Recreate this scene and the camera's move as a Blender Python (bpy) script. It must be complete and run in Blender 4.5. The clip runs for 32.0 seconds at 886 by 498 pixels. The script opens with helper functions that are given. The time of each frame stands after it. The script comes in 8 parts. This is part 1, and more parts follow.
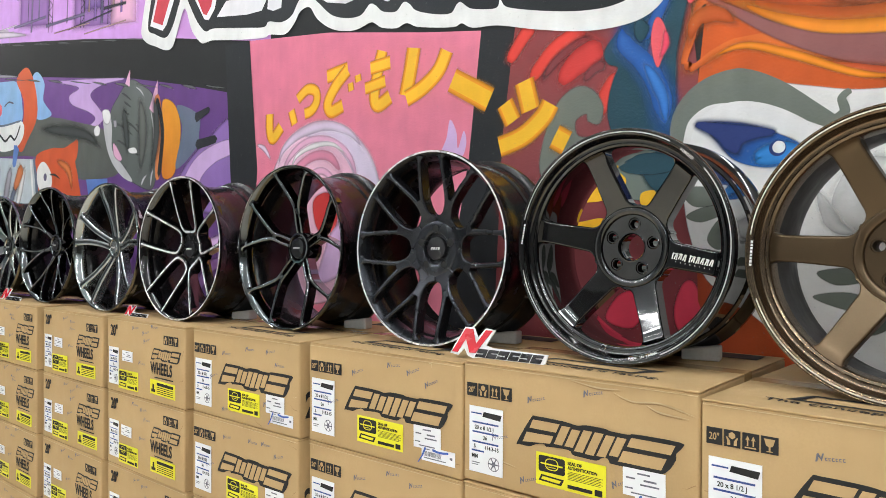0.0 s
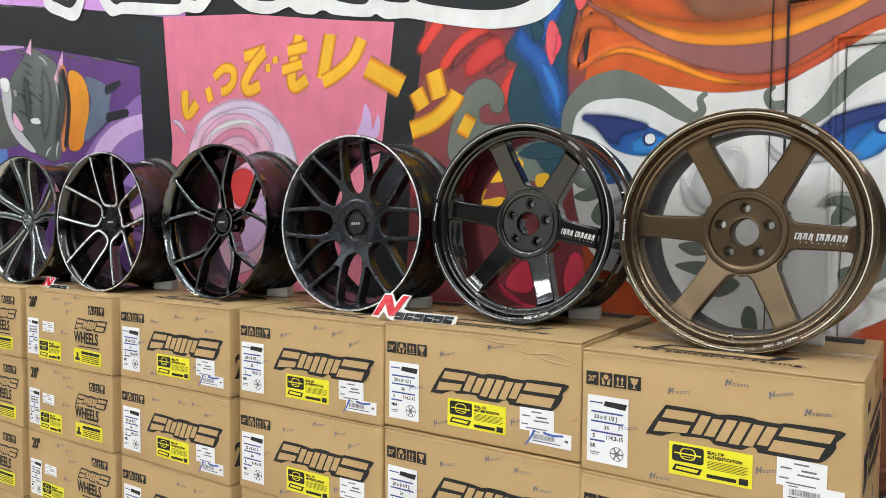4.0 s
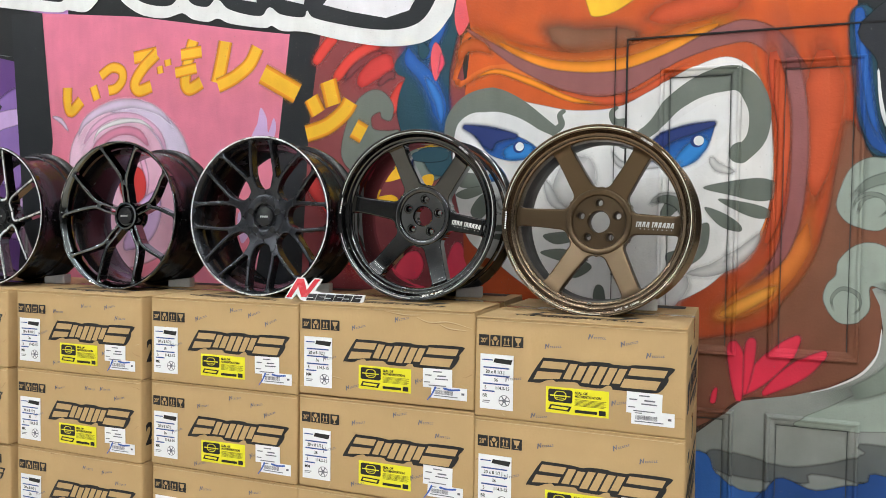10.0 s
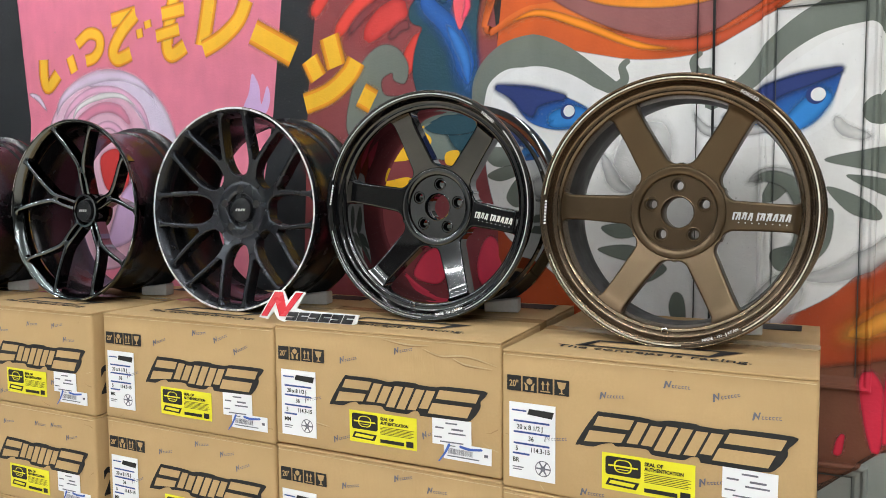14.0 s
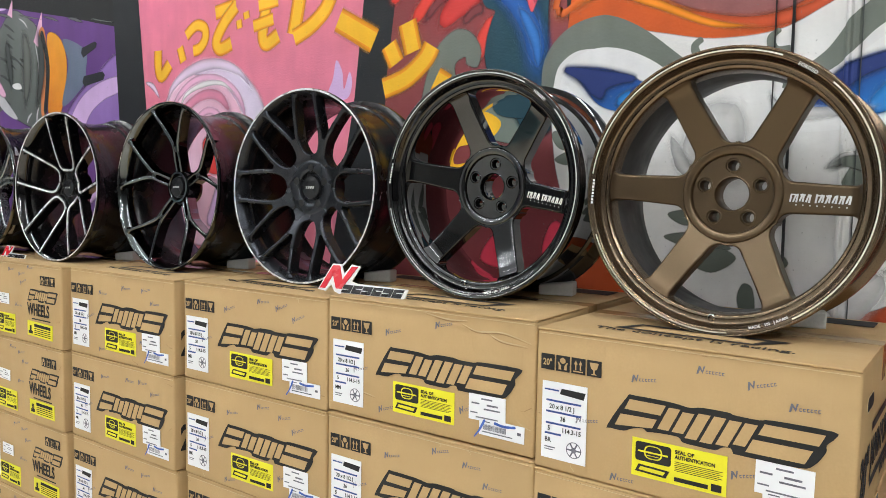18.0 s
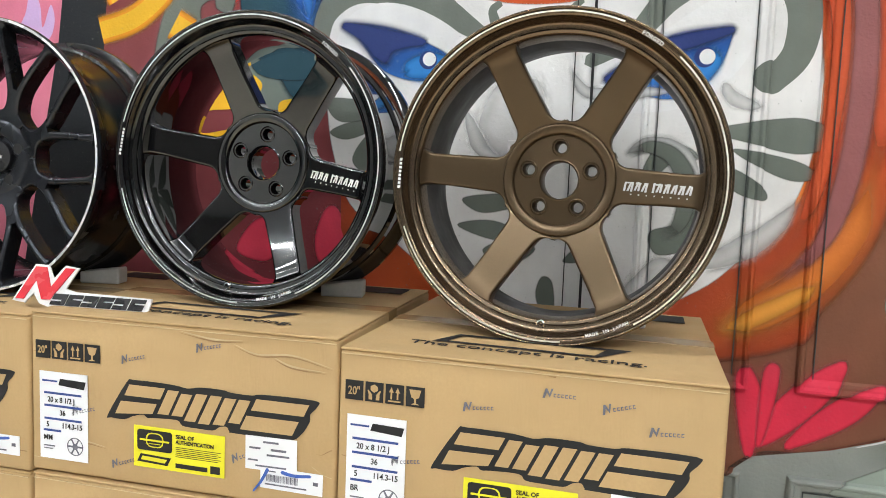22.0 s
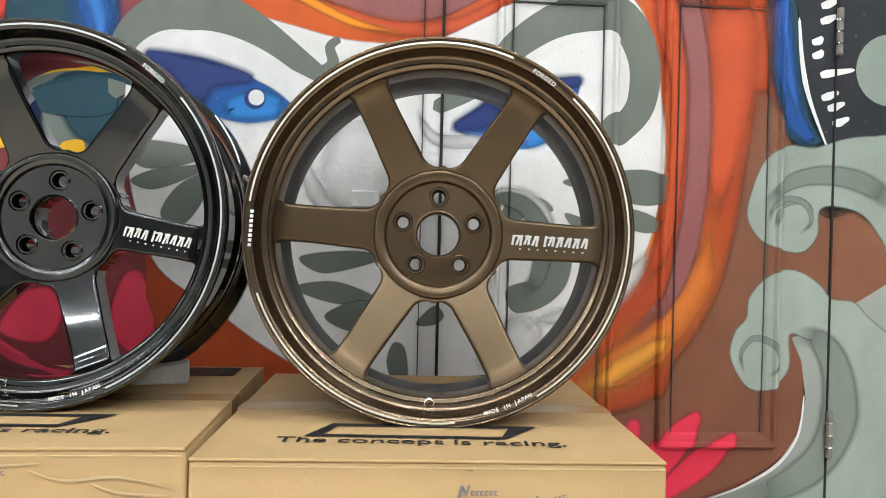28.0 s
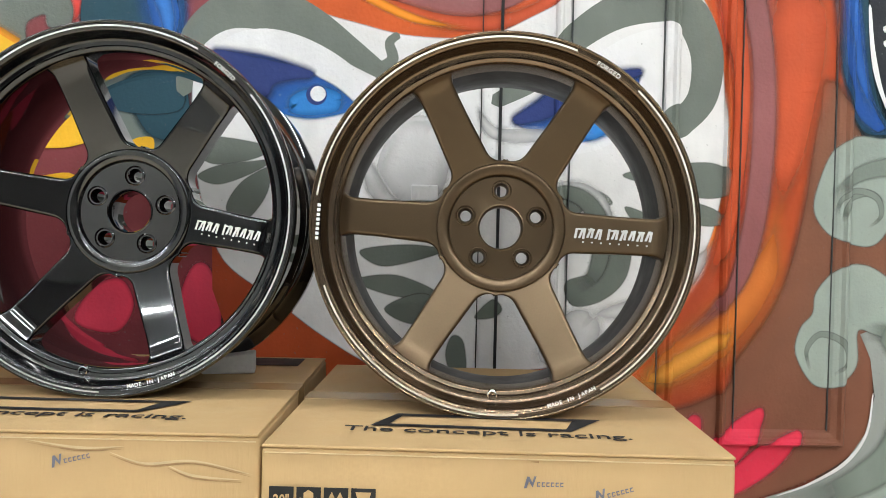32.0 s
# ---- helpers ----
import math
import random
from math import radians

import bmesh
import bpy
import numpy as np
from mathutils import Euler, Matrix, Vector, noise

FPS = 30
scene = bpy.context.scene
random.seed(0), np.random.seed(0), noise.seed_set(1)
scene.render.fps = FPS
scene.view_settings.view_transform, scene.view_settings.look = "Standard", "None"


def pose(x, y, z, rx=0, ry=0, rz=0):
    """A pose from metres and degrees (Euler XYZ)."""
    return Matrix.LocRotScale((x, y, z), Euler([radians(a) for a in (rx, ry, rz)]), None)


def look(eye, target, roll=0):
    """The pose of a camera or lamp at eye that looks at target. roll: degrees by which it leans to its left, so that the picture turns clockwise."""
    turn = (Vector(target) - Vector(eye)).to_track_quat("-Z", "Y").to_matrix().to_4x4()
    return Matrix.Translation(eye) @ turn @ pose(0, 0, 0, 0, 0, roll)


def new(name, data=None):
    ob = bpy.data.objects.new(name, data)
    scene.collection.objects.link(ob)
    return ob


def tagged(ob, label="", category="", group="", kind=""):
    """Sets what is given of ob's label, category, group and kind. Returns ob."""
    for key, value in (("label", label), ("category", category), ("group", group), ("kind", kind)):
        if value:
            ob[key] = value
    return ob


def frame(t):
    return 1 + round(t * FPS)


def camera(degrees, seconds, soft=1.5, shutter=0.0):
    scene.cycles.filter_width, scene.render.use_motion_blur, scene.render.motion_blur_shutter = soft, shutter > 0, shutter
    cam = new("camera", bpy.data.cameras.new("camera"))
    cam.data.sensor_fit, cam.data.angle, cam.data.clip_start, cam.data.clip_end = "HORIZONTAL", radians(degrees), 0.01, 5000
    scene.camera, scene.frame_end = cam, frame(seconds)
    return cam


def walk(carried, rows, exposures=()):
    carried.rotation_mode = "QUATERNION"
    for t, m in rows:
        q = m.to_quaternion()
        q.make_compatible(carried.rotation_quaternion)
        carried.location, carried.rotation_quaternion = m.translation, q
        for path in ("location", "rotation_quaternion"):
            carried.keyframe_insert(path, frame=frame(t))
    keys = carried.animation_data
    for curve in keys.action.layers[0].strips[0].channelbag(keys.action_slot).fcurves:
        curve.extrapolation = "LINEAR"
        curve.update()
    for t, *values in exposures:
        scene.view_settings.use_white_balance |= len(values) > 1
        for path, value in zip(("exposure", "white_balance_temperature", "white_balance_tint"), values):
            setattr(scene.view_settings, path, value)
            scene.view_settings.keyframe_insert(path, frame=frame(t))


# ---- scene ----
cam = camera(62.3, 32.0, soft=0.9)
PATH = [
    (0, (0.527, -1.385, 1.446), (-0.767, 0.14, 1.431), 0.2),
    (0.5, (0.523, -1.382, 1.438), (-0.839, 0.083, 1.435), 0.2),
    (1, (0.528, -1.379, 1.434), (-0.854, 0.066, 1.439), -0.0),
    (1.5, (0.531, -1.381, 1.435), (-0.812, 0.1, 1.434), 0.1),
    (2, (0.533, -1.403, 1.449), (-0.707, 0.166, 1.425), 0.8),
    (2.5, (0.541, -1.412, 1.466), (-0.562, 0.255, 1.413), 1.1),
    (4.5, (0.649, -1.76, 1.459), (-0.421, -0.073, 1.359), 0.4),
    (5, (0.581, -1.925, 1.444), (-0.603, -0.315, 1.372), 0.7),
    (5.5, (0.546, -2.062, 1.422), (-0.757, -0.545, 1.365), 1.6),
    (6, (0.533, -2.136, 1.414), (-0.856, -0.698, 1.372), 2.9),
    (6.5, (0.538, -2.142, 1.415), (-0.867, -0.72, 1.388), 3.1),
    (7, (0.551, -2.112, 1.418), (-0.78, -0.618, 1.399), 2.3),
    (7.5, (0.564, -2.06, 1.418), (-0.666, -0.484, 1.399), 1.9),
    (8, (0.573, -2.043, 1.423), (-0.55, -0.388, 1.388), 1.7),
    (8.5, (0.593, -2.034, 1.414), (-0.418, -0.308, 1.371), 1.6),
    (9, (0.616, -2.025, 1.413), (-0.25, -0.223, 1.376), 1.4),
    (9.5, (0.627, -2.021, 1.42), (-0.13, -0.171, 1.372), 1.2),
    (10, (0.63, -1.994, 1.417), (-0.06, -0.118, 1.346), 0.7),
    (10.5, (0.622, -1.893, 1.411), (-0.039, -0.008, 1.303), 0.1),
    (11, (0.621, -1.761, 1.408), (-0.051, 0.119, 1.284), -0.1),
    (11.5, (0.61, -1.695, 1.408), (-0.087, 0.174, 1.267), -0.4),
    (12, (0.587, -1.641, 1.421), (-0.14, 0.216, 1.271), -0.6),
    (12.5, (0.551, -1.574, 1.468), (-0.199, 0.273, 1.309), -0.7),
    (13, (0.52, -1.493, 1.472), (-0.262, 0.341, 1.318), -0.8),
    (13.5, (0.501, -1.434, 1.468), (-0.305, 0.39, 1.32), -0.6),
    (15.5, (0.717, -1.314, 1.453), (-0.36, 0.367, 1.328), -0.2),
    (16, (0.732, -1.327, 1.445), (-0.381, 0.33, 1.322), 0.0),
    (16.5, (0.731, -1.331, 1.43), (-0.404, 0.311, 1.302), 0.2),
    (17, (0.726, -1.324, 1.429), (-0.428, 0.304, 1.293), 0.2),
    (17.5, (0.702, -1.314, 1.409), (-0.454, 0.313, 1.27), 0.7),
    (18, (0.681, -1.314, 1.413), (-0.461, 0.321, 1.269), 0.9),
    (18.5, (0.657, -1.338, 1.422), (-0.44, 0.328, 1.276), 1.3),
    (19, (0.632, -1.347, 1.431), (-0.405, 0.356, 1.277), 1.5),
    (19.5, (0.566, -1.364, 1.43), (-0.375, 0.393, 1.267), 1.4),
    (20, (0.495, -1.391, 1.427), (-0.336, 0.419, 1.244), 1.7),
    (20.5, (0.469, -1.383, 1.423), (-0.296, 0.455, 1.23), 1.6),
    (21, (0.455, -1.331, 1.428), (-0.237, 0.534, 1.227), 1.7),
    (21.5, (0.431, -1.203, 1.433), (-0.15, 0.7, 1.227), 1.9),
    (22, (0.414, -1.066, 1.42), (-0.048, 0.87, 1.231), 2.2),
    (22.5, (0.376, -0.967, 1.418), (0.108, 1.008, 1.255), 2.5),
    (23, (0.289, -0.866, 1.427), (0.242, 1.129, 1.292), 1.8),
    (23.5, (0.224, -0.807, 1.431), (0.326, 1.188, 1.336), 1.9),
    (24, (0.198, -0.781, 1.447), (0.372, 1.211, 1.397), 2.1),
    (24.5, (0.185, -0.772, 1.458), (0.39, 1.217, 1.448), 2.0),
    (25, (0.183, -0.765, 1.436), (0.401, 1.223, 1.444), 1.4),
    (25.5, (0.196, -0.757, 1.41), (0.414, 1.231, 1.433), 0.9),
    (27.5, (0.216, -0.789, 1.419), (0.383, 1.204, 1.421), 0.9),
    (28, (0.229, -0.885, 1.414), (0.382, 1.109, 1.396), 1.3),
    (28.5, (0.251, -0.995, 1.411), (0.362, 1.002, 1.39), 1.3),
    (29, (0.252, -1.046, 1.416), (0.329, 0.952, 1.396), 1.3),
    (29.5, (0.245, -1.042, 1.413), (0.298, 0.957, 1.402), 1.2),
    (30, (0.236, -1.024, 1.418), (0.269, 0.975, 1.403), 1.1),
    (30.5, (0.226, -1.018, 1.411), (0.233, 0.982, 1.396), 1.2),
    (31, (0.211, -1.013, 1.405), (0.208, 0.987, 1.391), 1.2),
    (31.5, (0.213, -0.972, 1.409), (0.207, 1.028, 1.377), 1.3),
    (32, (0.205, -0.893, 1.411), (0.23, 1.107, 1.376), 1.3),
]
walk(cam, [(t, look(eye, target, roll)) for t, eye, target, roll in PATH],
     exposures=[(0, 0.06), (5, 0.0), (6.3, -0.2), (7.3, -0.28), (8.3, -0.18), (9.5, 0.0), (11, 0.04), (20, 0.04), (23, 0.28), (25, 0.38), (26.5, 0.36), (29, 0.28), (32, 0.30)])

# ---- world, lamps ----
world = bpy.data.worlds.new("overcast_sky")
scene.world = world
world.use_nodes = True
sky = world.node_tree.nodes.new("ShaderNodeTexSky")
sky.sky_type = "NISHITA"
sky.sun_disc = False
sky.sun_elevation, sky.sun_rotation = radians(50), radians(200)
world.node_tree.links.new(sky.outputs[0], world.node_tree.nodes["Background"].inputs[0])
world.node_tree.nodes["Background"].inputs[1].default_value = 0.15
sun_data = bpy.data.lights.new("sun", "SUN")
sun_data.energy, sun_data.angle, sun_data.color = 5.0, radians(8), (1.0, 0.95, 0.88)
sun = new("sun", sun_data)
sun.matrix_world = look((-14, -6, 14), (-10, 0, 0))

TUBE_POWER = 52.0


def tube_lamp(x, y, z, length, turn=0.0, power=TUBE_POWER):
    """One bare fluorescent batten's light, for the seen and the added battens alike."""
    data = bpy.data.lights.new("tube_light", "AREA")
    data.shape, data.size, data.size_y = "RECTANGLE", length, 0.10
    data.energy, data.color = power, (0.97, 1.0, 1.01)
    ob = new("tube_light", data)
    ob.matrix_world = pose(x, y, z, 0, 0, turn)
    return ob


# only the last three are in view; the rest are added to light the room
TUBES = [(-5.4, -0.5, 4.3, 2.4, 0, 0.6), (-2.8, -0.5, 4.3, 2.4, 0, 0.5), (-0.2, -0.5, 4.3, 2.4, 0, 0.5), (2.4, -0.5, 4.3, 2.4, 0, 0.5),
         (-5.0, -3.4, 4.3, 2.4, 0, 2.3), (-2.4, -3.4, 4.3, 2.4, 0, 1.6), (0.2, -3.4, 4.3, 2.4, 0, 2.0), (2.8, -3.4, 4.3, 2.4, 0, 2.9),
         (-5.0, -5.6, 4.3, 2.4, 0, 1.8), (0.0, -5.3, 4.3, 2.4, 0, 1.9), (3.4, -5.3, 4.3, 2.4, 0, 2.4),
         (-9.5, -4.4, 3.95, 2.4, 90, 3.6), (-12.6, -4.4, 3.45, 2.4, 90, 2.2),
         (-9.2, 0.9, 3.60, 2.4, 90, 0.8), (-12.0, 1.9, 3.20, 2.4, 90, 0.8), (-9.64, 1.1, 3.51, 2.99, 0, 0.9)]
for *_t, _p in TUBES:
    tube_lamp(*_t, power=TUBE_POWER * _p)
TUBES = [t[:5] for t in TUBES]

# ---- materials ----
def nodes_of(name):
    m = bpy.data.materials.new(name)
    m.use_nodes = True
    nt = m.node_tree
    return m, nt, nt.nodes["Principled BSDF"]


def mixed(nt, fac, a, b):
    n = nt.nodes.new("ShaderNodeMix")
    n.data_type = "RGBA"
    for sock, v in ((n.inputs[0], fac), (n.inputs[6], a), (n.inputs[7], b)):
        if hasattr(v, "is_output"):
            nt.links.new(v, sock)
        elif isinstance(v, tuple):
            sock.default_value = (*v[:3], 1)
        else:
            sock.default_value = v
    return n.outputs[2]


def noise_fac(nt, scale, detail=4, lo=0.35, hi=0.65, coord="Object", stretch=(1, 1, 1), island=False):
    tc = nt.nodes.new("ShaderNodeTexCoord")
    mp = nt.nodes.new("ShaderNodeMapping")
    mp.inputs["Scale"].default_value = stretch
    nz = nt.nodes.new("ShaderNodeTexNoise")
    nz.inputs["Scale"].default_value, nz.inputs["Detail"].default_value = scale, detail
    mr = nt.nodes.new("ShaderNodeMapRange")
    mr.inputs[1].default_value, mr.inputs[2].default_value = lo, hi
    nt.links.new(tc.outputs[coord], mp.inputs[0])
    nt.links.new(mp.outputs[0], nz.inputs[0])
    nt.links.new(nz.outputs[0], mr.inputs[0])
    return mr.outputs[0]


def bumped(nt, bsdf, scale, strength, distance=0.002, stretch=(1, 1, 1)):
    b = nt.nodes.new("ShaderNodeBump")
    b.inputs["Strength"].default_value, b.inputs["Distance"].default_value = strength, distance
    nt.links.new(noise_fac(nt, scale, 5, 0.2, 0.8, stretch=stretch), b.inputs["Height"])
    nt.links.new(b.outputs[0], bsdf.inputs["Normal"])


def mat(name, col, rough=0.6, metal=0.0, var=0.12, scale=6.0, fine=70.0, bump=0.15, coat=0.0, rvar=0.1):
    """A surface with two scales of tone, uneven gloss and fine relief."""
    m, nt, p = nodes_of(name)
    dark, lite = tuple(c * (1 - var) for c in col), tuple(min(1, c * (1 + var)) for c in col)
    a = mixed(nt, noise_fac(nt, scale), dark, lite)
    b = mixed(nt, noise_fac(nt, fine, 3, 0.3, 0.75), a, tuple(c * (1 - 0.6 * var) for c in col))
    nt.links.new(b, p.inputs["Base Color"])
    r = nt.nodes.new("ShaderNodeMapRange")
    r.inputs[3].default_value, r.inputs[4].default_value = max(0.02, rough - rvar), min(1, rough + rvar)
    nt.links.new(noise_fac(nt, scale * 2.3), r.inputs[0])
    nt.links.new(r.outputs[0], p.inputs["Roughness"])
    p.inputs["Metallic"].default_value = metal
    p.inputs["Coat Weight"].default_value = coat
    p.inputs["Coat Roughness"].default_value = 0.04
    if bump:
        bumped(nt, p, fine, bump)
    return m


def paint(name, c1, c2=None, way=(0, 1), span=(1.0, 2.4), var=0.07, soft=0.5, rough=0.55):
    """Wall paint sprayed from one colour into another across the wall (x, z), with uneven cover and a rendered-wall grain."""
    m, nt, p = nodes_of(name)
    c2 = c2 or c1
    geo = nt.nodes.new("ShaderNodeNewGeometry")
    dot = nt.nodes.new("ShaderNodeVectorMath")
    dot.operation = "DOT_PRODUCT"
    dot.inputs[1].default_value = (way[0], 0, way[1])
    nt.links.new(geo.outputs["Position"], dot.inputs[0])
    mr = nt.nodes.new("ShaderNodeMapRange")
    mr.inputs[1].default_value, mr.inputs[2].default_value = span
    nt.links.new(dot.outputs["Value"], mr.inputs[0])
    add = nt.nodes.new("ShaderNodeMath")
    add.operation = "MULTIPLY_ADD"
    add.use_clamp = True
    wob = noise_fac(nt, 2.6, 3, 0.25, 0.75)
    sub = nt.nodes.new("ShaderNodeMath")
    sub.operation = "SUBTRACT"
    sub.inputs[1].default_value = 0.5
    nt.links.new(wob, sub.inputs[0])
    nt.links.new(sub.outputs[0], add.inputs[0])
    add.inputs[1].default_value = soft
    nt.links.new(mr.outputs[0], add.inputs[2])
    base = mixed(nt, add.outputs[0], c1, c2)
    streak = nt.nodes.new("ShaderNodeHueSaturation")
    sr = nt.nodes.new("ShaderNodeMapRange")
    sr.inputs[3].default_value, sr.inputs[4].default_value = 0.95, 1.04
    nt.links.new(noise_fac(nt, 3.2, 6, 0.3, 0.7, stretch=(6, 6, 1.6)), sr.inputs[0])
    nt.links.new(sr.outputs[0], streak.inputs["Value"])
    nt.links.new(base, streak.inputs["Color"])
    base = streak.outputs[0]
    worn = nt.nodes.new("ShaderNodeHueSaturation")
    vr = nt.nodes.new("ShaderNodeMapRange")
    vr.inputs[3].default_value, vr.inputs[4].default_value = 1 - var, 1 + var
    nt.links.new(noise_fac(nt, 9, 6, 0.3, 0.7), vr.inputs[0])
    nt.links.new(vr.outputs[0], worn.inputs["Value"])
    nt.links.new(base, worn.inputs["Color"])
    speck = mixed(nt, noise_fac(nt, 120, 2, 0.70, 0.78), worn.outputs[0], tuple(0.55 * c + 0.08 for c in c1))
    nt.links.new(speck, p.inputs["Base Color"])
    p.inputs["Roughness"].default_value = rough
    p.inputs["Specular IOR Level"].default_value = 0.22
    bumped(nt, p, 130, 0.30, 0.002)
    return m


P_LAV = paint("lavender_paint", (0.62, 0.38, 0.78), (0.60, 0.30, 0.70), (1, 0.4), (-6, -2))
P_SLATE = paint("slate_paint", (0.10, 0.09, 0.16), (0.28, 0.22, 0.38), (0, 1), (2.8, 3.4))
P_VIOLET = paint("violet_paint", (0.17, 0.09, 0.30), (0.28, 0.16, 0.45), (1, 0), (-5, -2))
P_INK = paint("ink_paint", (0.022, 0.024, 0.03))
P_OCHRE = paint("ochre_paint", (0.55, 0.33, 0.05), (0.30, 0.2, 0.16))
P_HAZE = paint("haze_paint", (0.6, 0.56, 0.62))
P_PURPLE = paint("purple_paint", (0.115, 0.045, 0.20), (0.20, 0.09, 0.30), (1, 0), (-3.2, -6.2))
P_LILAC = paint("lilac_paint", (0.66, 0.45, 0.72), (0.50, 0.33, 0.62), (0, 1), (1.4, 2.4))
P_MAUVE = paint("mauve_paint", (0.30, 0.15, 0.42))
P_GREYL = paint("pale_grey_paint", (0.33, 0.31, 0.36))
P_DGREY = paint("dark_grey_paint", (0.095, 0.102, 0.094), (0.14, 0.148, 0.138), (0, 1), (1.6, 2.6))
P_PALEB = paint("pale_blue_paint", (0.38, 0.46, 0.55), (0.55, 0.6, 0.62))
P_SLATEB = paint("slate_blue_paint", (0.09, 0.125, 0.20), (0.14, 0.17, 0.24))
P_SKY = paint("sky_paint", (0.23, 0.42, 0.72), (0.33, 0.52, 0.76), (0, 1), (2.0, 2.8))
P_SKYD = paint("deep_sky_paint", (0.12, 0.22, 0.55))
P_ORG = paint("orange_paint", (0.62, 0.20, 0.07))
P_ORGR = paint("red_orange_paint", (0.58, 0.09, 0.035), (0.66, 0.125, 0.05), (0, 1), (1.5, 2.7))
P_WHITE = paint("white_paint", (0.72, 0.72, 0.72), (0.78, 0.78, 0.78))
P_WHITES = paint("sign_white_paint", (0.76, 0.72, 0.80), (0.78, 0.76, 0.80))
P_CHAR = paint("charcoal_paint", (0.095, 0.108, 0.104), (0.14, 0.155, 0.15), (1, 1), (-1.6, -1.0), soft=0.9)
P_CHARD = paint("brushed_charcoal_paint", (0.055, 0.062, 0.062))
P_PALEG = paint("pale_edge_paint", (0.5, 0.5, 0.52))
P_PINKL = paint("light_pink_paint", (0.75, 0.42, 0.60))
P_GOLD = paint("gold_paint", (0.60, 0.16, 0.02), (0.75, 0.36, 0.03), (0, 1), (1.6, 2.3))
P_PINK = paint("pink_paint", (0.70, 0.205, 0.29), (0.71, 0.19, 0.295), (0, 1), (1.3, 2.3))
P_PINK2 = paint("deep_pink_paint", (0.66, 0.24, 0.36))
P_ROSEL = paint("rose_paint", (0.74, 0.50, 0.64), (0.70, 0.38, 0.50), (1, 0), (-2.2, -1.5))
P_ICE = paint("ice_paint", (0.52, 0.52, 0.66), (0.70, 0.58, 0.74), (0, 1), (1.2, 1.9))
P_RED = paint("red_paint", (0.55, 0.035, 0.035), (0.60, 0.055, 0.05), (0, 1), (1.2, 2.3))
P_REDC = paint("scarlet_paint", (0.68, 0.055, 0.035), (0.72, 0.065, 0.05))
P_BLACKP = paint("black_paint", (0.011, 0.013, 0.016), (0.019, 0.021, 0.025))
P_REDF = paint("red_field_paint", (0.20, 0.040, 0.048), (0.24, 0.055, 0.06), (0.4, 1), (1.0, 2.0), soft=0.9)
P_MAROON = paint("maroon_paint", (0.185, 0.045, 0.052))
P_GREYG = paint("sage_grey_paint", (0.125, 0.145, 0.125), (0.17, 0.19, 0.165))
P_GREYG2 = paint("mid_sage_paint", (0.20, 0.235, 0.205), (0.14, 0.165, 0.15))
P_TEAL = paint("teal_paint", (0.012, 0.04, 0.055), (0.02, 0.07, 0.10))
P_TEALB = paint("teal_blue_paint", (0.012, 0.06, 0.10))
P_BLUE = paint("blue_paint", (0.022, 0.095, 0.34), (0.03, 0.125, 0.42), (1, 0.3), (-0.2, 0.4), soft=0.8)
P_BLUE2 = paint("deep_blue_paint", (0.015, 0.06, 0.22), (0.02, 0.10, 0.36))
P_CORAL = paint("coral_paint", (0.72, 0.09, 0.11), (0.80, 0.18, 0.22), (0, 1), (2.0, 2.6))
P_GOLDT = paint("golden_yellow_paint", (0.84, 0.46, 0.022), (0.86, 0.50, 0.035), (0, 1), (1.5, 2.2), soft=0.8)
P_PINKR = paint("pink_red_paint", (0.66, 0.03, 0.07), (0.78, 0.08, 0.14), (0, 1), (0.9, 1.5), soft=0.9)
P_ORANGE = paint("orange_field_paint", (0.36, 0.055, 0.018), (0.60, 0.105, 0.02), (0.25, 1), (1.2, 2.3), soft=1.1)
P_ORANGEB = paint("bright_orange_paint", (0.72, 0.20, 0.03), (0.66, 0.14, 0.03))
P_YEL = paint("glow_yellow_paint", (0.84, 0.34, 0.02), (0.80, 0.26, 0.02), soft=1.0)
P_YEL2 = paint("amber_paint", (0.68, 0.30, 0.05))
P_EMBER = paint("ember_paint", (0.56, 0.16, 0.03), (0.46, 0.09, 0.02), soft=1.0)
P_MAUVEB = paint("dusky_mauve_paint", (0.25, 0.085, 0.085), (0.28, 0.11, 0.11))
P_MASK = paint("mask_white_paint", (0.70, 0.695, 0.69), (0.73, 0.725, 0.72), (0, 1), (1.2, 2.0), soft=0.9)
P_MASKG = paint("mask_grey_paint", (0.50, 0.498, 0.495))
P_MASKD = paint("mask_shade_paint", (0.60, 0.595, 0.59))
P_BLUEE = paint("eye_blue_paint", (0.022, 0.15, 0.46), (0.015, 0.07, 0.27), (0, 1), (1.60, 1.76), soft=0.5)
P_NAVY = paint("navy_paint", (0.022, 0.04, 0.16))
P_NAVYB = paint("dark_blue_paint", (0.015, 0.05, 0.12))
P_BROWN = paint("brown_paint", (0.185, 0.072, 0.042), (0.235, 0.105, 0.060), soft=0.9)
P_GREYF = paint("grey_green_paint", (0.22, 0.235, 0.225), (0.30, 0.32, 0.30), (0, 1), (0.3, 1.2))
P_GREYD = paint("dark_slate_paint", (0.11, 0.12, 0.12))
P_SAGE = paint("sage_paint", (0.31, 0.36, 0.32), (0.25, 0.295, 0.265), (0, 1), (1.3, 1.8), soft=0.8)
P_REDO = paint("vermilion_paint", (0.50, 0.085, 0.03), (0.54, 0.085, 0.03))
P_GOLDO = paint("deep_orange_paint", (0.78, 0.27, 0.010), (0.80, 0.32, 0.015))
P_EYEL = paint("bright_blue_paint", (0.03, 0.21, 0.56))
P_BLUEL = paint("light_blue_paint", (0.045, 0.19, 0.55))
P_REDS = paint("sign_red_paint", (0.58, 0.05, 0.075))
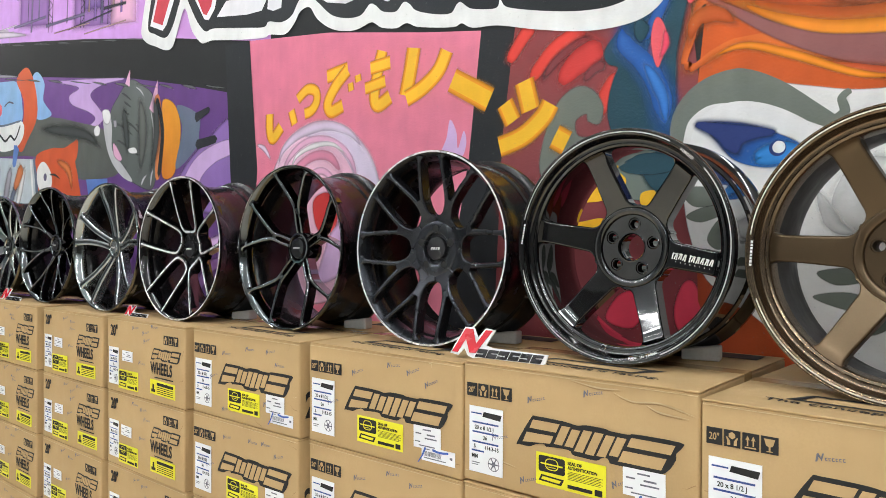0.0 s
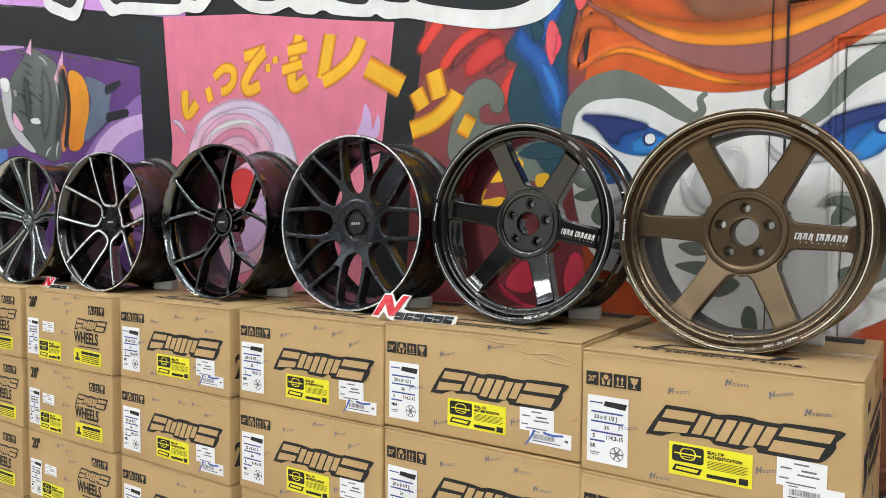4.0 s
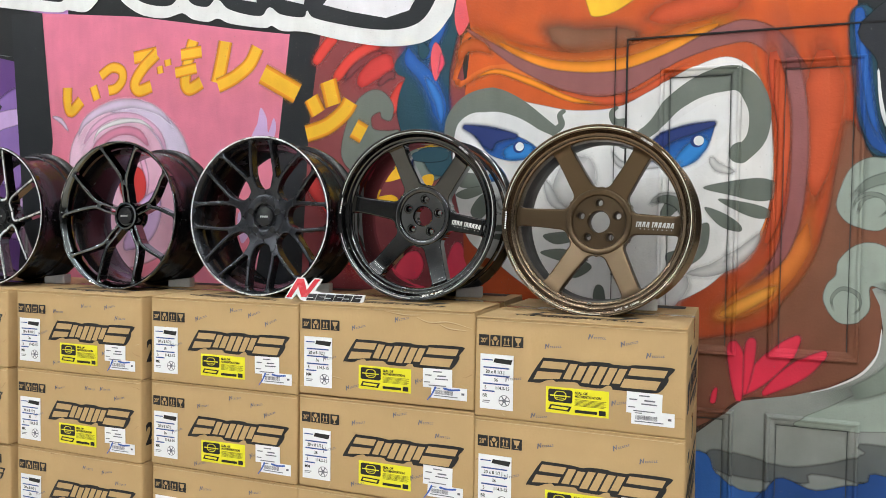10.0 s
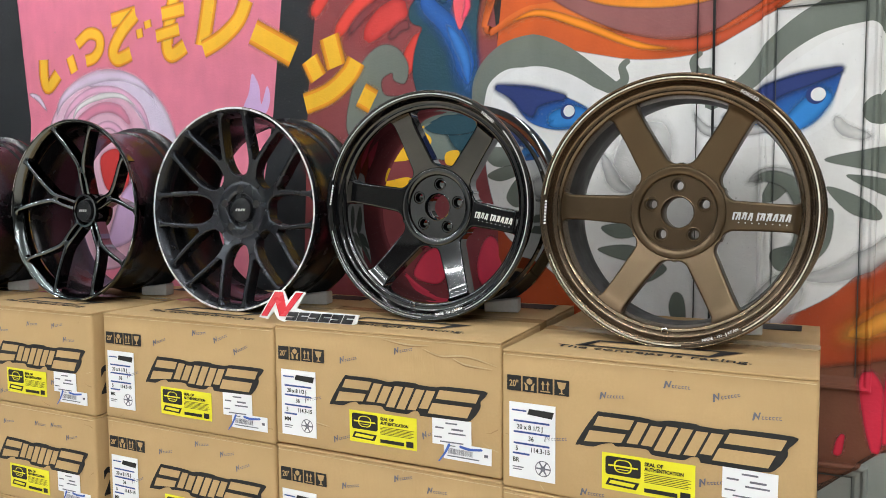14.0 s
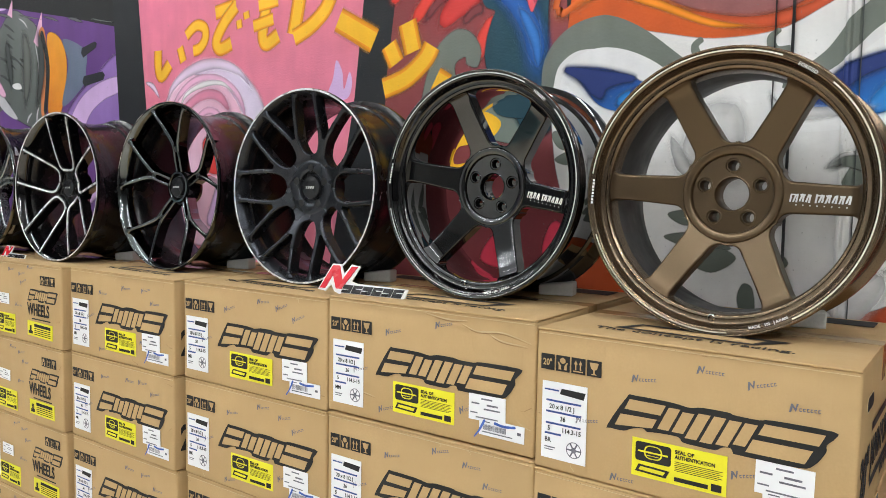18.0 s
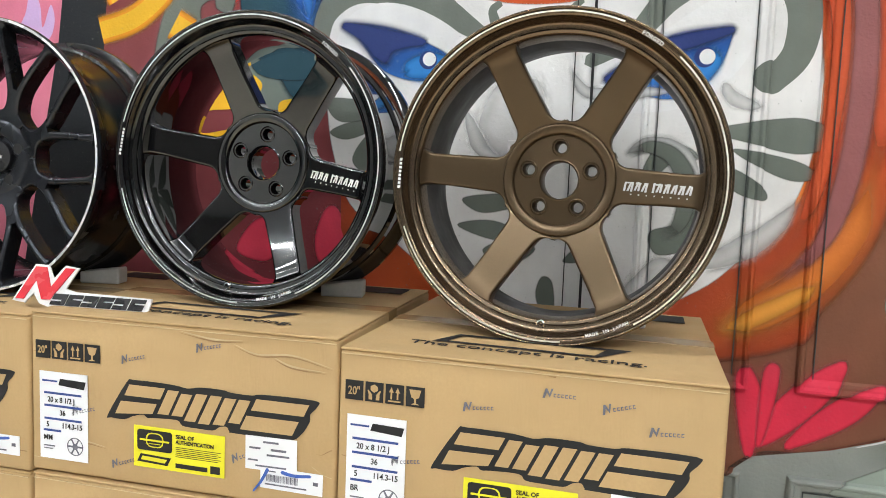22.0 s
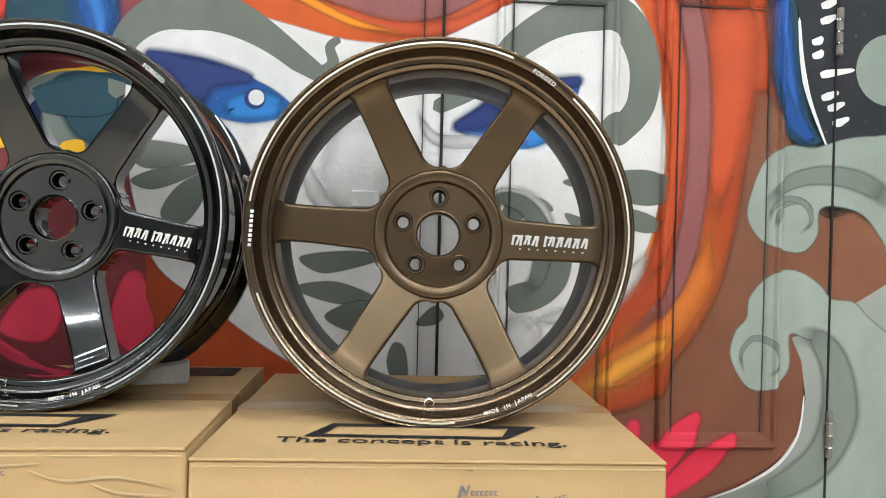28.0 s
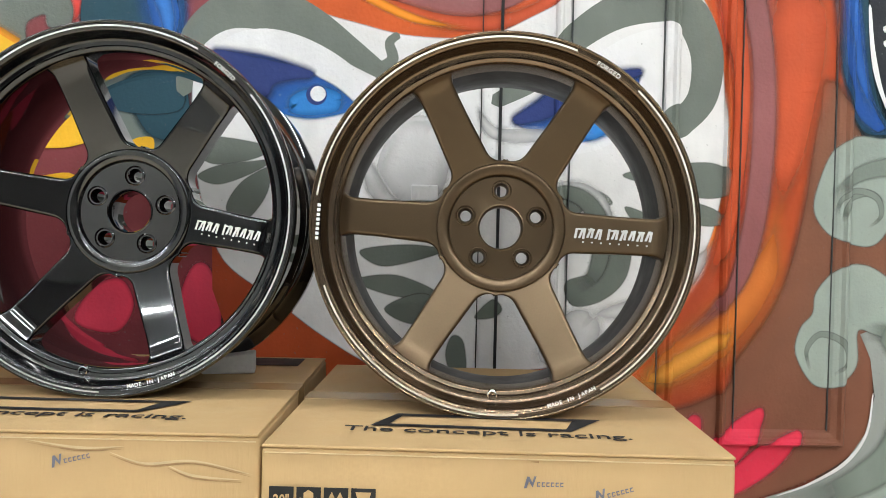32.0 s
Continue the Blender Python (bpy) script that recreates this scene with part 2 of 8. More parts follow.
WALL_BASE = paint("charcoal_wall", (0.011, 0.012, 0.014), (0.020, 0.021, 0.022), (1, 0), (-6, 2))
# pale tone for the unseen wall that brightens the chrome
M_BOUNCE = mat("pale_bounce_wall", (0.50, 0.51, 0.50), 0.85)
M_PLASTER = mat("grey_plaster", (0.085, 0.085, 0.083), 0.85)

M_CARD = mat("kraft_cardboard", (0.495, 0.336, 0.163), 0.78, var=0.06, scale=5, fine=220, bump=0)
_nt = M_CARD.node_tree
_nt.nodes["Principled BSDF"].inputs["Specular IOR Level"].default_value = 0.3
_lo, _hi = _nt.nodes.new("ShaderNodeBump"), _nt.nodes.new("ShaderNodeBump")
_lo.inputs["Strength"].default_value, _lo.inputs["Distance"].default_value = 0.55, 0.012
_hi.inputs["Strength"].default_value, _hi.inputs["Distance"].default_value = 0.25, 0.0012
_nt.links.new(noise_fac(_nt, 6.5, 3, 0.2, 0.8, stretch=(1, 1, 0.6)), _lo.inputs["Height"])
_nt.links.new(noise_fac(_nt, 40, 6, 0.2, 0.8, stretch=(6, 6, 1)), _hi.inputs["Height"])
_nt.links.new(_lo.outputs[0], _hi.inputs["Normal"])
_nt.links.new(_hi.outputs[0], _nt.nodes["Principled BSDF"].inputs["Normal"])
M_CARDE = mat("cardboard_edge", (0.36, 0.225, 0.105), 0.85, var=0.2, scale=40)
M_CARDL = mat("worn_and_highlight_cardboard", (0.58, 0.44, 0.25), 0.8, var=0.1, scale=30)
M_TAPE = mat("clear_brown_tape", (0.42, 0.27, 0.12), 0.18, var=0.05, bump=0.02)
M_INKP = mat("black_print", (0.010, 0.010, 0.011), 0.7, var=0.1, bump=0)
M_LABEL = mat("white_label", (0.84, 0.85, 0.88), 0.45, var=0.02, bump=0.02)
M_YELLOW = mat("yellow_label", (0.80, 0.75, 0.02), 0.4, var=0.03, bump=0.02)
M_BLUEP = mat("blue_print", (0.03, 0.07, 0.28), 0.5, var=0.1, bump=0)
M_STAMP = mat("blue_grey_stamp", (0.15, 0.15, 0.19), 0.6, var=0.3, scale=60, bump=0)
M_BLUEPEN = mat("blue_marker", (0.05, 0.13, 0.50), 0.5, var=0.2, bump=0)

M_BRONZEP = mat("polished_bronze", (0.195, 0.142, 0.096), 0.24, 0.95, var=0.04, fine=400, bump=0.02, rvar=0.03)
M_BRONZE = mat("satin_bronze", (0.124, 0.086, 0.051), 0.35, 0.88, var=0.05, fine=400, bump=0.03, rvar=0.03)
M_GREYLINE = mat("grey_machined_line", (0.55, 0.55, 0.55), 0.40, 0.5, var=0.05, bump=0)
M_BRONZEL = mat("machined_bronze", (0.72, 0.68, 0.60), 0.40, 0.5, var=0.06, rvar=0.04)
M_BARREL = mat("dark_grey_barrel", (0.030, 0.029, 0.029), 0.5, 0.2, var=0.08)
M_GLOSSB = mat("gloss_black", (0.003, 0.003, 0.0035), 0.05, 0.0, var=0.1, bump=0, coat=1.0, rvar=0.02)
M_BCHROME = mat("black_chrome", (0.150, 0.163, 0.168), 0.09, 1.0, var=0.06, bump=0, rvar=0.03)
M_BARRELB = mat("black_barrel", (0.0055, 0.0055, 0.0062), 0.24, 0.0, var=0.15, bump=0, rvar=0.05)
M_SATINB = mat("satin_black", (0.042, 0.045, 0.053), 0.26, 0.75, var=0.06, fine=400, bump=0.02, rvar=0.03)
M_DCHROME = mat("dark_chrome", (0.42, 0.44, 0.44), 0.10, 1.0, var=0.06, bump=0, rvar=0.03)
M_GCHROME = mat("grey_chrome", (0.52, 0.54, 0.55), 0.22, 0.92, var=0.06, bump=0, rvar=0.04)
M_CHROME = mat("bright_chrome", (0.78, 0.80, 0.80), 0.11, 1.0, var=0.04, bump=0, rvar=0.03)
M_BRUSH = mat("machined_edge", (0.86, 0.86, 0.87), 0.30, 0.6, var=0.05)
M_DECAL = mat("pale_decal", (0.62, 0.62, 0.60), 0.4, var=0.05, bump=0)
M_WHITEP = mat("white_lettering", (0.78, 0.78, 0.78), 0.4, var=0.02, bump=0)
M_RUBBER = mat("black_rubber", (0.02, 0.02, 0.02), 0.7)
M_FOAM = mat("pale_foam_block", (0.58, 0.58, 0.56), 0.9, var=0.1, fine=150, bump=0.4)
M_SIGNW = mat("white_acrylic", (0.78, 0.78, 0.78), 0.25, var=0.02, bump=0)
M_SIGNR = mat("red_acrylic", (0.62, 0.02, 0.035), 0.25, var=0.03, bump=0)
M_SIGNK = mat("black_acrylic", (0.012, 0.012, 0.014), 0.25, var=0.05, bump=0)
M_TILE = mat("cream_tile", (0.66, 0.60, 0.50), 0.24, var=0.05, scale=3.5, fine=24, bump=0.0, rvar=0.03)
M_GROUT = mat("grey_grout", (0.085, 0.075, 0.06), 0.9)
M_TEALF = mat("teal_floor_paint", (0.20, 0.33, 0.34), 0.34, var=0.14, scale=1.2, fine=30, bump=0.04)
for _m, _l in ((M_GLOSSB, 0.50), (M_BARRELB, 0.38)):
    _m.node_tree.nodes["Principled BSDF"].inputs["Specular IOR Level"].default_value = _l
M_STEEL = mat("painted_steel", (0.20, 0.18, 0.16), 0.55, 0.2, var=0.2)
M_TIMBER = mat("pale_timber", (0.40, 0.31, 0.20), 0.7, var=0.2, scale=4)
M_SHEET = mat("corrugated_sheet", (0.52, 0.57, 0.62), 0.42, 0.15, var=0.22, scale=2.0)
M_SKYL, _nt, _p = nodes_of("clear_roof_sheet")
_t = _nt.nodes.new("ShaderNodeBsdfTranslucent")
_nt.links.new(mixed(_nt, noise_fac(_nt, 3.0), (0.95, 0.86, 0.70), (0.98, 0.97, 0.94)), _t.inputs[0])
_nt.links.new(_t.outputs[0], next(n for n in _nt.nodes if n.type == "OUTPUT_MATERIAL").inputs[0])
M_BLACKCAR = mat("black_car_paint", (0.006, 0.006, 0.007), 0.08, var=0.05, bump=0, coat=1.0, rvar=0.02)
M_DARK = mat("dark_interior", (0.009, 0.009, 0.010), 0.8)
M_TUBE, _nt, _p = nodes_of("glowing_tube")
_p.inputs["Emission Color"].default_value = (0.98, 1.0, 0.98, 1)
_p.inputs["Emission Strength"].default_value = 14.0
M_WHITEB = mat("white_batten", (0.75, 0.75, 0.74), 0.4, var=0.03)


def glass(name, tint=(0.02, 0.025, 0.03)):
    m, nt, p = nodes_of(name)
    p.inputs["Base Color"].default_value = (*tint, 1)
    p.inputs["Roughness"].default_value = 0.03
    p.inputs["Specular IOR Level"].default_value = 0.4
    return m


M_CARGLASS = glass("tinted_car_glass")
M_LENS = glass("headlamp_lens", (0.25, 0.26, 0.28))

# ---- mesh helpers ----
def mesh_from(name, bm, *materials, smooth=None):
    me = bpy.data.meshes.new(name)
    bm.normal_update()
    if smooth:
        for f in bm.faces:
            f.smooth = True
        for e in bm.edges:
            if len(e.link_faces) == 2 and e.calc_face_angle(0) > radians(smooth):
                e.smooth = False
    bm.to_mesh(me)
    bm.free()
    for m in materials:
        me.materials.append(m)
    return me


def part(name, bm, material, parent, label="", smooth=None, at=None):
    """One mesh object under a thing or part. bm may be a bmesh or a finished mesh."""
    me = bm if isinstance(bm, bpy.types.Mesh) else mesh_from(name, bm, material, smooth=smooth)
    ob = new(name, me)
    ob.parent = parent
    if at is not None:
        ob.matrix_basis = at
    if label:
        ob["label"] = label
    return ob


def thing(name, label, category, m=None, group="", kind=""):
    ob = new(name)
    ob.empty_display_size = 0.1
    if m is not None:
        ob.matrix_basis = m
    return tagged(ob, label, category, group, kind)


def box_bm(x0, x1, y0, y1, z0, z1, bevel=0.0, segs=2, bm=None):
    own = bm is None
    bm = bm or bmesh.new()
    r = bmesh.ops.create_cube(bm, size=1.0, matrix=Matrix.LocRotScale(((x0 + x1) / 2, (y0 + y1) / 2, (z0 + z1) / 2), None, (x1 - x0, y1 - y0, z1 - z0)))
    if bevel and own:
        bmesh.ops.bevel(bm, geom=list(bm.edges), offset=bevel, segments=segs, affect="EDGES", profile=0.5)
    return bm


def cyl_bm(r, depth, m=None, segs=24, r2=None, bm=None, caps=True):
    bm = bm or bmesh.new()
    bmesh.ops.create_cone(bm, cap_ends=caps, segments=segs, radius1=r, radius2=r if r2 is None else r2, depth=depth, matrix=m or Matrix())
    return bm


def lathe(profile, segs=96, closed=True, bm=None):
    """Turn a profile of (radius, y) about the y axis."""
    bm = bm or bmesh.new()
    rings = []
    for k in range(segs):
        a = 2 * math.pi * k / segs
        rings.append([bm.verts.new((r * math.cos(a), y, r * math.sin(a))) for r, y in profile])
    n = len(profile)
    for k in range(segs):
        p, q = rings[k], rings[(k + 1) % segs]
        for i in range(n if closed else n - 1):
            j = (i + 1) % n
            bm.faces.new((p[i], p[j], q[j], q[i]))
    bmesh.ops.recalc_face_normals(bm, faces=bm.faces)
    return bm


def spline(pts, steps=5, closed=True):
    """A rounded line through a few points."""
    n = len(pts)
    out = []
    for i in range(n if closed else n - 1):
        g = (lambda k: pts[k % n]) if closed else (lambda k: pts[min(max(k, 0), n - 1)])
        a, b, c, d = (Vector(g(k)) for k in (i - 1, i, i + 1, i + 2))
        for s in range(steps):
            t = s / steps
            out.append(0.5 * ((2 * b) + (c - a) * t + (2 * a - 5 * b + 4 * c - d) * t * t + (3 * b - a - 3 * c + d) * t ** 3))
    if not closed:
        out.append(Vector(pts[-1]))
    return out


def flat_bm(outline, y=0.0, holes=(), depth=0.0, bm=None):
    """A flat piece in the x-z plane facing -y from an outline, with holes, and thickness behind it."""
    bm = bm or bmesh.new()
    edges = []
    for loop in (outline, *holes):
        vs = [bm.verts.new((p[0], y, p[1])) for p in loop]
        edges += [bm.edges.new((vs[i], vs[(i + 1) % len(vs)])) for i in range(len(vs))]
    r = bmesh.ops.triangle_fill(bm, use_beauty=True, use_dissolve=False, edges=edges)
    faces = [f for f in r["geom"] if isinstance(f, bmesh.types.BMFace)]
    for f in faces:
        f.normal_update()
        if f.normal.y > 0:
            f.normal_flip()
    if depth:
        e = bmesh.ops.extrude_face_region(bm, geom=faces, use_keep_orig=True)
        bmesh.ops.translate(bm, vec=(0, depth, 0), verts=[v for v in e["geom"] if isinstance(v, bmesh.types.BMVert)])
        bmesh.ops.recalc_face_normals(bm, faces=bm.faces)
    return bm


def circle_pts(x, z, r, n=20):
    return [(x + r * math.cos(2 * math.pi * k / n), z + r * math.sin(2 * math.pi * k / n)) for k in range(n)]


def rect_pts(x0, x1, z0, z1):
    return [(x0, z0), (x1, z0), (x1, z1), (x0, z1)]


def ribbon_bm(pts, widths, y=0.0, depth=0.0, steps=6, round_ends=True):
    """A brush stroke: a band of changing width along a rounded line."""
    line = spline(pts, steps, closed=False)
    n = len(line)
    left, right = [], []
    for i, p in enumerate(line):
        d = (line[min(i + 1, n - 1)] - line[max(i - 1, 0)]).normalized()
        s = Vector((-d.y, d.x))
        u = i / (n - 1) * (len(widths) - 1)
        k = min(int(u), max(len(widths) - 2, 0))
        w = widths[k] + (widths[min(k + 1, len(widths) - 1)] - widths[k]) * (u - k)
        left.append(p + s * w / 2)
        right.append(p - s * w / 2)
    bm = bmesh.new()
    a = [bm.verts.new((p.x, y, p.y)) for p in left]
    b = [bm.verts.new((p.x, y, p.y)) for p in right]
    for i in range(n - 1):
        bm.faces.new((a[i], a[i + 1], b[i + 1], b[i]))
    if round_ends and n > 2:
        for pair, q, nxt in (((b[0], a[0]), line[0], line[1]), ((a[-1], b[-1]), line[-1], line[-2])):
            tip = bm.verts.new((q.x + (q.x - nxt.x) * 0.9, y, q.y + (q.y - nxt.y) * 0.9))
            bm.faces.new((*pair, tip))
    for f in bm.faces:
        f.normal_update()
        if f.normal.y > 0:
            f.normal_flip()
    return bm


TEXTS = {}


def text_mesh(words, size, material, bold=0.0, depth=0.0006, align="LEFT", squeeze=1.0, slant=0.0):
    key = (words, size, material.name, bold, align, squeeze, slant)
    if key not in TEXTS:
        cu = bpy.data.curves.new("lettering", "FONT")
        cu.body, cu.size, cu.offset, cu.extrude, cu.align_x, cu.shear = words, size, bold * size, depth / 2, align, slant
        cu.resolution_u = 3
        ob = bpy.data.objects.new("lettering", cu)
        scene.collection.objects.link(ob)
        me = bpy.data.meshes.new_from_object(ob.evaluated_get(bpy.context.evaluated_depsgraph_get()))
        bpy.data.objects.remove(ob)
        me.transform(Matrix.Diagonal((squeeze, 1, 1, 1)))
        me.transform(Matrix.Rotation(radians(90), 4, "X"))
        me.materials.clear()
        me.materials.append(material)
        TEXTS[key] = me
    return TEXTS[key]

# ---- the large structure ----
WALL_Y = 0.64
WALL_L = -7.12
wall = tagged(new("wall_north", mesh_from("wall_north", box_bm(WALL_L, 7.5, WALL_Y, WALL_Y + 0.16, 0, 4.6), WALL_BASE)),
              "tall rendered wall covered with a bright sprayed mural", "wall", kind="structure")

PAINTED = []
# raised mouldings of the door's four panels: x0, x1, z0, z1
PANELS = [(0.465, 0.693, 1.000, 1.938), (0.822, 1.056, 1.004, 1.945), (0.465, 0.693, 0.25, 0.785), (0.822, 1.066, 0.25, 0.785)]
MOULD = [(-0.017, 0.0), (-0.012, 0.005), (-0.005, 0.008), (0.0, 0.009), (0.005, 0.016), (0.010, 0.017), (0.0145, 0.013), (0.017, 0.0)]


def relief(x, z):
    """How far the door's mouldings stand proud of the wall."""
    best = 0.0
    for x0, x1, z0, z1 in PANELS:
        d = max(abs(x - (x0 + x1) / 2) - (x1 - x0) / 2, abs(z - (z0 + z1) / 2) - (z1 - z0) / 2)
        for (d0, h0), (d1, h1) in zip(MOULD, MOULD[1:]):
            if d0 <= d <= d1:
                best = max(best, h0 + (h1 - h0) * (d - d0) / (d1 - d0))
    return best


CUT_X = sorted({x + s * d for p in PANELS for x, s in ((p[0], -1), (p[1], 1)) for d, _ in MOULD})
CUT_Z = sorted({z + s * d for p in PANELS for z, s in ((p[2], -1), (p[3], 1)) for d, _ in MOULD})


def drape(bm, bounds):
    """Cut a patch along the mouldings' edges, so that it can follow them."""
    if bounds[1] < 0.44 or bounds[0] > 1.09 or bounds[3] < 0.23 or bounds[2] > 1.97:
        return
    for k, cuts in ((0, CUT_X), (2, CUT_Z)):
        for c in cuts:
            if bounds[k] < c < bounds[k + 1]:
                co, no = Vector(), Vector()
                co[k], no[k] = c, 1.0
                bmesh.ops.bisect_plane(bm, geom=list(bm.verts) + list(bm.edges) + list(bm.faces), dist=1e-6, plane_co=co, plane_no=no)


def laid(name, bm, material, outline):
    """Hang one painted patch on the wall, one coat above what it covers."""
    xs, zs = [p[0] for p in outline], [p[1] for p in outline]
    bounds = (min(xs), max(xs), min(zs), max(zs))
    coat = 1 + max([c for b, c, _, _ in PAINTED if b[0] < bounds[1] and b[1] > bounds[0] and b[2] < bounds[3] and b[3] > bounds[2]], default=0)
    drape(bm, bounds)
    for v in bm.verts:
        v.co.y = WALL_Y - 0.0002 * coat - relief(v.co.x, v.co.z)
    PAINTED.append((bounds, coat, outline, material))
    return part(name, bm, material, wall)


SOFT = {"orange_left": 0.05, "vermilion_field": 0.8, "amber_field": 0.98, "mauve_field": 0.4, "orange_edge": 0.7, "soft_shade": 0.07, "brown_base": 0.03, "yellow_glow": 0.9, "soft_shade_line": 0.95, "dry_pale": 0.8, "muzzle_pink": 0.015, "pale_tuft": 0.012, "pale_drip": 0.6, "red_sweep": 0.7, "maroon_sweep": 0.8, "swirl_outer": 0.02, "swirl_line": 0.8,
        "swirl_cool": 0.03, "sage_shade": 0.015, "sage_cloud": 0.008, "eye_blue": 0.009, "eye_shade": 0.032, "grey_fin": 0.012, "blue_serpent": 0.008, "red_petal": 0.016, "violet_sweep": 0.03, "painted_haze": 0.04,
        "lilac_arc": 0.012, "pale_patch": 0.02, "smoke_wisp": 0.012, "grey_drip": 0.9, "lilac_ring": 0.6, "cabin_edge": 0.8, "red_core": 0.02, "white_curl": 0.03,
        "charcoal_form": 0.015, "gold_stripe": 0.012, "dark_blue": 0.015, "blue_stripe": 0.02, "slate_wave": 0.015, "blue_wave": 0.012, "grey_mark": 0.006, "cheek_mark": 0.005, "mask_white": 0.006, "coral_petal": 0.01, "yellow_petal": 0.01,
        "eye_light": 0.04, "blue_light": 0.9, "brush_streak": 0.7, "gold_edge": 0.03, "blue_sheen": 0.95, "soft_shadow": 0.98, "dry_brush": 0.8, "window_gleam": 0.95, "swirl_white": 0.9, "swirl_grey": 0.3, "teal_notch": 0.012, "teal_dark": 0.02, "pink_drop": 0.006, "drop_light": 0.9, "mauve_top": 0.012, "tower_glow": 0.16, "tower_line": 0.9, "red_glow": 0.95, "orange_strip": 0.9, "brown_streak": 0.9, "sage_ball": 0.02, "ink_field": 0.006}
FEATHERED = {}
SOLID = {}


def feathered(material):
    """The same paint, thinning out to nothing where its cover ends."""
    if material.name not in FEATHERED:
        m = material.copy()
        nt = m.node_tree
        att = nt.nodes.new("ShaderNodeAttribute")
        att.attribute_name = "cover"
        clear = nt.nodes.new("ShaderNodeBsdfTransparent")
        mix = nt.nodes.new("ShaderNodeMixShader")
        out = next(n for n in nt.nodes if n.type == "OUTPUT_MATERIAL")
        ramp = nt.nodes.new("ShaderNodeMapRange")
        ramp.interpolation_type = "SMOOTHSTEP"
        nt.links.new(att.outputs["Fac"], ramp.inputs[0])
        nt.links.new(ramp.outputs[0], mix.inputs[0])
        nt.links.new(clear.outputs[0], mix.inputs[1])
        nt.links.new(next(n for n in nt.nodes if n.type == "BSDF_PRINCIPLED").outputs[0], mix.inputs[2])
        nt.links.new(mix.outputs[0], out.inputs[0])
        FEATHERED[material.name] = m
        SOLID[m.name] = material
    return FEATHERED[material.name]


def soft_bm(line, width):
    """A patch whose cover fades across a rim of the given width."""
    n = len(line)
    area = sum(line[i - 1][0] * line[i][1] - line[i][0] * line[i - 1][1] for i in range(n))
    sign = 1 if area > 0 else -1
    inner, outer, spots = [], [], []
    for i in range(n):
        a, b = Vector(line[i - 1]), Vector(line[(i + 1) % n])
        d = b - a
        s = Vector((-d.y, d.x)).normalized() * sign * width / 2
        spots.append((Vector(line[i]), s))
    for i, (p, s) in enumerate(spots):
        near = min([(p - q).length for q, r in spots if s.dot(r) < -0.2 * s.length * r.length], default=9.0)
        into = s * min(1.0, 0.6 * near / width)
        inner.append((p + into)[:])
        outer.append((p - s)[:])
    bm = flat_bm(inner)
    cover = bm.verts.layers.float.new("cover")
    vi = list(bm.verts)
    for q in vi:
        q[cover] = 1.0
    vo = [bm.verts.new((x, 0, z)) for x, z in outer]
    for i in range(n):
        f = bm.faces.new((vi[i - 1], vi[i], vo[i], vo[i - 1]))
        f.normal_update()
        if f.normal.y > 0:
            f.normal_flip()
    return bm


def shape(name, material, pts, smooth=True):
    line = [(p.x, p.y) for p in spline(pts, 6)] if smooth else pts
    if name in SOFT:
        laid(name, soft_bm(line, SOFT[name]), feathered(material), line)
    else:
        laid(name, flat_bm(line), material, line)


def stroke(name, material, pts, widths):
    bm = ribbon_bm(pts, widths, round_ends=name != "gold_brushstroke")
    outline = [(v.co.x, v.co.z) for v in bm.verts]
    n = 6 * (len(pts) - 1) + 1
    edge = outline[:n] + outline[n:2 * n][::-1]
    if name in SOFT:
        bm.free()
        bm = bmesh.new()
        cover = bm.verts.layers.float.new("cover")
        k = min(0.98, max(SOFT[name], 0.3)) / 2
        rows = []
        for i in range(n):
            a, b = Vector(outline[i]), Vector(outline[n + i])
            fade = 1.0 if name in ("gold_edge", "tower_line") else min(1.0, 4.0 * min(i, n - 1 - i) / (n - 1))
            row = []
            for t, c in ((-0.15, 0.0), (k, 1.0), (1 - k, 1.0), (1.15, 0.0)):
                p = a + (b - a) * t
                row.append(bm.verts.new((p.x, 0, p.y)))
                row[-1][cover] = c * fade
            rows.append(row)
        for r0, r1 in zip(rows, rows[1:]):
            for c in range(3):
                f = bm.faces.new((r0[c], r1[c], r1[c + 1], r0[c + 1]))
                f.normal_update()
                if f.normal.y > 0:
                    f.normal_flip()
        material = feathered(material)
    laid(name, bm, material, edge)


def disc(name, material, x, z, r):
    line = circle_pts(x, z, r, 28)
    if name == "sage_curl":
        laid(name, soft_bm(line, 0.012), feathered(material), line)
    else:
        laid(name, flat_bm(line), material, line)


def inside(p, line):
    x, z = p
    hit = False
    for i in range(len(line)):
        (x0, z0), (x1, z1) = line[i - 1], line[i]
        if (z0 > z) != (z1 > z) and x < (x1 - x0) * (z - z0) / (z1 - z0) + x0:
            hit = not hit
    return hit


shape("lavender_panel", P_LAV, [(-6.842, 3.122), (-5.246, 2.877), (-4.03, 2.69), (-2.999, 2.51), (-2.214, 2.355), (-2.291, 3.615), (-6.86, 3.70)], smooth=False)
shape("tower_glow", P_MAUVE, [(-5.079, 3.581), (-4.607, 3.468), (-4.642, 2.893), (-5.118, 2.972)], smooth=False)
shape("tower_glow", P_MAUVE, [(-4.213, 3.418), (-3.721, 3.299), (-3.738, 2.727), (-4.244, 2.804)], smooth=False)
shape("tower_glow", P_PINKL, [(-3.719, 3.338), (-3.457, 3.274), (-3.472, 2.693), (-3.738, 2.734)], smooth=False)
shape("tower_glow", P_VIOLET, [(-4.083, 3.219), (-3.864, 3.171), (-3.876, 2.852), (-4.098, 2.889)], smooth=False)
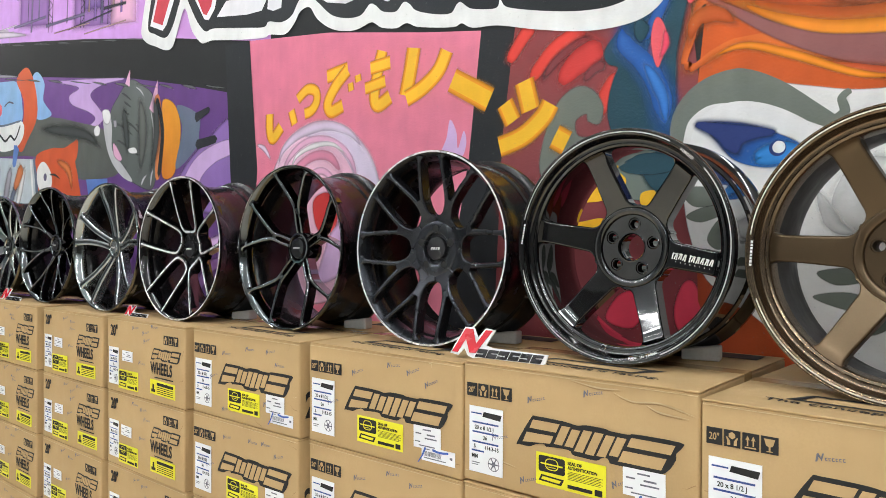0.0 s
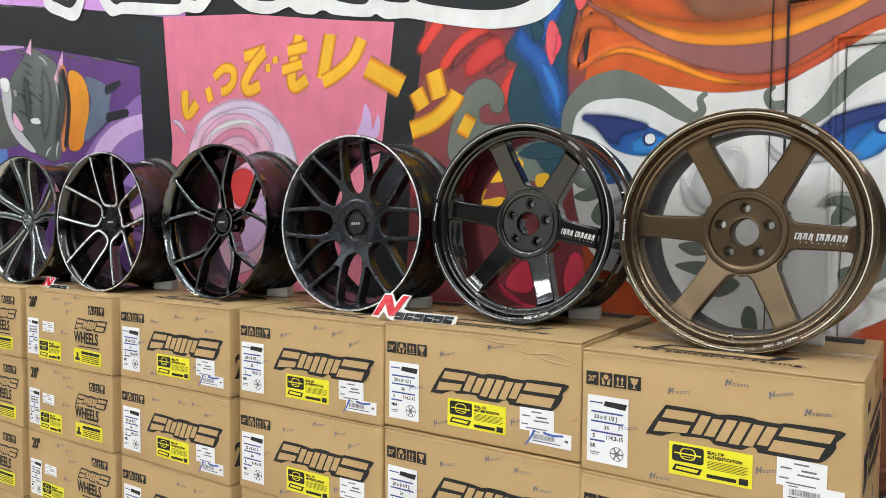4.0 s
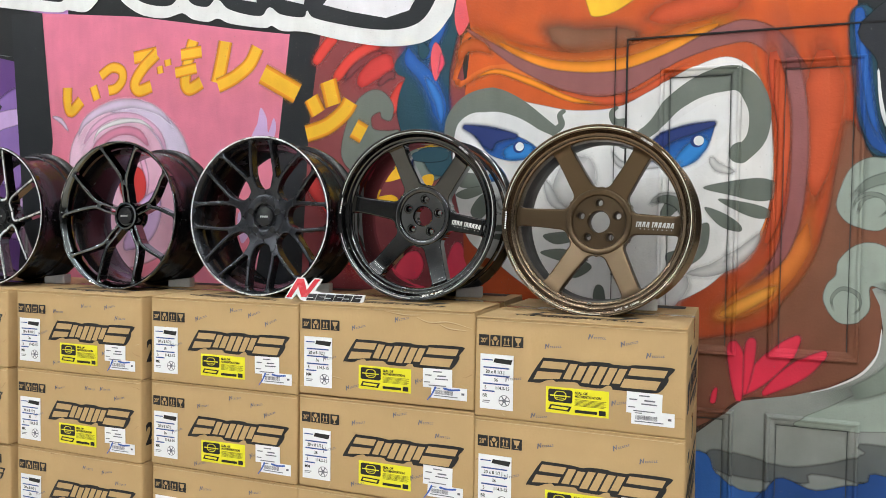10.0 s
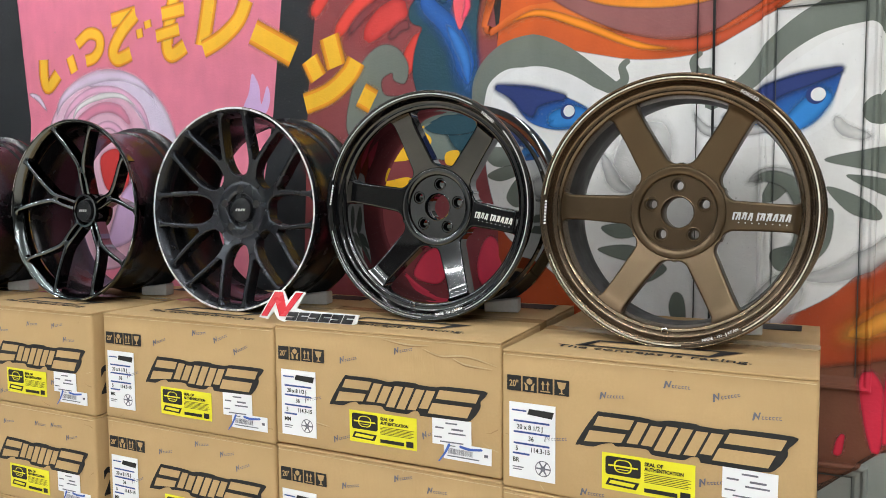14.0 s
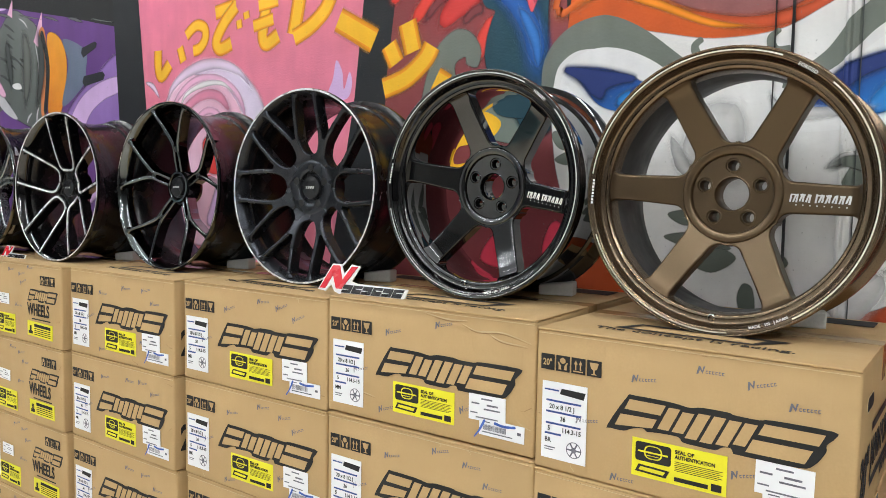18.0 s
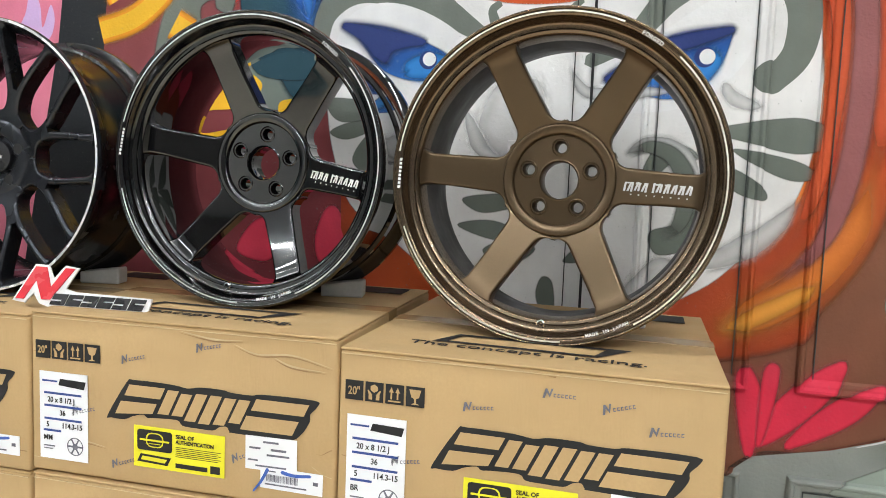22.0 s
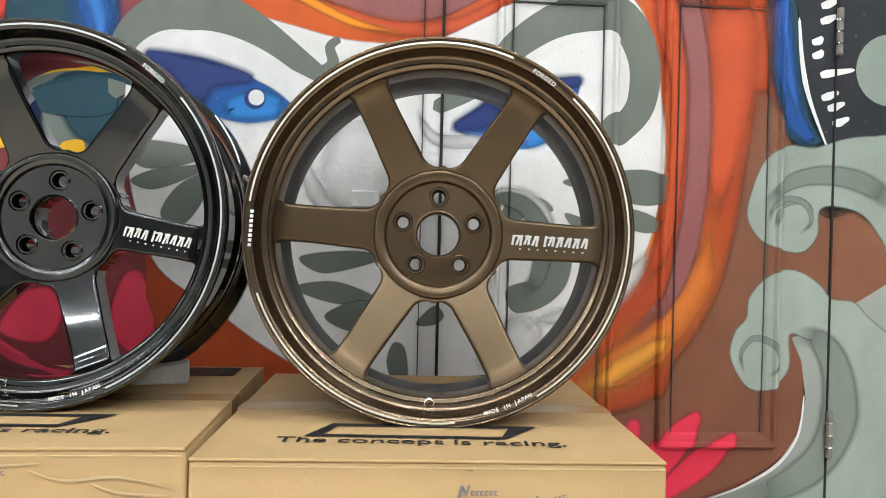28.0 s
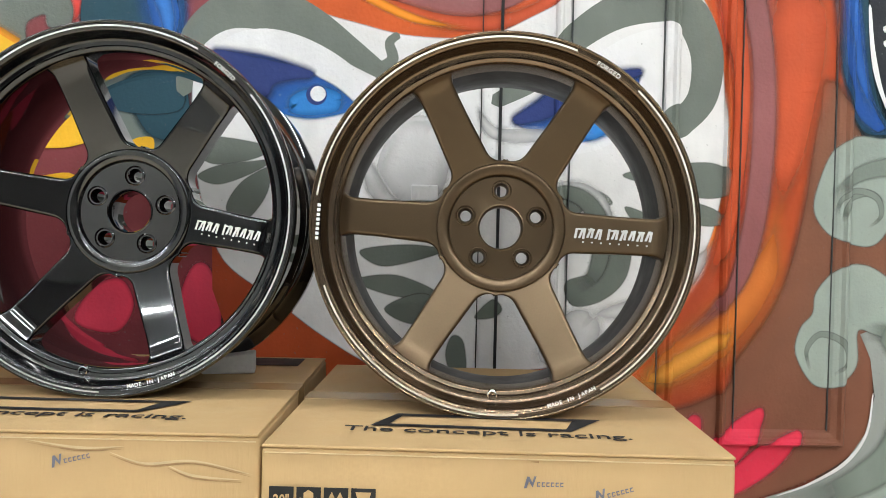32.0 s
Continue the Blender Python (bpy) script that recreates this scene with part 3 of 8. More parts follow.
stroke("tower_line", P_SLATE, [(-5.803, 3.34), (-5.803, 3.166), (-5.826, 2.997)], [0.0186])
stroke("tower_line", P_SLATE, [(-5.743, 3.206), (-5.74, 3.09), (-5.759, 2.977)], [0.0186])
stroke("tower_line", P_SLATE, [(-5.511, 3.383), (-5.514, 3.16), (-5.542, 2.942)], [0.0087])
stroke("tower_line", P_INK, [(-4.941, 3.642), (-4.951, 3.297), (-4.984, 2.958)], [0.0124])
stroke("tower_line", P_SLATE, [(-4.877, 3.626), (-4.887, 3.257), (-4.924, 2.892)], [0.031])
stroke("tower_line", P_SLATE, [(-4.76, 3.596), (-4.768, 3.273), (-4.798, 2.955)], [0.0248])
stroke("tower_line", P_INK, [(-4.603, 3.557), (-4.611, 3.195), (-4.645, 2.84)], [0.0124])
stroke("tower_line", P_INK, [(-4.543, 3.542), (-4.552, 3.184), (-4.585, 2.831)], [0.0124])
stroke("tower_line", P_SLATE, [(-4.322, 3.488), (-4.328, 3.164), (-4.356, 2.847)], [0.0186])
stroke("tower_line", P_INK, [(-4.128, 3.44), (-4.133, 3.108), (-4.158, 2.783)], [0.0124])
stroke("tower_line", P_INK, [(-4.082, 3.428), (-4.087, 3.099), (-4.112, 2.775)], [0.0124])
stroke("tower_line", P_VIOLET, [(-3.936, 3.392), (-3.939, 3.086), (-3.959, 2.785)], [0.0434])
stroke("tower_line", P_SLATE, [(-3.85, 3.371), (-3.854, 3.06), (-3.872, 2.755)], [0.0434])
stroke("tower_line", P_INK, [(-3.773, 3.352), (-3.777, 3.04), (-3.794, 2.735)], [0.0124])
stroke("tower_line", P_OCHRE, [(-4.015, 3.412), (-4.018, 3.13), (-4.039, 2.855)], [0.031])
stroke("tower_line", P_OCHRE, [(-3.705, 3.335), (-3.706, 3.078), (-3.721, 2.826)], [0.031])
stroke("tower_line", P_VIOLET, [(-3.616, 3.195), (-3.615, 2.981), (-3.627, 2.772)], [0.031])
stroke("tower_line", P_SLATE, [(-6.175, 3.681), (-6.184, 3.387), (-6.214, 3.1)], [0.005])
stroke("tower_line", P_SLATE, [(-6.435, 3.628), (-6.441, 3.376), (-6.47, 3.13)], [0.0062])
stroke("tower_line", P_INK, [(-4.543, 3.534), (-4.605, 3.504), (-4.547, 3.446), (-4.609, 3.414), (-4.551, 3.357), (-4.614, 3.326), (-4.556, 3.269), (-4.618, 3.238), (-4.56, 3.182), (-4.623, 3.149), (-4.566, 3.093), (-4.629, 3.061), (-4.572, 3.006), (-4.635, 2.972), (-4.579, 2.919), (-4.642, 2.884)], [0.0074])
stroke("tower_line", P_INK, [(-4.082, 3.42), (-4.13, 3.389), (-4.086, 3.337), (-4.132, 3.305), (-4.089, 3.254), (-4.136, 3.222), (-4.092, 3.171), (-4.139, 3.139), (-4.096, 3.089), (-4.144, 3.056), (-4.099, 3.006), (-4.147, 2.973), (-4.104, 2.924), (-4.152, 2.89), (-4.108, 2.841), (-4.157, 2.807)], [0.0074])
stroke("tower_line", P_SLATE, [(-5.237, 2.981), (-4.945, 2.966), (-4.672, 2.952)], [0.0217])
stroke("tower_line", P_SLATE, [(-4.678, 2.889), (-4.379, 2.872), (-4.1, 2.856)], [0.0248])
stroke("tower_line", P_INK, [(-4.341, 2.802), (-4.026, 2.803), (-3.735, 2.804)], [0.0124])
stroke("tower_line", P_SLATE, [(-4.093, 2.972), (-3.907, 2.961), (-3.731, 2.952)], [0.0186])
stroke("tower_line", P_INK, [(-3.841, 2.837), (-3.7, 2.826), (-3.566, 2.815)], [0.0248])
stroke("tower_line", P_SLATE, [(-5.171, 3.171), (-4.954, 3.157), (-4.747, 3.146)], [0.0186])
stroke("tower_line", P_OCHRE, [(-4.551, 2.817), (-4.28, 2.802), (-4.027, 2.787)], [0.0093])
stroke("tower_line", P_OCHRE, [(-4.106, 2.733), (-3.826, 2.724), (-3.569, 2.716)], [0.0093])
stroke("tower_line", P_HAZE, [(-6.058, 3.034), (-5.601, 3.012), (-5.186, 2.992)], [0.0124])
stroke("tower_line", P_HAZE, [(-6.025, 2.998), (-5.616, 2.974), (-5.239, 2.953)], [0.0124])
stroke("tower_line", P_HAZE, [(-6.175, 3.125), (-5.736, 3.049), (-5.338, 2.979)], [0.0124])
stroke("tower_line", P_HAZE, [(-6.088, 3.153), (-6.08, 3.079), (-6.098, 2.987)], [0.0074])
stroke("tower_line", P_HAZE, [(-5.933, 3.127), (-5.926, 3.054), (-5.944, 2.965)], [0.0074])
stroke("tower_line", P_HAZE, [(-5.694, 3.087), (-5.689, 3.016), (-5.708, 2.929)], [0.0074])
stroke("tower_line", P_HAZE, [(-5.459, 3.047), (-5.454, 2.977), (-5.471, 2.892)], [0.0074])
stroke("tower_line", P_HAZE, [(-5.314, 3.023), (-5.31, 2.955), (-5.328, 2.871)], [0.0074])
shape("purple_panel", P_PURPLE, [(-6.933, 2.87), (-5.683, 2.695), (-4.52, 2.525), (-3.482, 2.369), (-2.949, 2.261), (-2.525, 2.164), (-2.5, 1.785), (-2.468, 1.401), (-2.516, 0.763), (-6.86, 0.766), (-6.90, 1.771)], smooth=False)
shape("smoke_wisp", P_LILAC, [(-4.483, 2.491), (-3.869, 2.425), (-3.594, 2.384), (-3.865, 2.385), (-4.018, 2.346), (-3.906, 2.253), (-3.84, 2.185), (-3.977, 2.134), (-4.113, 2.138), (-3.956, 2.187), (-4.035, 2.242), (-4.273, 2.316), (-4.312, 2.379), (-4.177, 2.412)])
shape("pale_patch", P_LILAC, [(-6.963, 2.852), (-6.265, 2.764), (-6.174, 2.673), (-6.333, 2.575), (-6.648, 2.587), (-6.95, 2.686)])
stroke("grey_drip", P_GREYL, [(-6.62, 2.902), (-6.749, 2.686), (-6.981, 2.318)], [0.05, 0.02])
stroke("grey_drip", P_GREYL, [(-6.384, 2.87), (-6.508, 2.658), (-6.802, 2.304)], [0.05, 0.02])
stroke("grey_drip", P_GREYL, [(-6.159, 2.839), (-6.278, 2.632), (-6.627, 2.292)], [0.05, 0.02])
shape("violet_sweep", P_VIOLET, [(-2.503, 2.024), (-2.729, 1.955), (-2.946, 1.83), (-3.064, 1.66), (-2.686, 1.592), (-2.512, 1.592)])
shape("lilac_arc", P_LILAC, [(-2.518, 1.939), (-2.678, 1.927), (-2.836, 1.873), (-2.948, 1.775), (-3.031, 1.625), (-2.897, 1.618), (-2.785, 1.772), (-2.658, 1.841), (-2.518, 1.875)])
stroke("lilac_ring", P_LILAC, [(-3.013, 1.215), (-2.792, 1.392), (-2.587, 1.462), (-2.469, 1.527)], [0.1, 0.05])
stroke("lilac_ring", P_MAUVE, [(-2.901, 1.12), (-2.688, 1.331), (-2.485, 1.323)], [0.08, 0.05])
shape("dark_mound", P_DGREY, [(-6.166, 2.121), (-5.907, 2.217), (-5.581, 2.263), (-5.062, 2.287), (-4.616, 2.274), (-4.213, 2.202), (-3.831, 2.115), (-3.61, 2.001), (-3.657, 1.849), (-3.939, 1.828), (-4.246, 1.855), (-4.84, 2.029)])
shape("pale_cabin", P_PALEB, [(-6.029, 2.114), (-4.856, 2.012), (-4.778, 1.636), (-6.1, 1.65)], smooth=False)
stroke("window_gleam", P_WHITE, [(-5.766, 2.08), (-5.88, 1.897), (-5.993, 1.669)], [0.072, 0.12, 0.072])
stroke("window_gleam", P_SLATEB, [(-5.513, 2.028), (-5.628, 1.839), (-5.705, 1.665)], [0.096, 0.16, 0.096])
stroke("window_gleam", P_GREYL, [(-5.277, 2.016), (-5.364, 1.831), (-5.434, 1.662)], [0.084, 0.14, 0.084])
stroke("window_gleam", P_WHITE, [(-5.029, 1.994), (-5.112, 1.824), (-5.198, 1.659)], [0.06, 0.1, 0.06])
stroke("window_gleam", P_SLATEB, [(-5.157, 1.871), (-5.253, 1.781), (-5.326, 1.66)], [0.06, 0.1, 0.06])
stroke("cabin_frame", P_SLATEB, [(-6.016, 2.104), (-6.067, 1.903), (-6.087, 1.65)], [0.03])
stroke("cabin_frame", P_SLATEB, [(-4.874, 2.013), (-4.839, 1.86), (-4.806, 1.636)], [0.04])
stroke("cabin_frame", P_WHITE, [(-4.931, 2.007), (-4.908, 1.863), (-4.873, 1.638)], [0.03])
stroke("cabin_edge", P_ORG, [(-5.069, 1.996), (-5.234, 1.808)], [0.15, 0.08])
shape("blue_form", P_SKY, [(-5.746, 2.541), (-5.599, 2.623), (-5.356, 2.614), (-5.158, 2.572), (-5.08, 2.417), (-5.103, 2.291), (-5.369, 2.285), (-5.68, 2.358), (-5.759, 2.454)])
shape("blue_form", P_SKY, [(-4.908, 2.57), (-4.811, 2.602), (-4.698, 2.509), (-4.716, 2.397), (-4.585, 2.288), (-4.82, 2.284), (-4.907, 2.418)])
shape("orange_band", P_ORGR, [(-5.182, 2.602), (-5.011, 2.664), (-4.892, 2.577), (-4.82, 2.409), (-4.836, 2.277), (-4.986, 2.154), (-5.098, 2.08), (-5.186, 2.15), (-5.064, 2.297), (-5.065, 2.452)])
shape("white_form", P_WHITE, [(-5.747, 2.355), (-5.476, 2.294), (-5.104, 2.3), (-5.052, 2.205), (-5.183, 2.122), (-5.455, 2.111), (-5.706, 2.185), (-5.785, 2.279)])
stroke("dark_line", P_INK, [(-5.717, 2.284), (-5.598, 2.217), (-5.512, 2.239), (-5.4, 2.183), (-5.298, 2.213), (-5.211, 2.18), (-5.119, 2.265)], [0.018])
disc("orange_spot", P_CORAL, -5.503, 2.42, 0.045)
stroke("dark_line", P_SLATE, [(-5.631, 2.5), (-5.573, 2.465), (-5.517, 2.451)], [0.012])
stroke("dark_line", P_SLATE, [(-5.41, 2.439), (-5.329, 2.46), (-5.244, 2.442)], [0.012])
stroke("dark_line", P_SLATEB, [(-5.68, 2.358), (-5.477, 2.303), (-5.125, 2.302)], [0.014])
stroke("blue_leg", P_SKYD, [(-5.756, 2.227), (-5.843, 2.084)], [0.12, 0.08])
stroke("blue_leg", P_SKYD, [(-5.183, 2.122), (-5.232, 1.995)], [0.1, 0.06])
shape("orange_form", P_ORGR, [(-4.84, 2.029), (-4.59, 2.066), (-4.394, 2.053), (-4.228, 2.074), (-4.228, 1.953), (-4.184, 1.837), (-4.194, 1.673), (-4.75, 1.68), (-4.804, 1.859)])
shape("white_oval", P_WHITE, [(-4.812, 1.948), (-4.716, 1.986), (-4.606, 1.92), (-4.58, 1.833), (-4.642, 1.783), (-4.761, 1.787), (-4.821, 1.859)])
disc("dark_spot", P_SLATE, -4.687, 1.881, 0.026)
shape("charcoal_form", P_CHAR, [(-3.759, 2.2), (-3.649, 2.297), (-3.517, 2.368), (-3.361, 2.31), (-3.271, 2.255), (-3.226, 2.15), (-3.215, 2.011), (-3.221, 1.84), (-3.279, 1.735), (-3.461, 1.775), (-3.658, 1.857), (-3.776, 2.012)])
stroke("brush_streak", P_CHARD, [(-3.62, 2.307), (-3.57, 2.286), (-3.499, 2.247)], [0.008, 0.014, 0.006])
stroke("brush_streak", P_CHARD, [(-3.591, 2.253), (-3.554, 2.235), (-3.501, 2.209)], [0.008, 0.014, 0.006])
stroke("brush_streak", P_CHARD, [(-3.596, 2.205), (-3.565, 2.188), (-3.516, 2.166)], [0.008, 0.014, 0.006])
stroke("brush_streak", P_CHARD, [(-3.705, 2.137), (-3.613, 2.114), (-3.476, 2.045)], [0.008, 0.014, 0.006])
stroke("brush_streak", P_CHARD, [(-3.587, 2.133), (-3.506, 2.112), (-3.401, 2.051)], [0.008, 0.014, 0.006])
stroke("brush_streak", P_CHARD, [(-3.456, 2.109), (-3.415, 2.092), (-3.353, 2.058)], [0.008, 0.014, 0.006])
stroke("brush_streak", P_CHARD, [(-3.679, 2.039), (-3.619, 2.021), (-3.528, 1.979)], [0.008, 0.014, 0.006])
stroke("brush_streak", P_CHARD, [(-3.516, 1.972), (-3.475, 1.956), (-3.421, 1.93)], [0.008, 0.014, 0.006])
stroke("brush_streak", P_CHARD, [(-3.63, 1.9), (-3.602, 1.886), (-3.56, 1.87)], [0.008, 0.014, 0.006])
stroke("brush_streak", P_PALEG, [(-3.466, 2.323), (-3.4, 2.292), (-3.354, 2.247)], [0.006, 0.014, 0.006])
stroke("brush_streak", P_PALEG, [(-3.298, 2.204), (-3.251, 2.034), (-3.263, 1.831)], [0.01, 0.02, 0.006])
shape("pale_edge", P_PALEG, [(-3.843, 2.208), (-3.775, 2.218), (-3.735, 2.122), (-3.731, 1.987), (-3.608, 1.892), (-3.489, 1.792), (-3.612, 1.825), (-3.749, 1.928), (-3.825, 2.069)])
stroke("pale_spike", P_PINKL, [(-3.55, 2.341), (-3.522, 2.414)], [0.06, 0.01])
stroke("pale_spike", P_PINKL, [(-3.259, 2.167), (-3.217, 2.306)], [0.09, 0.01])
shape("orange_stripe", P_ORG, [(-3.246, 2.216), (-3.187, 2.224), (-3.154, 2.007), (-3.185, 1.81), (-3.236, 1.805), (-3.226, 2.012)])
shape("gold_stripe", P_GOLD, [(-3.161, 2.2), (-3.038, 2.17), (-2.976, 2.033), (-3.036, 1.813), (-3.165, 1.803), (-3.144, 2.007)])
shape("slate_form", P_SLATEB, [(-3.01, 2.162), (-2.808, 2.091), (-2.802, 1.993), (-2.829, 1.922), (-3.025, 1.833), (-2.962, 2.032)])
stroke("dark_hook", P_INK, [(-2.83, 2.078), (-2.715, 2.106)], [0.05, 0.03])
stroke("dark_hook", P_INK, [(-2.819, 1.941), (-2.656, 1.955)], [0.05, 0.04])
stroke("dark_stripe", P_INK, [(-3.215, 2.213), (-3.16, 2.042), (-3.196, 1.818)], [0.035])
shape("pale_slit", P_WHITE, [(-3.541, 1.976), (-3.464, 1.979), (-3.438, 1.948), (-3.512, 1.952)])
shape("blue_leg", P_SKYD, [(-4.074, 1.833), (-3.792, 1.823), (-3.785, 1.648), (-4.021, 1.651)], smooth=False)
shape("orange_form", P_ORGR, [(-4.363, 1.987), (-4.283, 2.064), (-4.192, 2.087), (-4.201, 1.987), (-4.281, 1.934)])
stroke("dark_line", P_INK, [(-4.609, 1.894), (-4.533, 1.887), (-4.458, 1.859)], [0.008, 0.016, 0.006])
stroke("red_glow", P_ORG, [(-4.524, 1.983), (-4.334, 1.912), (-4.269, 1.768)], [0.03, 0.08, 0.03])
shape("muzzle_pink", P_PINKL, [(-3.719, 2.022), (-3.678, 2.001), (-3.615, 1.931), (-3.646, 1.917), (-3.708, 1.954)])
shape("pale_tuft", P_WHITE, [(-3.855, 2.226), (-3.787, 2.228), (-3.751, 2.191), (-3.775, 2.147), (-3.83, 2.159)])
shape("pale_tuft", P_WHITE, [(-3.968, 2.127), (-3.927, 2.151), (-3.89, 2.129), (-3.902, 2.091), (-3.951, 2.091)])
shape("pale_tuft", P_GREYL, [(-3.715, 2.154), (-3.681, 2.151), (-3.679, 2.117), (-3.706, 2.119)])
stroke("soft_shade_line", P_CHARD, [(-3.272, 2.265), (-3.223, 2.13), (-3.235, 1.965), (-3.301, 1.798)], [0.05, 0.12, 0.05])
stroke("soft_shade_line", P_CHARD, [(-3.596, 2.234), (-3.568, 2.102), (-3.538, 1.934)], [0.04, 0.10, 0.04])
stroke("soft_shade_line", P_DGREY, [(-3.422, 2.272), (-3.377, 2.142), (-3.379, 1.973), (-3.405, 1.82)], [0.05, 0.14, 0.05])
stroke("pale_drip", P_PALEG, [(-3.286, 1.745), (-3.278, 1.805), (-3.257, 1.847)], [0.012, 0.02, 0.006])
stroke("pale_drip", P_PALEG, [(-3.389, 1.758), (-3.367, 1.793), (-3.321, 1.82)], [0.012, 0.02, 0.006])
stroke("soft_shade_line", P_SLATEB, [(-5.71, 2.519), (-5.649, 2.418), (-5.571, 2.364)], [0.04, 0.10, 0.04])
stroke("soft_shade_line", P_CHARD, [(-4.813, 2.213), (-4.472, 2.175), (-4.082, 2.107), (-3.847, 1.999)], [0.05, 0.12, 0.04])
stroke("dry_pale", P_GREYL, [(-6.86, 3.085), (-6.5, 3.035), (-6.1, 2.985), (-5.6, 2.905)], [0.05, 0.035, 0.03, 0.012])
stroke("dry_pale", P_PALEB, [(-6.84, 3.12), (-6.45, 3.075), (-6.05, 3.03)], [0.04, 0.05, 0.02])
stroke("dry_pale", P_GREYL, [(-6.77, 3.6), (-6.775, 3.3), (-6.77, 3.0)], [0.012, 0.025, 0.012])
stroke("dry_pale", P_GREYL, [(-6.90, 2.865), (-6.5, 2.815), (-6.0, 2.745)], [0.03, 0.04, 0.015])
stroke("dry_pale", P_GREYL, [(-5.95, 2.735), (-5.5, 2.672), (-5.1, 2.612)], [0.012, 0.028, 0.01])
stroke("dry_pale", P_HAZE, [(-6.3, 3.06), (-5.9, 3.03), (-5.4, 2.96), (-4.9, 2.87)], [0.03, 0.07, 0.05, 0.02])
stroke("dry_brush", P_GREYD, [(-6.875, 2.871), (-6.626, 2.834), (-6.29, 2.783)], [0.008, 0.01, 0.004])
stroke("dry_brush", P_GREYD, [(-6.34, 2.787), (-6.118, 2.752), (-5.977, 2.724)], [0.008, 0.016, 0.004])
stroke("dry_brush", P_GREYD, [(-5.862, 2.71), (-5.662, 2.677), (-5.533, 2.651)], [0.008, 0.022, 0.004])
stroke("dry_brush", P_GREYD, [(-5.427, 2.643), (-5.243, 2.611), (-4.989, 2.57)], [0.008, 0.01, 0.004])
stroke("dry_brush", P_GREYD, [(-5.027, 2.581), (-4.858, 2.55), (-4.749, 2.526)], [0.008, 0.016, 0.004])
stroke("dry_brush", P_GREYD, [(-4.659, 2.524), (-4.503, 2.495), (-4.402, 2.472)], [0.008, 0.022, 0.004])
stroke("dry_brush", P_GREYD, [(-4.319, 2.473), (-4.175, 2.444), (-3.977, 2.407)], [0.008, 0.01, 0.004])
stroke("dry_brush", P_GREYD, [(-4.007, 2.424), (-3.876, 2.395), (-3.792, 2.372)], [0.008, 0.016, 0.004])
stroke("dry_brush", P_GREYD, [(-3.722, 2.378), (-3.601, 2.351), (-3.522, 2.327)], [0.008, 0.022, 0.004])
stroke("dry_brush", P_GREYD, [(-3.458, 2.337), (-3.345, 2.311), (-3.188, 2.279)], [0.008, 0.01, 0.004])
stroke("dry_brush", P_GREYD, [(-3.211, 2.3), (-3.107, 2.274), (-3.038, 2.251)], [0.008, 0.016, 0.004])
stroke("dry_brush", P_GREYD, [(-2.982, 2.266), (-2.883, 2.242), (-2.818, 2.22)], [0.008, 0.022, 0.004])
stroke("dry_brush", P_GREYD, [(-2.766, 2.236), (-2.672, 2.213), (-2.54, 2.188)], [0.008, 0.01, 0.004])
stroke("dry_brush", P_GREYD, [(-6.8, 3.102), (-6.581, 3.072), (-6.27, 3.016)], [0.008, 0.01, 0.004])
stroke("dry_brush", P_GREYD, [(-6.245, 3.015), (-6.049, 2.988), (-5.887, 2.955)], [0.008, 0.016, 0.004])
stroke("dry_brush", P_GREYD, [(-5.751, 2.937), (-5.577, 2.913), (-5.328, 2.866)], [0.008, 0.01, 0.004])
stroke("dry_brush", P_GREYD, [(-5.307, 2.867), (-5.149, 2.844), (-5.015, 2.816)], [0.008, 0.016, 0.004])
stroke("dry_brush", P_GREYD, [(-4.901, 2.805), (-4.756, 2.784), (-4.547, 2.745)], [0.008, 0.01, 0.004])
stroke("dry_brush", P_GREYD, [(-4.529, 2.749), (-4.395, 2.729), (-4.281, 2.704)], [0.008, 0.016, 0.004])
stroke("dry_brush", P_GREYD, [(-4.185, 2.696), (-4.061, 2.68), (-3.882, 2.646)], [0.008, 0.01, 0.004])
stroke("dry_brush", P_GREYD, [(-3.868, 2.65), (-3.754, 2.633), (-3.658, 2.611)], [0.008, 0.016, 0.004])
stroke("dry_brush", P_GREYD, [(-3.579, 2.606), (-3.475, 2.59), (-3.326, 2.559)], [0.008, 0.01, 0.004])
shape("pink_panel", P_PINK, [(-2.384, 2.387), (-1.815, 2.323), (-1.283, 2.226), (-1.02, 2.184), (-1.073, 1.749), (-1.266, 0.771), (-2.442, 0.763), (-2.315, 1.78)], smooth=False)
shape("swirl_outer", P_ROSEL, [(-2.211, 1.685), (-2.143, 1.836), (-1.999, 1.924), (-1.846, 1.928), (-1.702, 1.887), (-1.58, 1.788), (-1.528, 1.652), (-1.543, 1.435), (-1.662, 1.267), (-1.963, 1.19), (-2.172, 1.353)])
shape("swirl_cool", P_ICE, [(-1.967, 1.917), (-1.845, 1.933), (-1.701, 1.904), (-1.57, 1.794), (-1.508, 1.624), (-1.525, 1.41), (-1.606, 1.352), (-1.603, 1.542), (-1.659, 1.722), (-1.765, 1.845), (-1.868, 1.889)])
stroke("swirl_line", P_PINKL, [(-2.147, 1.715), (-2.081, 1.818), (-1.96, 1.881), (-1.809, 1.874), (-1.684, 1.791), (-1.631, 1.652)], [0.035])
stroke("swirl_line", P_PINK2, [(-2.103, 1.653), (-2.034, 1.76), (-1.915, 1.815), (-1.802, 1.8), (-1.72, 1.708)], [0.05])
stroke("swirl_line", P_PINKL, [(-2.006, 1.594), (-1.956, 1.711), (-1.87, 1.751), (-1.793, 1.703), (-1.759, 1.568), (-1.81, 1.397)], [0.035])
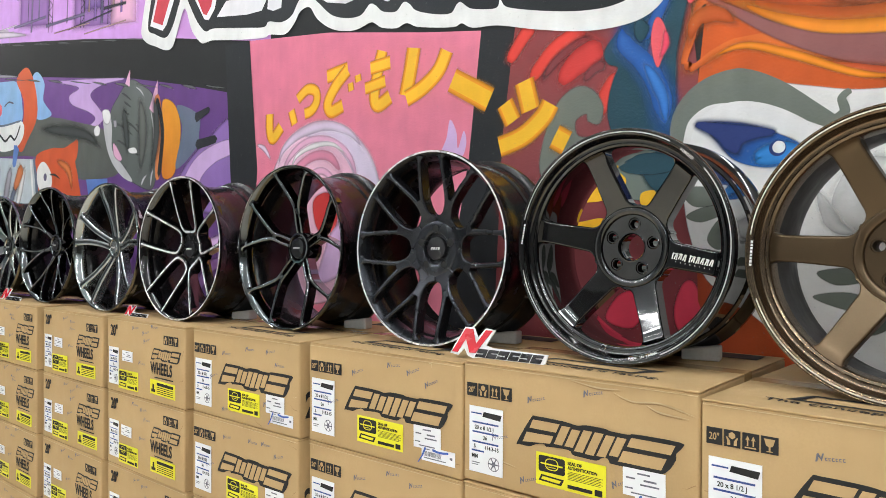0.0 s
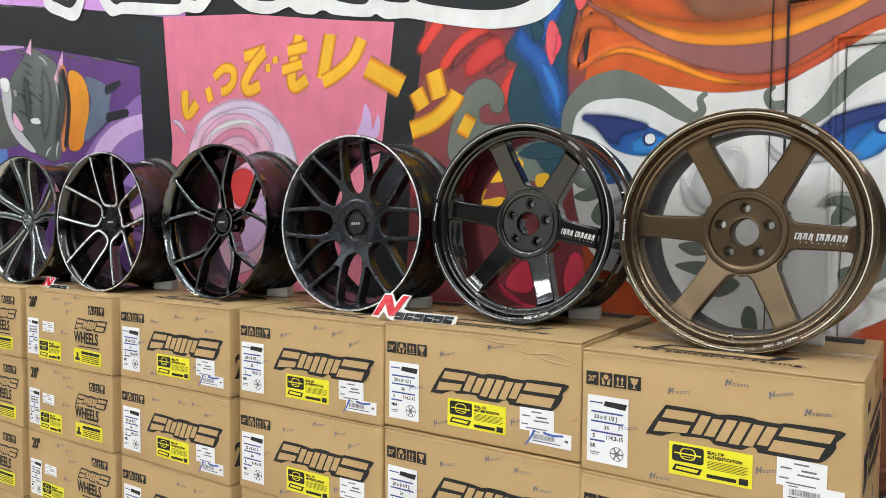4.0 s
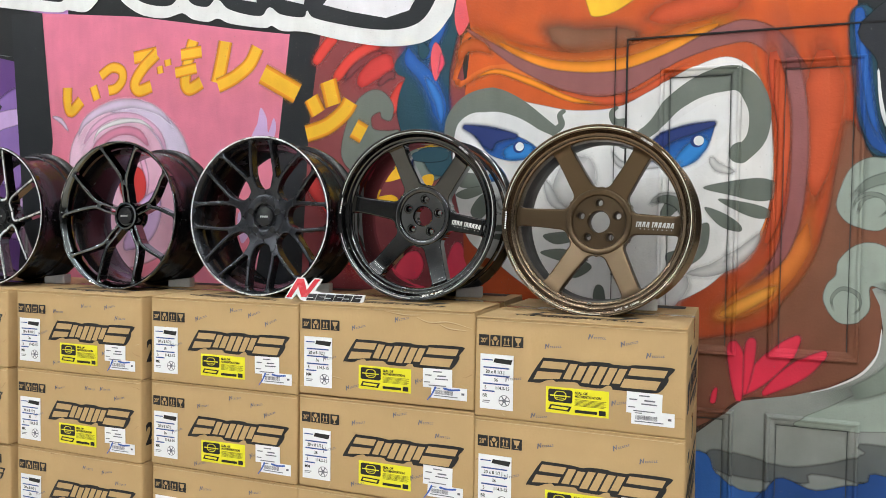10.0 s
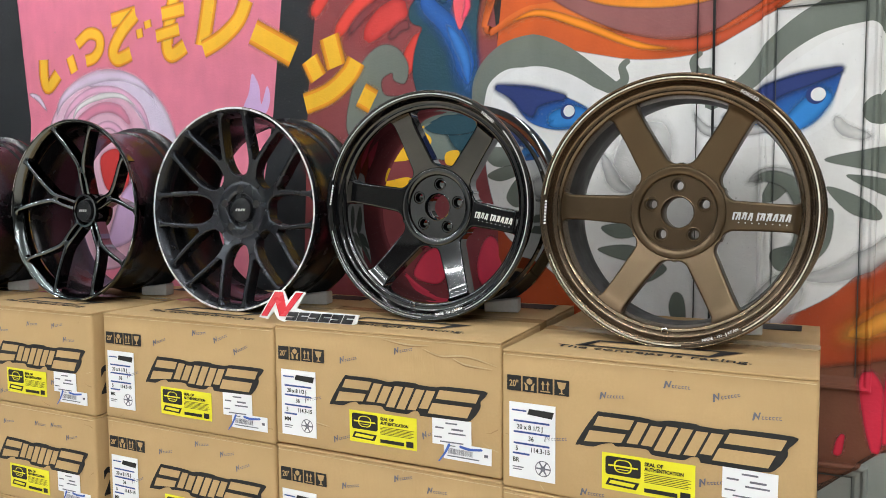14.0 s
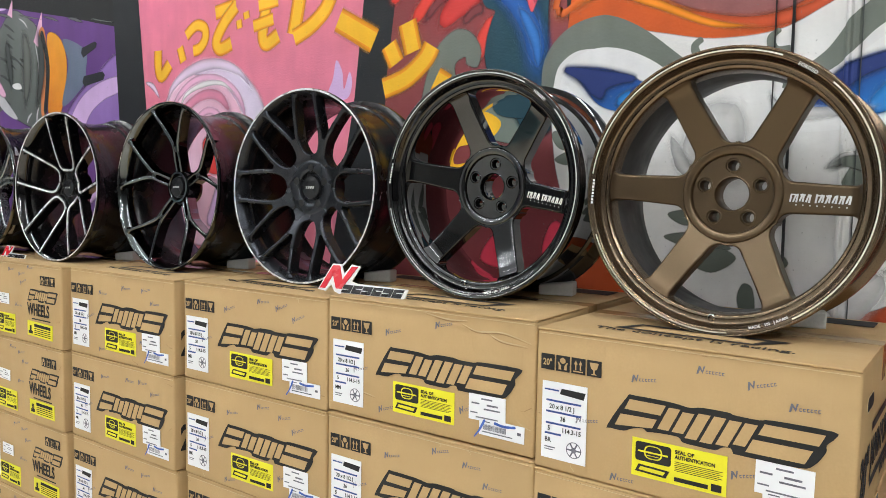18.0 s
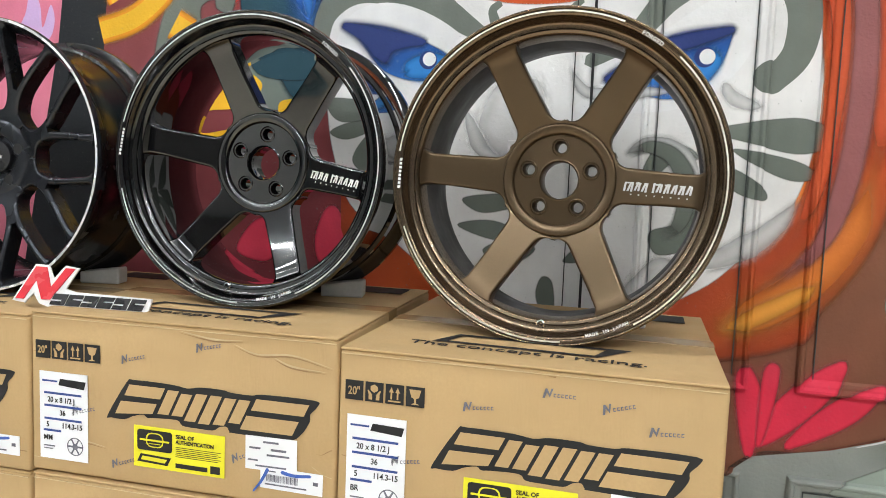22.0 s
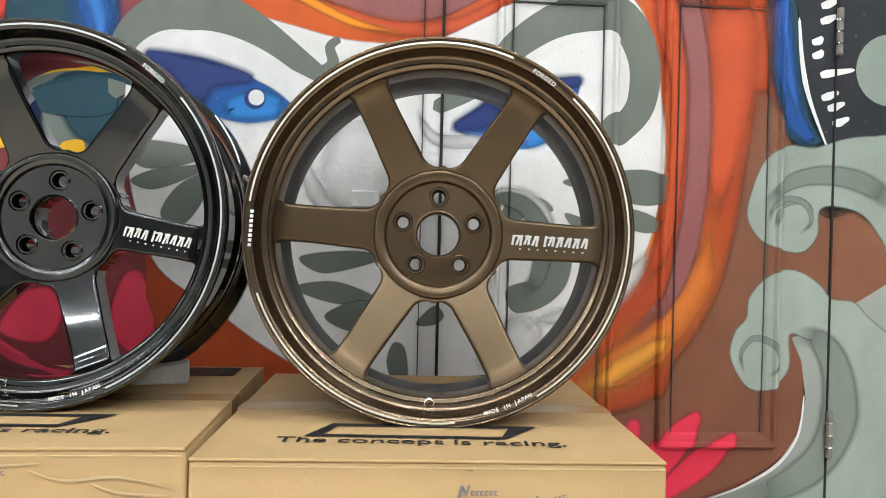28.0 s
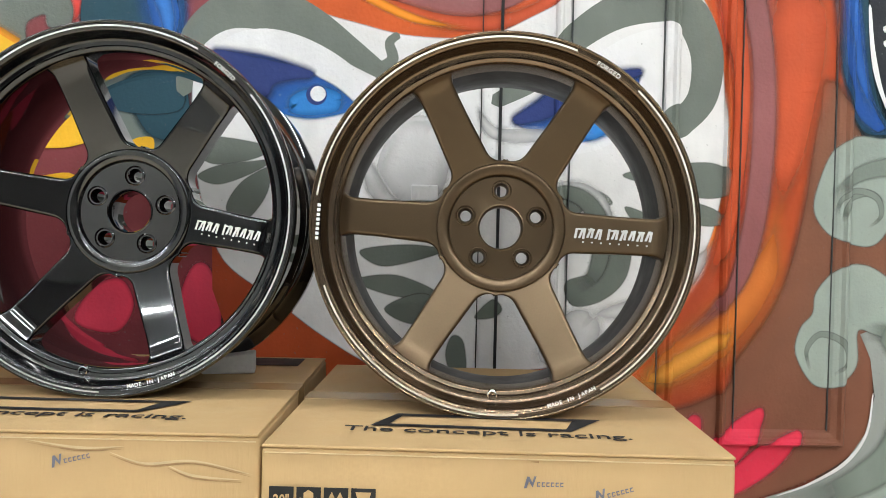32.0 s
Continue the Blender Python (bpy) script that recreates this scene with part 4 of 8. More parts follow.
stroke("swirl_white", P_ICE, [(-2.164, 1.763), (-2.124, 1.856), (-2.002, 1.921), (-1.835, 1.938), (-1.683, 1.892), (-1.59, 1.794)], [0.02, 0.06, 0.02])
stroke("swirl_white", P_WHITE, [(-2.072, 1.757), (-2.027, 1.824), (-1.912, 1.859), (-1.787, 1.854), (-1.689, 1.792)], [0.01, 0.03, 0.01])
stroke("swirl_white", P_ICE, [(-2.323, 1.898), (-2.265, 1.877), (-2.209, 1.817)], [0.01, 0.03, 0.01])
shape("red_core", P_RED, [(-1.918, 1.618), (-1.849, 1.658), (-1.782, 1.637), (-1.76, 1.561), (-1.792, 1.494), (-1.887, 1.503)])
shape("white_curl", P_LILAC, [(-1.792, 1.494), (-1.701, 1.54), (-1.682, 1.43), (-1.753, 1.316), (-1.886, 1.281), (-1.848, 1.396)])
shape("pink_leaf", P_LILAC, [(-1.202, 1.762), (-1.176, 1.827), (-1.16, 1.89), (-1.131, 1.846), (-1.123, 1.785), (-1.097, 1.844), (-1.085, 1.798), (-1.112, 1.75)])
shape("pink_leaf", P_LILAC, [(-1.405, 1.677), (-1.349, 1.724), (-1.367, 1.656), (-1.423, 1.609)])
shape("pink_leaf", P_LILAC, [(-1.271, 1.446), (-1.182, 1.499), (-1.195, 1.399), (-1.253, 1.32)])
shape("black_post", P_BLACKP, [(-1.02, 2.189), (-0.879, 2.161), (-0.925, 1.839), (-0.971, 0.774), (-1.266, 0.771), (-1.073, 1.749)], smooth=False)
shape("black_post", P_BLACKP, [(-2.574, 2.398), (-2.375, 2.386), (-2.315, 1.78), (-2.442, 0.763), (-2.582, 0.762), (-2.508, 1.465), (-2.541, 1.946)], smooth=False)
shape("red_field", P_REDF, [(-0.878, 2.17), (-0.282, 2.126), (-0.247, 1.828), (-0.228, 0.782), (-0.981, 0.774), (-0.928, 1.807)], smooth=False)
stroke("red_sweep", P_REDC, [(-0.909, 2.041), (-0.88, 2.086), (-0.832, 2.142), (-0.797, 2.169)], [0.05, 0.07])
stroke("red_sweep", P_REDC, [(-0.832, 1.949), (-0.791, 2.008), (-0.73, 2.067), (-0.649, 2.102), (-0.586, 2.126)], [0.05, 0.065, 0.08])
stroke("maroon_sweep", P_MAROON, [(-0.782, 1.96), (-0.725, 2.025), (-0.649, 2.067), (-0.568, 2.085)], [0.03, 0.045, 0.05])
stroke("red_sweep", P_RED, [(-0.718, 1.932), (-0.663, 1.997), (-0.6, 2.032), (-0.531, 2.05)], [0.06, 0.11, 0.1])
stroke("maroon_sweep", P_MAROON, [(-0.623, 1.946), (-0.582, 1.984), (-0.537, 1.995)], [0.03, 0.05])
stroke("red_sweep", P_REDC, [(-0.574, 1.816), (-0.552, 1.875), (-0.52, 1.931), (-0.495, 1.972)], [0.05, 0.07, 0.05])
stroke("red_sweep", P_RED, [(-0.927, 1.619), (-0.888, 1.549), (-0.786, 1.435), (-0.689, 1.132)], [0.08, 0.14])
stroke("maroon_sweep", P_MAROON, [(-0.845, 1.665), (-0.809, 1.549), (-0.683, 1.415)], [0.1, 0.14])
shape("grey_fin", P_GREYG, [(-0.779, 1.686), (-0.759, 1.8), (-0.714, 1.894), (-0.647, 1.938), (-0.587, 1.923), (-0.55, 1.868), (-0.562, 1.815), (-0.601, 1.825), (-0.61, 1.849), (-0.645, 1.829), (-0.635, 1.785), (-0.573, 1.776), (-0.524, 1.771), (-0.551, 1.687), (-0.652, 1.618), (-0.729, 1.618)])
shape("grey_fin", P_GREYG2, [(-0.549, 1.76), (-0.43, 1.773), (-0.35, 1.746), (-0.321, 1.639), (-0.386, 1.575), (-0.529, 1.596), (-0.626, 1.662)])
shape("teal_dark", P_TEAL, [(-0.381, 2.255), (-0.273, 2.23), (-0.3, 2.073), (-0.317, 1.978), (-0.318, 1.848), (-0.312, 1.736), (-0.306, 1.608), (-0.399, 1.611), (-0.448, 1.763), (-0.387, 1.989)])
shape("blue_serpent", P_TEAL, [(-0.548, 2.014), (-0.542, 2.045), (-0.507, 2.081), (-0.476, 2.123), (-0.448, 2.203), (-0.33, 2.21), (-0.352, 2.116), (-0.385, 2.055), (-0.407, 2.009), (-0.371, 1.967), (-0.343, 1.9), (-0.326, 1.825), (-0.322, 1.745), (-0.33, 1.657), (-0.487, 1.665), (-0.521, 1.777), (-0.536, 1.839), (-0.531, 1.898), (-0.515, 1.949), (-0.503, 1.976), (-0.533, 1.991)])
stroke("blue_sheen", P_BLUE, [(-0.457, 2.154), (-0.488, 2.091), (-0.478, 2.041), (-0.431, 1.992), (-0.393, 1.939), (-0.364, 1.87), (-0.352, 1.795), (-0.349, 1.707)], [0.07, 0.1, 0.11])
stroke("blue_sheen", P_BLUE, [(-0.434, 2.03), (-0.402, 2.071), (-0.365, 2.135), (-0.336, 2.212)], [0.05, 0.06, 0.06])
stroke("blue_light", P_BLUEL, [(-0.429, 1.988), (-0.389, 1.932), (-0.358, 1.86), (-0.348, 1.771)], [0.02, 0.05, 0.02])
shape("teal_notch", P_TEAL, [(-0.447, 2.1), (-0.428, 2.107), (-0.401, 2.081), (-0.413, 2.05), (-0.431, 2.04), (-0.448, 2.063)])
shape("pink_drop", P_CORAL, [(-0.39, 2.087), (-0.376, 2.104), (-0.357, 2.08), (-0.346, 2.028), (-0.363, 1.979), (-0.376, 1.958), (-0.39, 1.99), (-0.397, 2.041)])
stroke("drop_light", P_PINKR, [(-0.356, 2.067), (-0.351, 2.024), (-0.37, 1.978)], [0.01, 0.03, 0.01])
shape("pink_drop", P_CORAL, [(-0.302, 2.214), (-0.268, 2.338), (-0.231, 2.377), (-0.216, 2.248), (-0.255, 2.149), (-0.286, 2.127)])
stroke("gold_edge", P_GOLDO, [(-2.22, 2.028), (-2.22, 1.959), (-2.198, 1.916), (-2.137, 1.963)], [0.05600000000000001])
stroke("gold_brushstroke", P_GOLDT, [(-2.22, 2.028), (-2.22, 1.959), (-2.198, 1.916), (-2.137, 1.963)], [0.037])
stroke("gold_edge", P_GOLDO, [(-2.065, 2.027), (-2.042, 1.964)], [0.044800000000000006])
stroke("gold_brushstroke", P_GOLDT, [(-2.065, 2.027), (-2.042, 1.964)], [0.0296])
stroke("gold_edge", P_GOLDO, [(-2.02, 2.07), (-1.955, 2.104), (-1.9, 2.089), (-1.894, 2.046), (-1.929, 2.011), (-1.974, 2.002)], [0.047040000000000005])
stroke("gold_brushstroke", P_GOLDT, [(-2.02, 2.07), (-1.955, 2.104), (-1.9, 2.089), (-1.894, 2.046), (-1.929, 2.011), (-1.974, 2.002)], [0.03108])
stroke("gold_edge", P_GOLDO, [(-1.829, 2.14), (-1.701, 2.155)], [0.05600000000000001])
stroke("gold_brushstroke", P_GOLDT, [(-1.829, 2.14), (-1.701, 2.155)], [0.037])
stroke("gold_edge", P_GOLDO, [(-1.701, 2.15), (-1.775, 2.093), (-1.823, 2.028), (-1.8, 1.993), (-1.731, 2.009)], [0.05600000000000001])
stroke("gold_brushstroke", P_GOLDT, [(-1.701, 2.15), (-1.775, 2.093), (-1.823, 2.028), (-1.8, 1.993), (-1.731, 2.009)], [0.037])
stroke("gold_edge", P_GOLDO, [(-1.684, 2.095), (-1.679, 2.062)], [0.033600000000000005])
stroke("gold_brushstroke", P_GOLDT, [(-1.684, 2.095), (-1.679, 2.062)], [0.022199999999999998])
stroke("gold_edge", P_GOLDO, [(-1.643, 2.122), (-1.638, 2.094)], [0.035840000000000004])
stroke("gold_brushstroke", P_GOLDT, [(-1.643, 2.122), (-1.638, 2.094)], [0.02368])
stroke("gold_edge", P_GOLDO, [(-1.504, 2.195), (-1.532, 2.107), (-1.547, 2.02), (-1.524, 1.986), (-1.461, 2.012)], [0.05824])
stroke("gold_brushstroke", P_GOLDT, [(-1.504, 2.195), (-1.532, 2.107), (-1.547, 2.02), (-1.524, 1.986), (-1.461, 2.012)], [0.03848])
stroke("gold_edge", P_GOLDO, [(-1.569, 2.136), (-1.46, 2.144)], [0.05152])
stroke("gold_brushstroke", P_GOLDT, [(-1.569, 2.136), (-1.46, 2.144)], [0.03404])
stroke("gold_edge", P_GOLDO, [(-1.6, 2.06), (-1.487, 2.075)], [0.047040000000000005])
stroke("gold_brushstroke", P_GOLDT, [(-1.6, 2.06), (-1.487, 2.075)], [0.03108])
stroke("gold_edge", P_GOLDO, [(-1.337, 2.178), (-1.358, 2.083), (-1.378, 2.005)], [0.06944])
stroke("gold_brushstroke", P_GOLDT, [(-1.337, 2.178), (-1.358, 2.083), (-1.378, 2.005)], [0.04588])
stroke("gold_edge", P_GOLDO, [(-1.375, 1.992), (-1.293, 2.022), (-1.216, 2.074), (-1.176, 2.141)], [0.06272000000000001])
stroke("gold_brushstroke", P_GOLDT, [(-1.375, 1.992), (-1.293, 2.022), (-1.216, 2.074), (-1.176, 2.141)], [0.04144])
stroke("gold_edge", P_GOLDO, [(-1.15, 2.031), (-0.983, 1.939)], [0.08512])
stroke("gold_brushstroke", P_GOLDT, [(-1.15, 2.031), (-0.983, 1.939)], [0.05624])
stroke("gold_edge", P_GOLDO, [(-0.919, 1.92), (-0.885, 1.854)], [0.06720000000000001])
stroke("gold_brushstroke", P_GOLDT, [(-0.919, 1.92), (-0.885, 1.854)], [0.044399999999999995])
stroke("gold_edge", P_GOLDO, [(-0.841, 1.984), (-0.814, 1.885)], [0.07392000000000001])
stroke("gold_brushstroke", P_GOLDT, [(-0.841, 1.984), (-0.814, 1.885)], [0.04884])
stroke("gold_edge", P_GOLDO, [(-0.939, 1.774), (-0.843, 1.802), (-0.768, 1.855), (-0.738, 1.898)], [0.06944])
stroke("gold_brushstroke", P_GOLDT, [(-0.939, 1.774), (-0.843, 1.802), (-0.768, 1.855), (-0.738, 1.898)], [0.04588])
stroke("gold_edge", P_GOLDO, [(-0.722, 1.79), (-0.677, 1.764)], [0.07840000000000001])
stroke("gold_brushstroke", P_GOLDT, [(-0.722, 1.79), (-0.677, 1.764)], [0.051800000000000006])
shape("yellow_form", P_GOLDT, [(-0.784, 1.515), (-0.724, 1.618), (-0.677, 1.65), (-0.552, 1.679), (-0.475, 1.644), (-0.496, 1.601), (-0.554, 1.578), (-0.628, 1.568), (-0.642, 1.516), (-0.555, 1.525), (-0.531, 1.497), (-0.631, 1.472), (-0.785, 1.477)])
shape("yellow_form", P_GOLDT, [(-0.424, 1.596), (-0.382, 1.601), (-0.386, 1.561), (-0.424, 1.562)])
shape("red_petal", P_PINKR, [(-0.54, 1.224), (-0.498, 1.291), (-0.444, 1.306), (-0.417, 1.254), (-0.445, 1.2), (-0.499, 1.198)])
shape("red_petal", P_PINKR, [(-0.323, 1.269), (-0.297, 1.336), (-0.263, 1.336), (-0.236, 1.258), (-0.243, 1.178), (-0.283, 1.177), (-0.316, 1.21)])
shape("orange_field", P_ORANGE, [(-0.268, 2.295), (-0.234, 2.123), (-0.265, 1.828), (-0.254, 1.29), (-0.123, 0.935), (0.443, 0.891), (0.959, 0.846), (1.083, 0.99), (1.084, 1.43), (1.044, 1.964), (1.03, 2.411), (1.008, 3.217), (-0.327, 3.209)], smooth=False)
shape("orange_left", P_ORANGEB, [(-0.297, 1.944), (-0.279, 2.072), (-0.236, 2.142), (-0.158, 2.088), (-0.036, 2.009), (0.104, 1.954), (0.237, 1.934), (0.105, 1.914), (-0.036, 1.948), (-0.138, 1.98), (-0.232, 1.951)])
stroke("red_glow", P_REDO, [(0.359, 2.117), (0.495, 2.143), (0.625, 2.166), (0.748, 2.188)], [0.1, 0.14, 0.16])
stroke("brown_streak", P_BROWN, [(0.003, 2.151), (0.141, 2.076), (0.289, 2.064), (0.412, 2.093)], [0.1, 0.16, 0.1])
stroke("yellow_glow", P_EMBER, [(-0.283, 2.181), (-0.178, 2.136), (-0.056, 2.061), (0.044, 2.015), (0.142, 1.992), (0.236, 1.986), (0.326, 1.991), (0.412, 2.012), (0.496, 2.049), (0.577, 2.086), (0.657, 2.116), (0.75, 2.124)], [0.05, 0.15, 0.09])
stroke("yellow_glow", P_YEL, [(-0.27, 2.161), (-0.162, 2.105), (-0.057, 2.041), (0.044, 1.995), (0.143, 1.973), (0.237, 1.965), (0.326, 1.972), (0.413, 1.995), (0.496, 2.027), (0.578, 2.068), (0.657, 2.098), (0.749, 2.108)], [0.03, 0.08, 0.05])
shape("mauve_top", P_MAUVEB, [(-0.253, 2.143), (-0.158, 2.09), (-0.056, 2.028), (0.044, 1.983), (0.142, 1.962), (0.236, 1.954), (0.327, 1.96), (0.413, 1.984), (0.496, 2.016), (0.577, 2.057), (0.657, 2.089), (0.72, 2.098), (0.81, 2.058), (0.903, 1.928), (0.951, 1.822), (0.907, 1.823), (0.812, 1.951), (0.735, 2.021), (0.657, 2.02), (0.578, 2.001), (0.496, 1.97), (0.413, 1.922), (0.327, 1.879), (0.238, 1.867), (0.144, 1.887), (0.045, 1.929), (-0.056, 1.986), (-0.158, 2.062)])
stroke("red_glow", P_REDO, [(-0.056, 1.954), (0.105, 1.89), (0.238, 1.855), (0.362, 1.866), (0.463, 1.922), (0.561, 1.984)], [0.02, 0.05, 0.02])
stroke("orange_strip", P_EMBER, [(-0.286, 1.987), (-0.262, 2.071), (-0.199, 2.076), (-0.138, 2.029)], [0.03, 0.08, 0.02])
stroke("yellow_glow", P_YEL, [(-0.243, 1.95), (-0.138, 1.98), (-0.015, 1.938), (0.144, 1.864), (0.274, 1.843)], [0.015, 0.03, 0.015])
shape("yellow_petal", P_GOLDT, [(0.178, 2.334), (0.199, 2.179), (0.23, 2.149), (0.306, 2.168), (0.401, 2.236), (0.408, 2.304)])
shape("coral_petal", P_CORAL, [(-0.14, 2.334), (-0.069, 2.284), (0.002, 2.238), (0.057, 2.236), (0.021, 2.277), (-0.059, 2.324)])
stroke("red_glow", P_REDO, [(0.927, 2.057), (0.95, 1.902), (0.949, 1.721), (0.941, 1.566), (0.926, 1.463)], [0.09, 0.08, 0.05])
stroke("red_glow", P_REDC, [(0.78, 2.054), (0.802, 1.898), (0.828, 1.769), (0.84, 1.64), (0.838, 1.486), (0.814, 1.37)], [0.04, 0.035, 0.02])
stroke("orange_strip", P_ORANGEB, [(0.735, 2.053), (0.761, 1.897), (0.786, 1.767), (0.799, 1.638), (0.793, 1.484), (0.768, 1.369), (0.718, 1.266)], [0.03, 0.03, 0.02])
shape("mask_white", P_MASK, [(-0.302, 1.685), (-0.292, 1.801), (-0.241, 1.877), (-0.152, 1.89), (-0.075, 1.876), (0.028, 1.85), (0.154, 1.824), (0.303, 1.829), (0.413, 1.878), (0.535, 1.943), (0.657, 1.981), (0.743, 1.931), (0.79, 1.829), (0.807, 1.678), (0.808, 1.542), (0.772, 1.392), (0.681, 1.278), (0.597, 1.199), (0.47, 1.144), (0.237, 1.126), (0.096, 1.135), (-0.02, 1.196), (-0.124, 1.272), (-0.23, 1.35), (-0.276, 1.466), (-0.295, 1.57)])
stroke("grey_brow", P_GREYG, [(-0.319, 1.698), (-0.306, 1.801), (-0.242, 1.862), (-0.152, 1.874), (-0.062, 1.845), (0.027, 1.789), (0.091, 1.748)], [0.03, 0.095, 0.03])
stroke("grey_curl", P_GREYG, [(0.072, 1.747), (0.11, 1.773), (0.104, 1.809), (0.122, 1.826)], [0.03, 0.015])
stroke("grey_brow", P_GREYG, [(0.327, 1.694), (0.423, 1.751), (0.497, 1.835), (0.594, 1.893), (0.705, 1.903), (0.762, 1.817), (0.759, 1.716), (0.715, 1.658)], [0.03, 0.082, 0.055])
disc("grey_curl", P_GREYG, 0.708, 1.661, 0.035)
shape("eye_white", P_WHITE, [(-0.256, 1.66), (-0.276, 1.711), (-0.269, 1.762), (-0.229, 1.813), (-0.152, 1.832), (-0.063, 1.812), (0.027, 1.76), (0.104, 1.684), (0.027, 1.652), (-0.076, 1.651), (-0.178, 1.67)])
shape("eye_blue", P_BLUEE, [(-0.26, 1.78), (-0.202, 1.782), (-0.129, 1.77), (-0.055, 1.741), (-0.002, 1.713), (0.039, 1.677), (0.02, 1.663), (-0.053, 1.649), (-0.117, 1.657), (-0.164, 1.68), (-0.202, 1.727), (-0.233, 1.763)])
shape("eye_shade", P_NAVY, [(-0.26, 1.78), (-0.202, 1.782), (-0.129, 1.77), (-0.055, 1.741), (-0.092, 1.729), (-0.129, 1.713), (-0.149, 1.686), (-0.181, 1.702), (-0.217, 1.742)])
shape("eye_light", P_EYEL, [(-0.1, 1.673), (-0.074, 1.702), (-0.029, 1.71), (0.003, 1.694), (-0.005, 1.67), (-0.058, 1.657)])
disc("eye_ring", P_NAVY, -0.045, 1.698, 0.0215)
disc("eye_glint", P_WHITE, -0.042, 1.7, 0.016)
shape("eye_white", P_WHITE, [(0.3, 1.586), (0.35, 1.637), (0.424, 1.707), (0.508, 1.777), (0.607, 1.839), (0.693, 1.848), (0.681, 1.753), (0.633, 1.664), (0.547, 1.6), (0.424, 1.581)])
shape("eye_blue", P_BLUEE, [(0.365, 1.653), (0.415, 1.699), (0.457, 1.733), (0.529, 1.756), (0.597, 1.764), (0.626, 1.76), (0.616, 1.708), (0.594, 1.665), (0.561, 1.631), (0.502, 1.613), (0.435, 1.625)])
shape("eye_shade", P_NAVY, [(0.365, 1.653), (0.415, 1.699), (0.457, 1.733), (0.529, 1.756), (0.597, 1.764), (0.626, 1.76), (0.563, 1.729), (0.494, 1.703), (0.44, 1.658)])
shape("eye_light", P_EYEL, [(0.51, 1.634), (0.531, 1.676), (0.564, 1.704), (0.598, 1.712), (0.597, 1.681), (0.568, 1.644), (0.532, 1.625)])
disc("eye_ring", P_NAVY, 0.573, 1.704, 0.022)
disc("eye_glint", P_WHITE, 0.578, 1.705, 0.0165)
shape("cheek_mark", P_GREYG, [(-0.294, 1.605), (-0.237, 1.606), (-0.164, 1.595), (-0.138, 1.581), (-0.184, 1.559), (-0.256, 1.55), (-0.29, 1.573)])
shape("cheek_mark", P_GREYG, [(-0.288, 1.524), (-0.246, 1.547), (-0.173, 1.558), (-0.133, 1.56), (-0.183, 1.529), (-0.246, 1.508)])
shape("cheek_mark", P_GREYG, [(-0.228, 1.459), (-0.197, 1.514), (-0.139, 1.549), (-0.133, 1.543), (-0.148, 1.482), (-0.192, 1.432)])
shape("cheek_mark", P_GREYG, [(0.595, 1.547), (0.688, 1.569), (0.777, 1.577), (0.821, 1.556), (0.819, 1.514), (0.767, 1.502), (0.675, 1.523)])
shape("cheek_mark", P_GREYG, [(0.643, 1.508), (0.722, 1.499), (0.79, 1.48), (0.814, 1.454), (0.771, 1.444), (0.709, 1.466)])
shape("cheek_mark", P_GREYG, [(0.601, 1.48), (0.664, 1.46), (0.715, 1.422), (0.712, 1.4), (0.651, 1.419)])
shape("grey_mark", P_GREYG, [(0.052, 1.378), (0.151, 1.392), (0.225, 1.381), (0.151, 1.354), (0.09, 1.347)])
shape("grey_mark", P_GREYG, [(0.041, 1.314), (0.127, 1.328), (0.215, 1.291), (0.129, 1.283)])
shape("grey_mark", P_GREYG, [(0.104, 1.257), (0.177, 1.291), (0.228, 1.266), (0.168, 1.226)])
shape("grey_mark", P_GREYG, [(0.234, 1.164), (0.247, 1.203), (0.271, 1.191), (0.277, 1.126), (0.249, 1.123)])
shape("grey_mark", P_GREYG, [(0.293, 1.243), (0.329, 1.281), (0.35, 1.262), (0.332, 1.243)])
shape("grey_mark", P_GREYG, [(0.482, 1.321), (0.558, 1.348), (0.579, 1.411), (0.617, 1.424), (0.61, 1.337), (0.563, 1.286), (0.498, 1.272)])
shape("grey_mark", P_GREYG, [(0.456, 1.448), (0.487, 1.511), (0.549, 1.511), (0.575, 1.486), (0.526, 1.48), (0.489, 1.448)])
shape("grey_mark", P_GREYG, [(0.103, 1.57), (0.141, 1.596), (0.19, 1.571), (0.152, 1.532)])
shape("soft_shade", P_MASKD, [(0.09, 1.544), (0.129, 1.634), (0.203, 1.648), (0.227, 1.572), (0.2, 1.495), (0.139, 1.482)])
shape("soft_shade", P_MASKD, [(0.441, 1.169), (0.5, 1.246), (0.542, 1.223), (0.496, 1.146)])
stroke("grey_curl", P_GREYG, [(0.331, 1.775), (0.299, 1.779), (0.287, 1.81), (0.307, 1.829)], [0.03, 0.012])
stroke("soft_shadow", P_MASKG, [(0.045, 1.596), (0.071, 1.534), (0.096, 1.49), (0.147, 1.472)], [0.02, 0.05, 0.02])
stroke("soft_shadow", P_MASKG, [(0.285, 1.69), (0.324, 1.629), (0.427, 1.625), (0.536, 1.636)], [0.015, 0.04, 0.02])
stroke("soft_shadow", P_MASKG, [(0.412, 1.485), (0.468, 1.516), (0.541, 1.498), (0.589, 1.432)], [0.02, 0.045, 0.02])
stroke("soft_shadow", P_MASKG, [(0.611, 1.656), (0.641, 1.615), (0.702, 1.596)], [0.02, 0.04, 0.02])
stroke("soft_shadow", P_MASKG, [(0.522, 1.252), (0.633, 1.271), (0.735, 1.338), (0.787, 1.417)], [0.03, 0.07, 0.02])
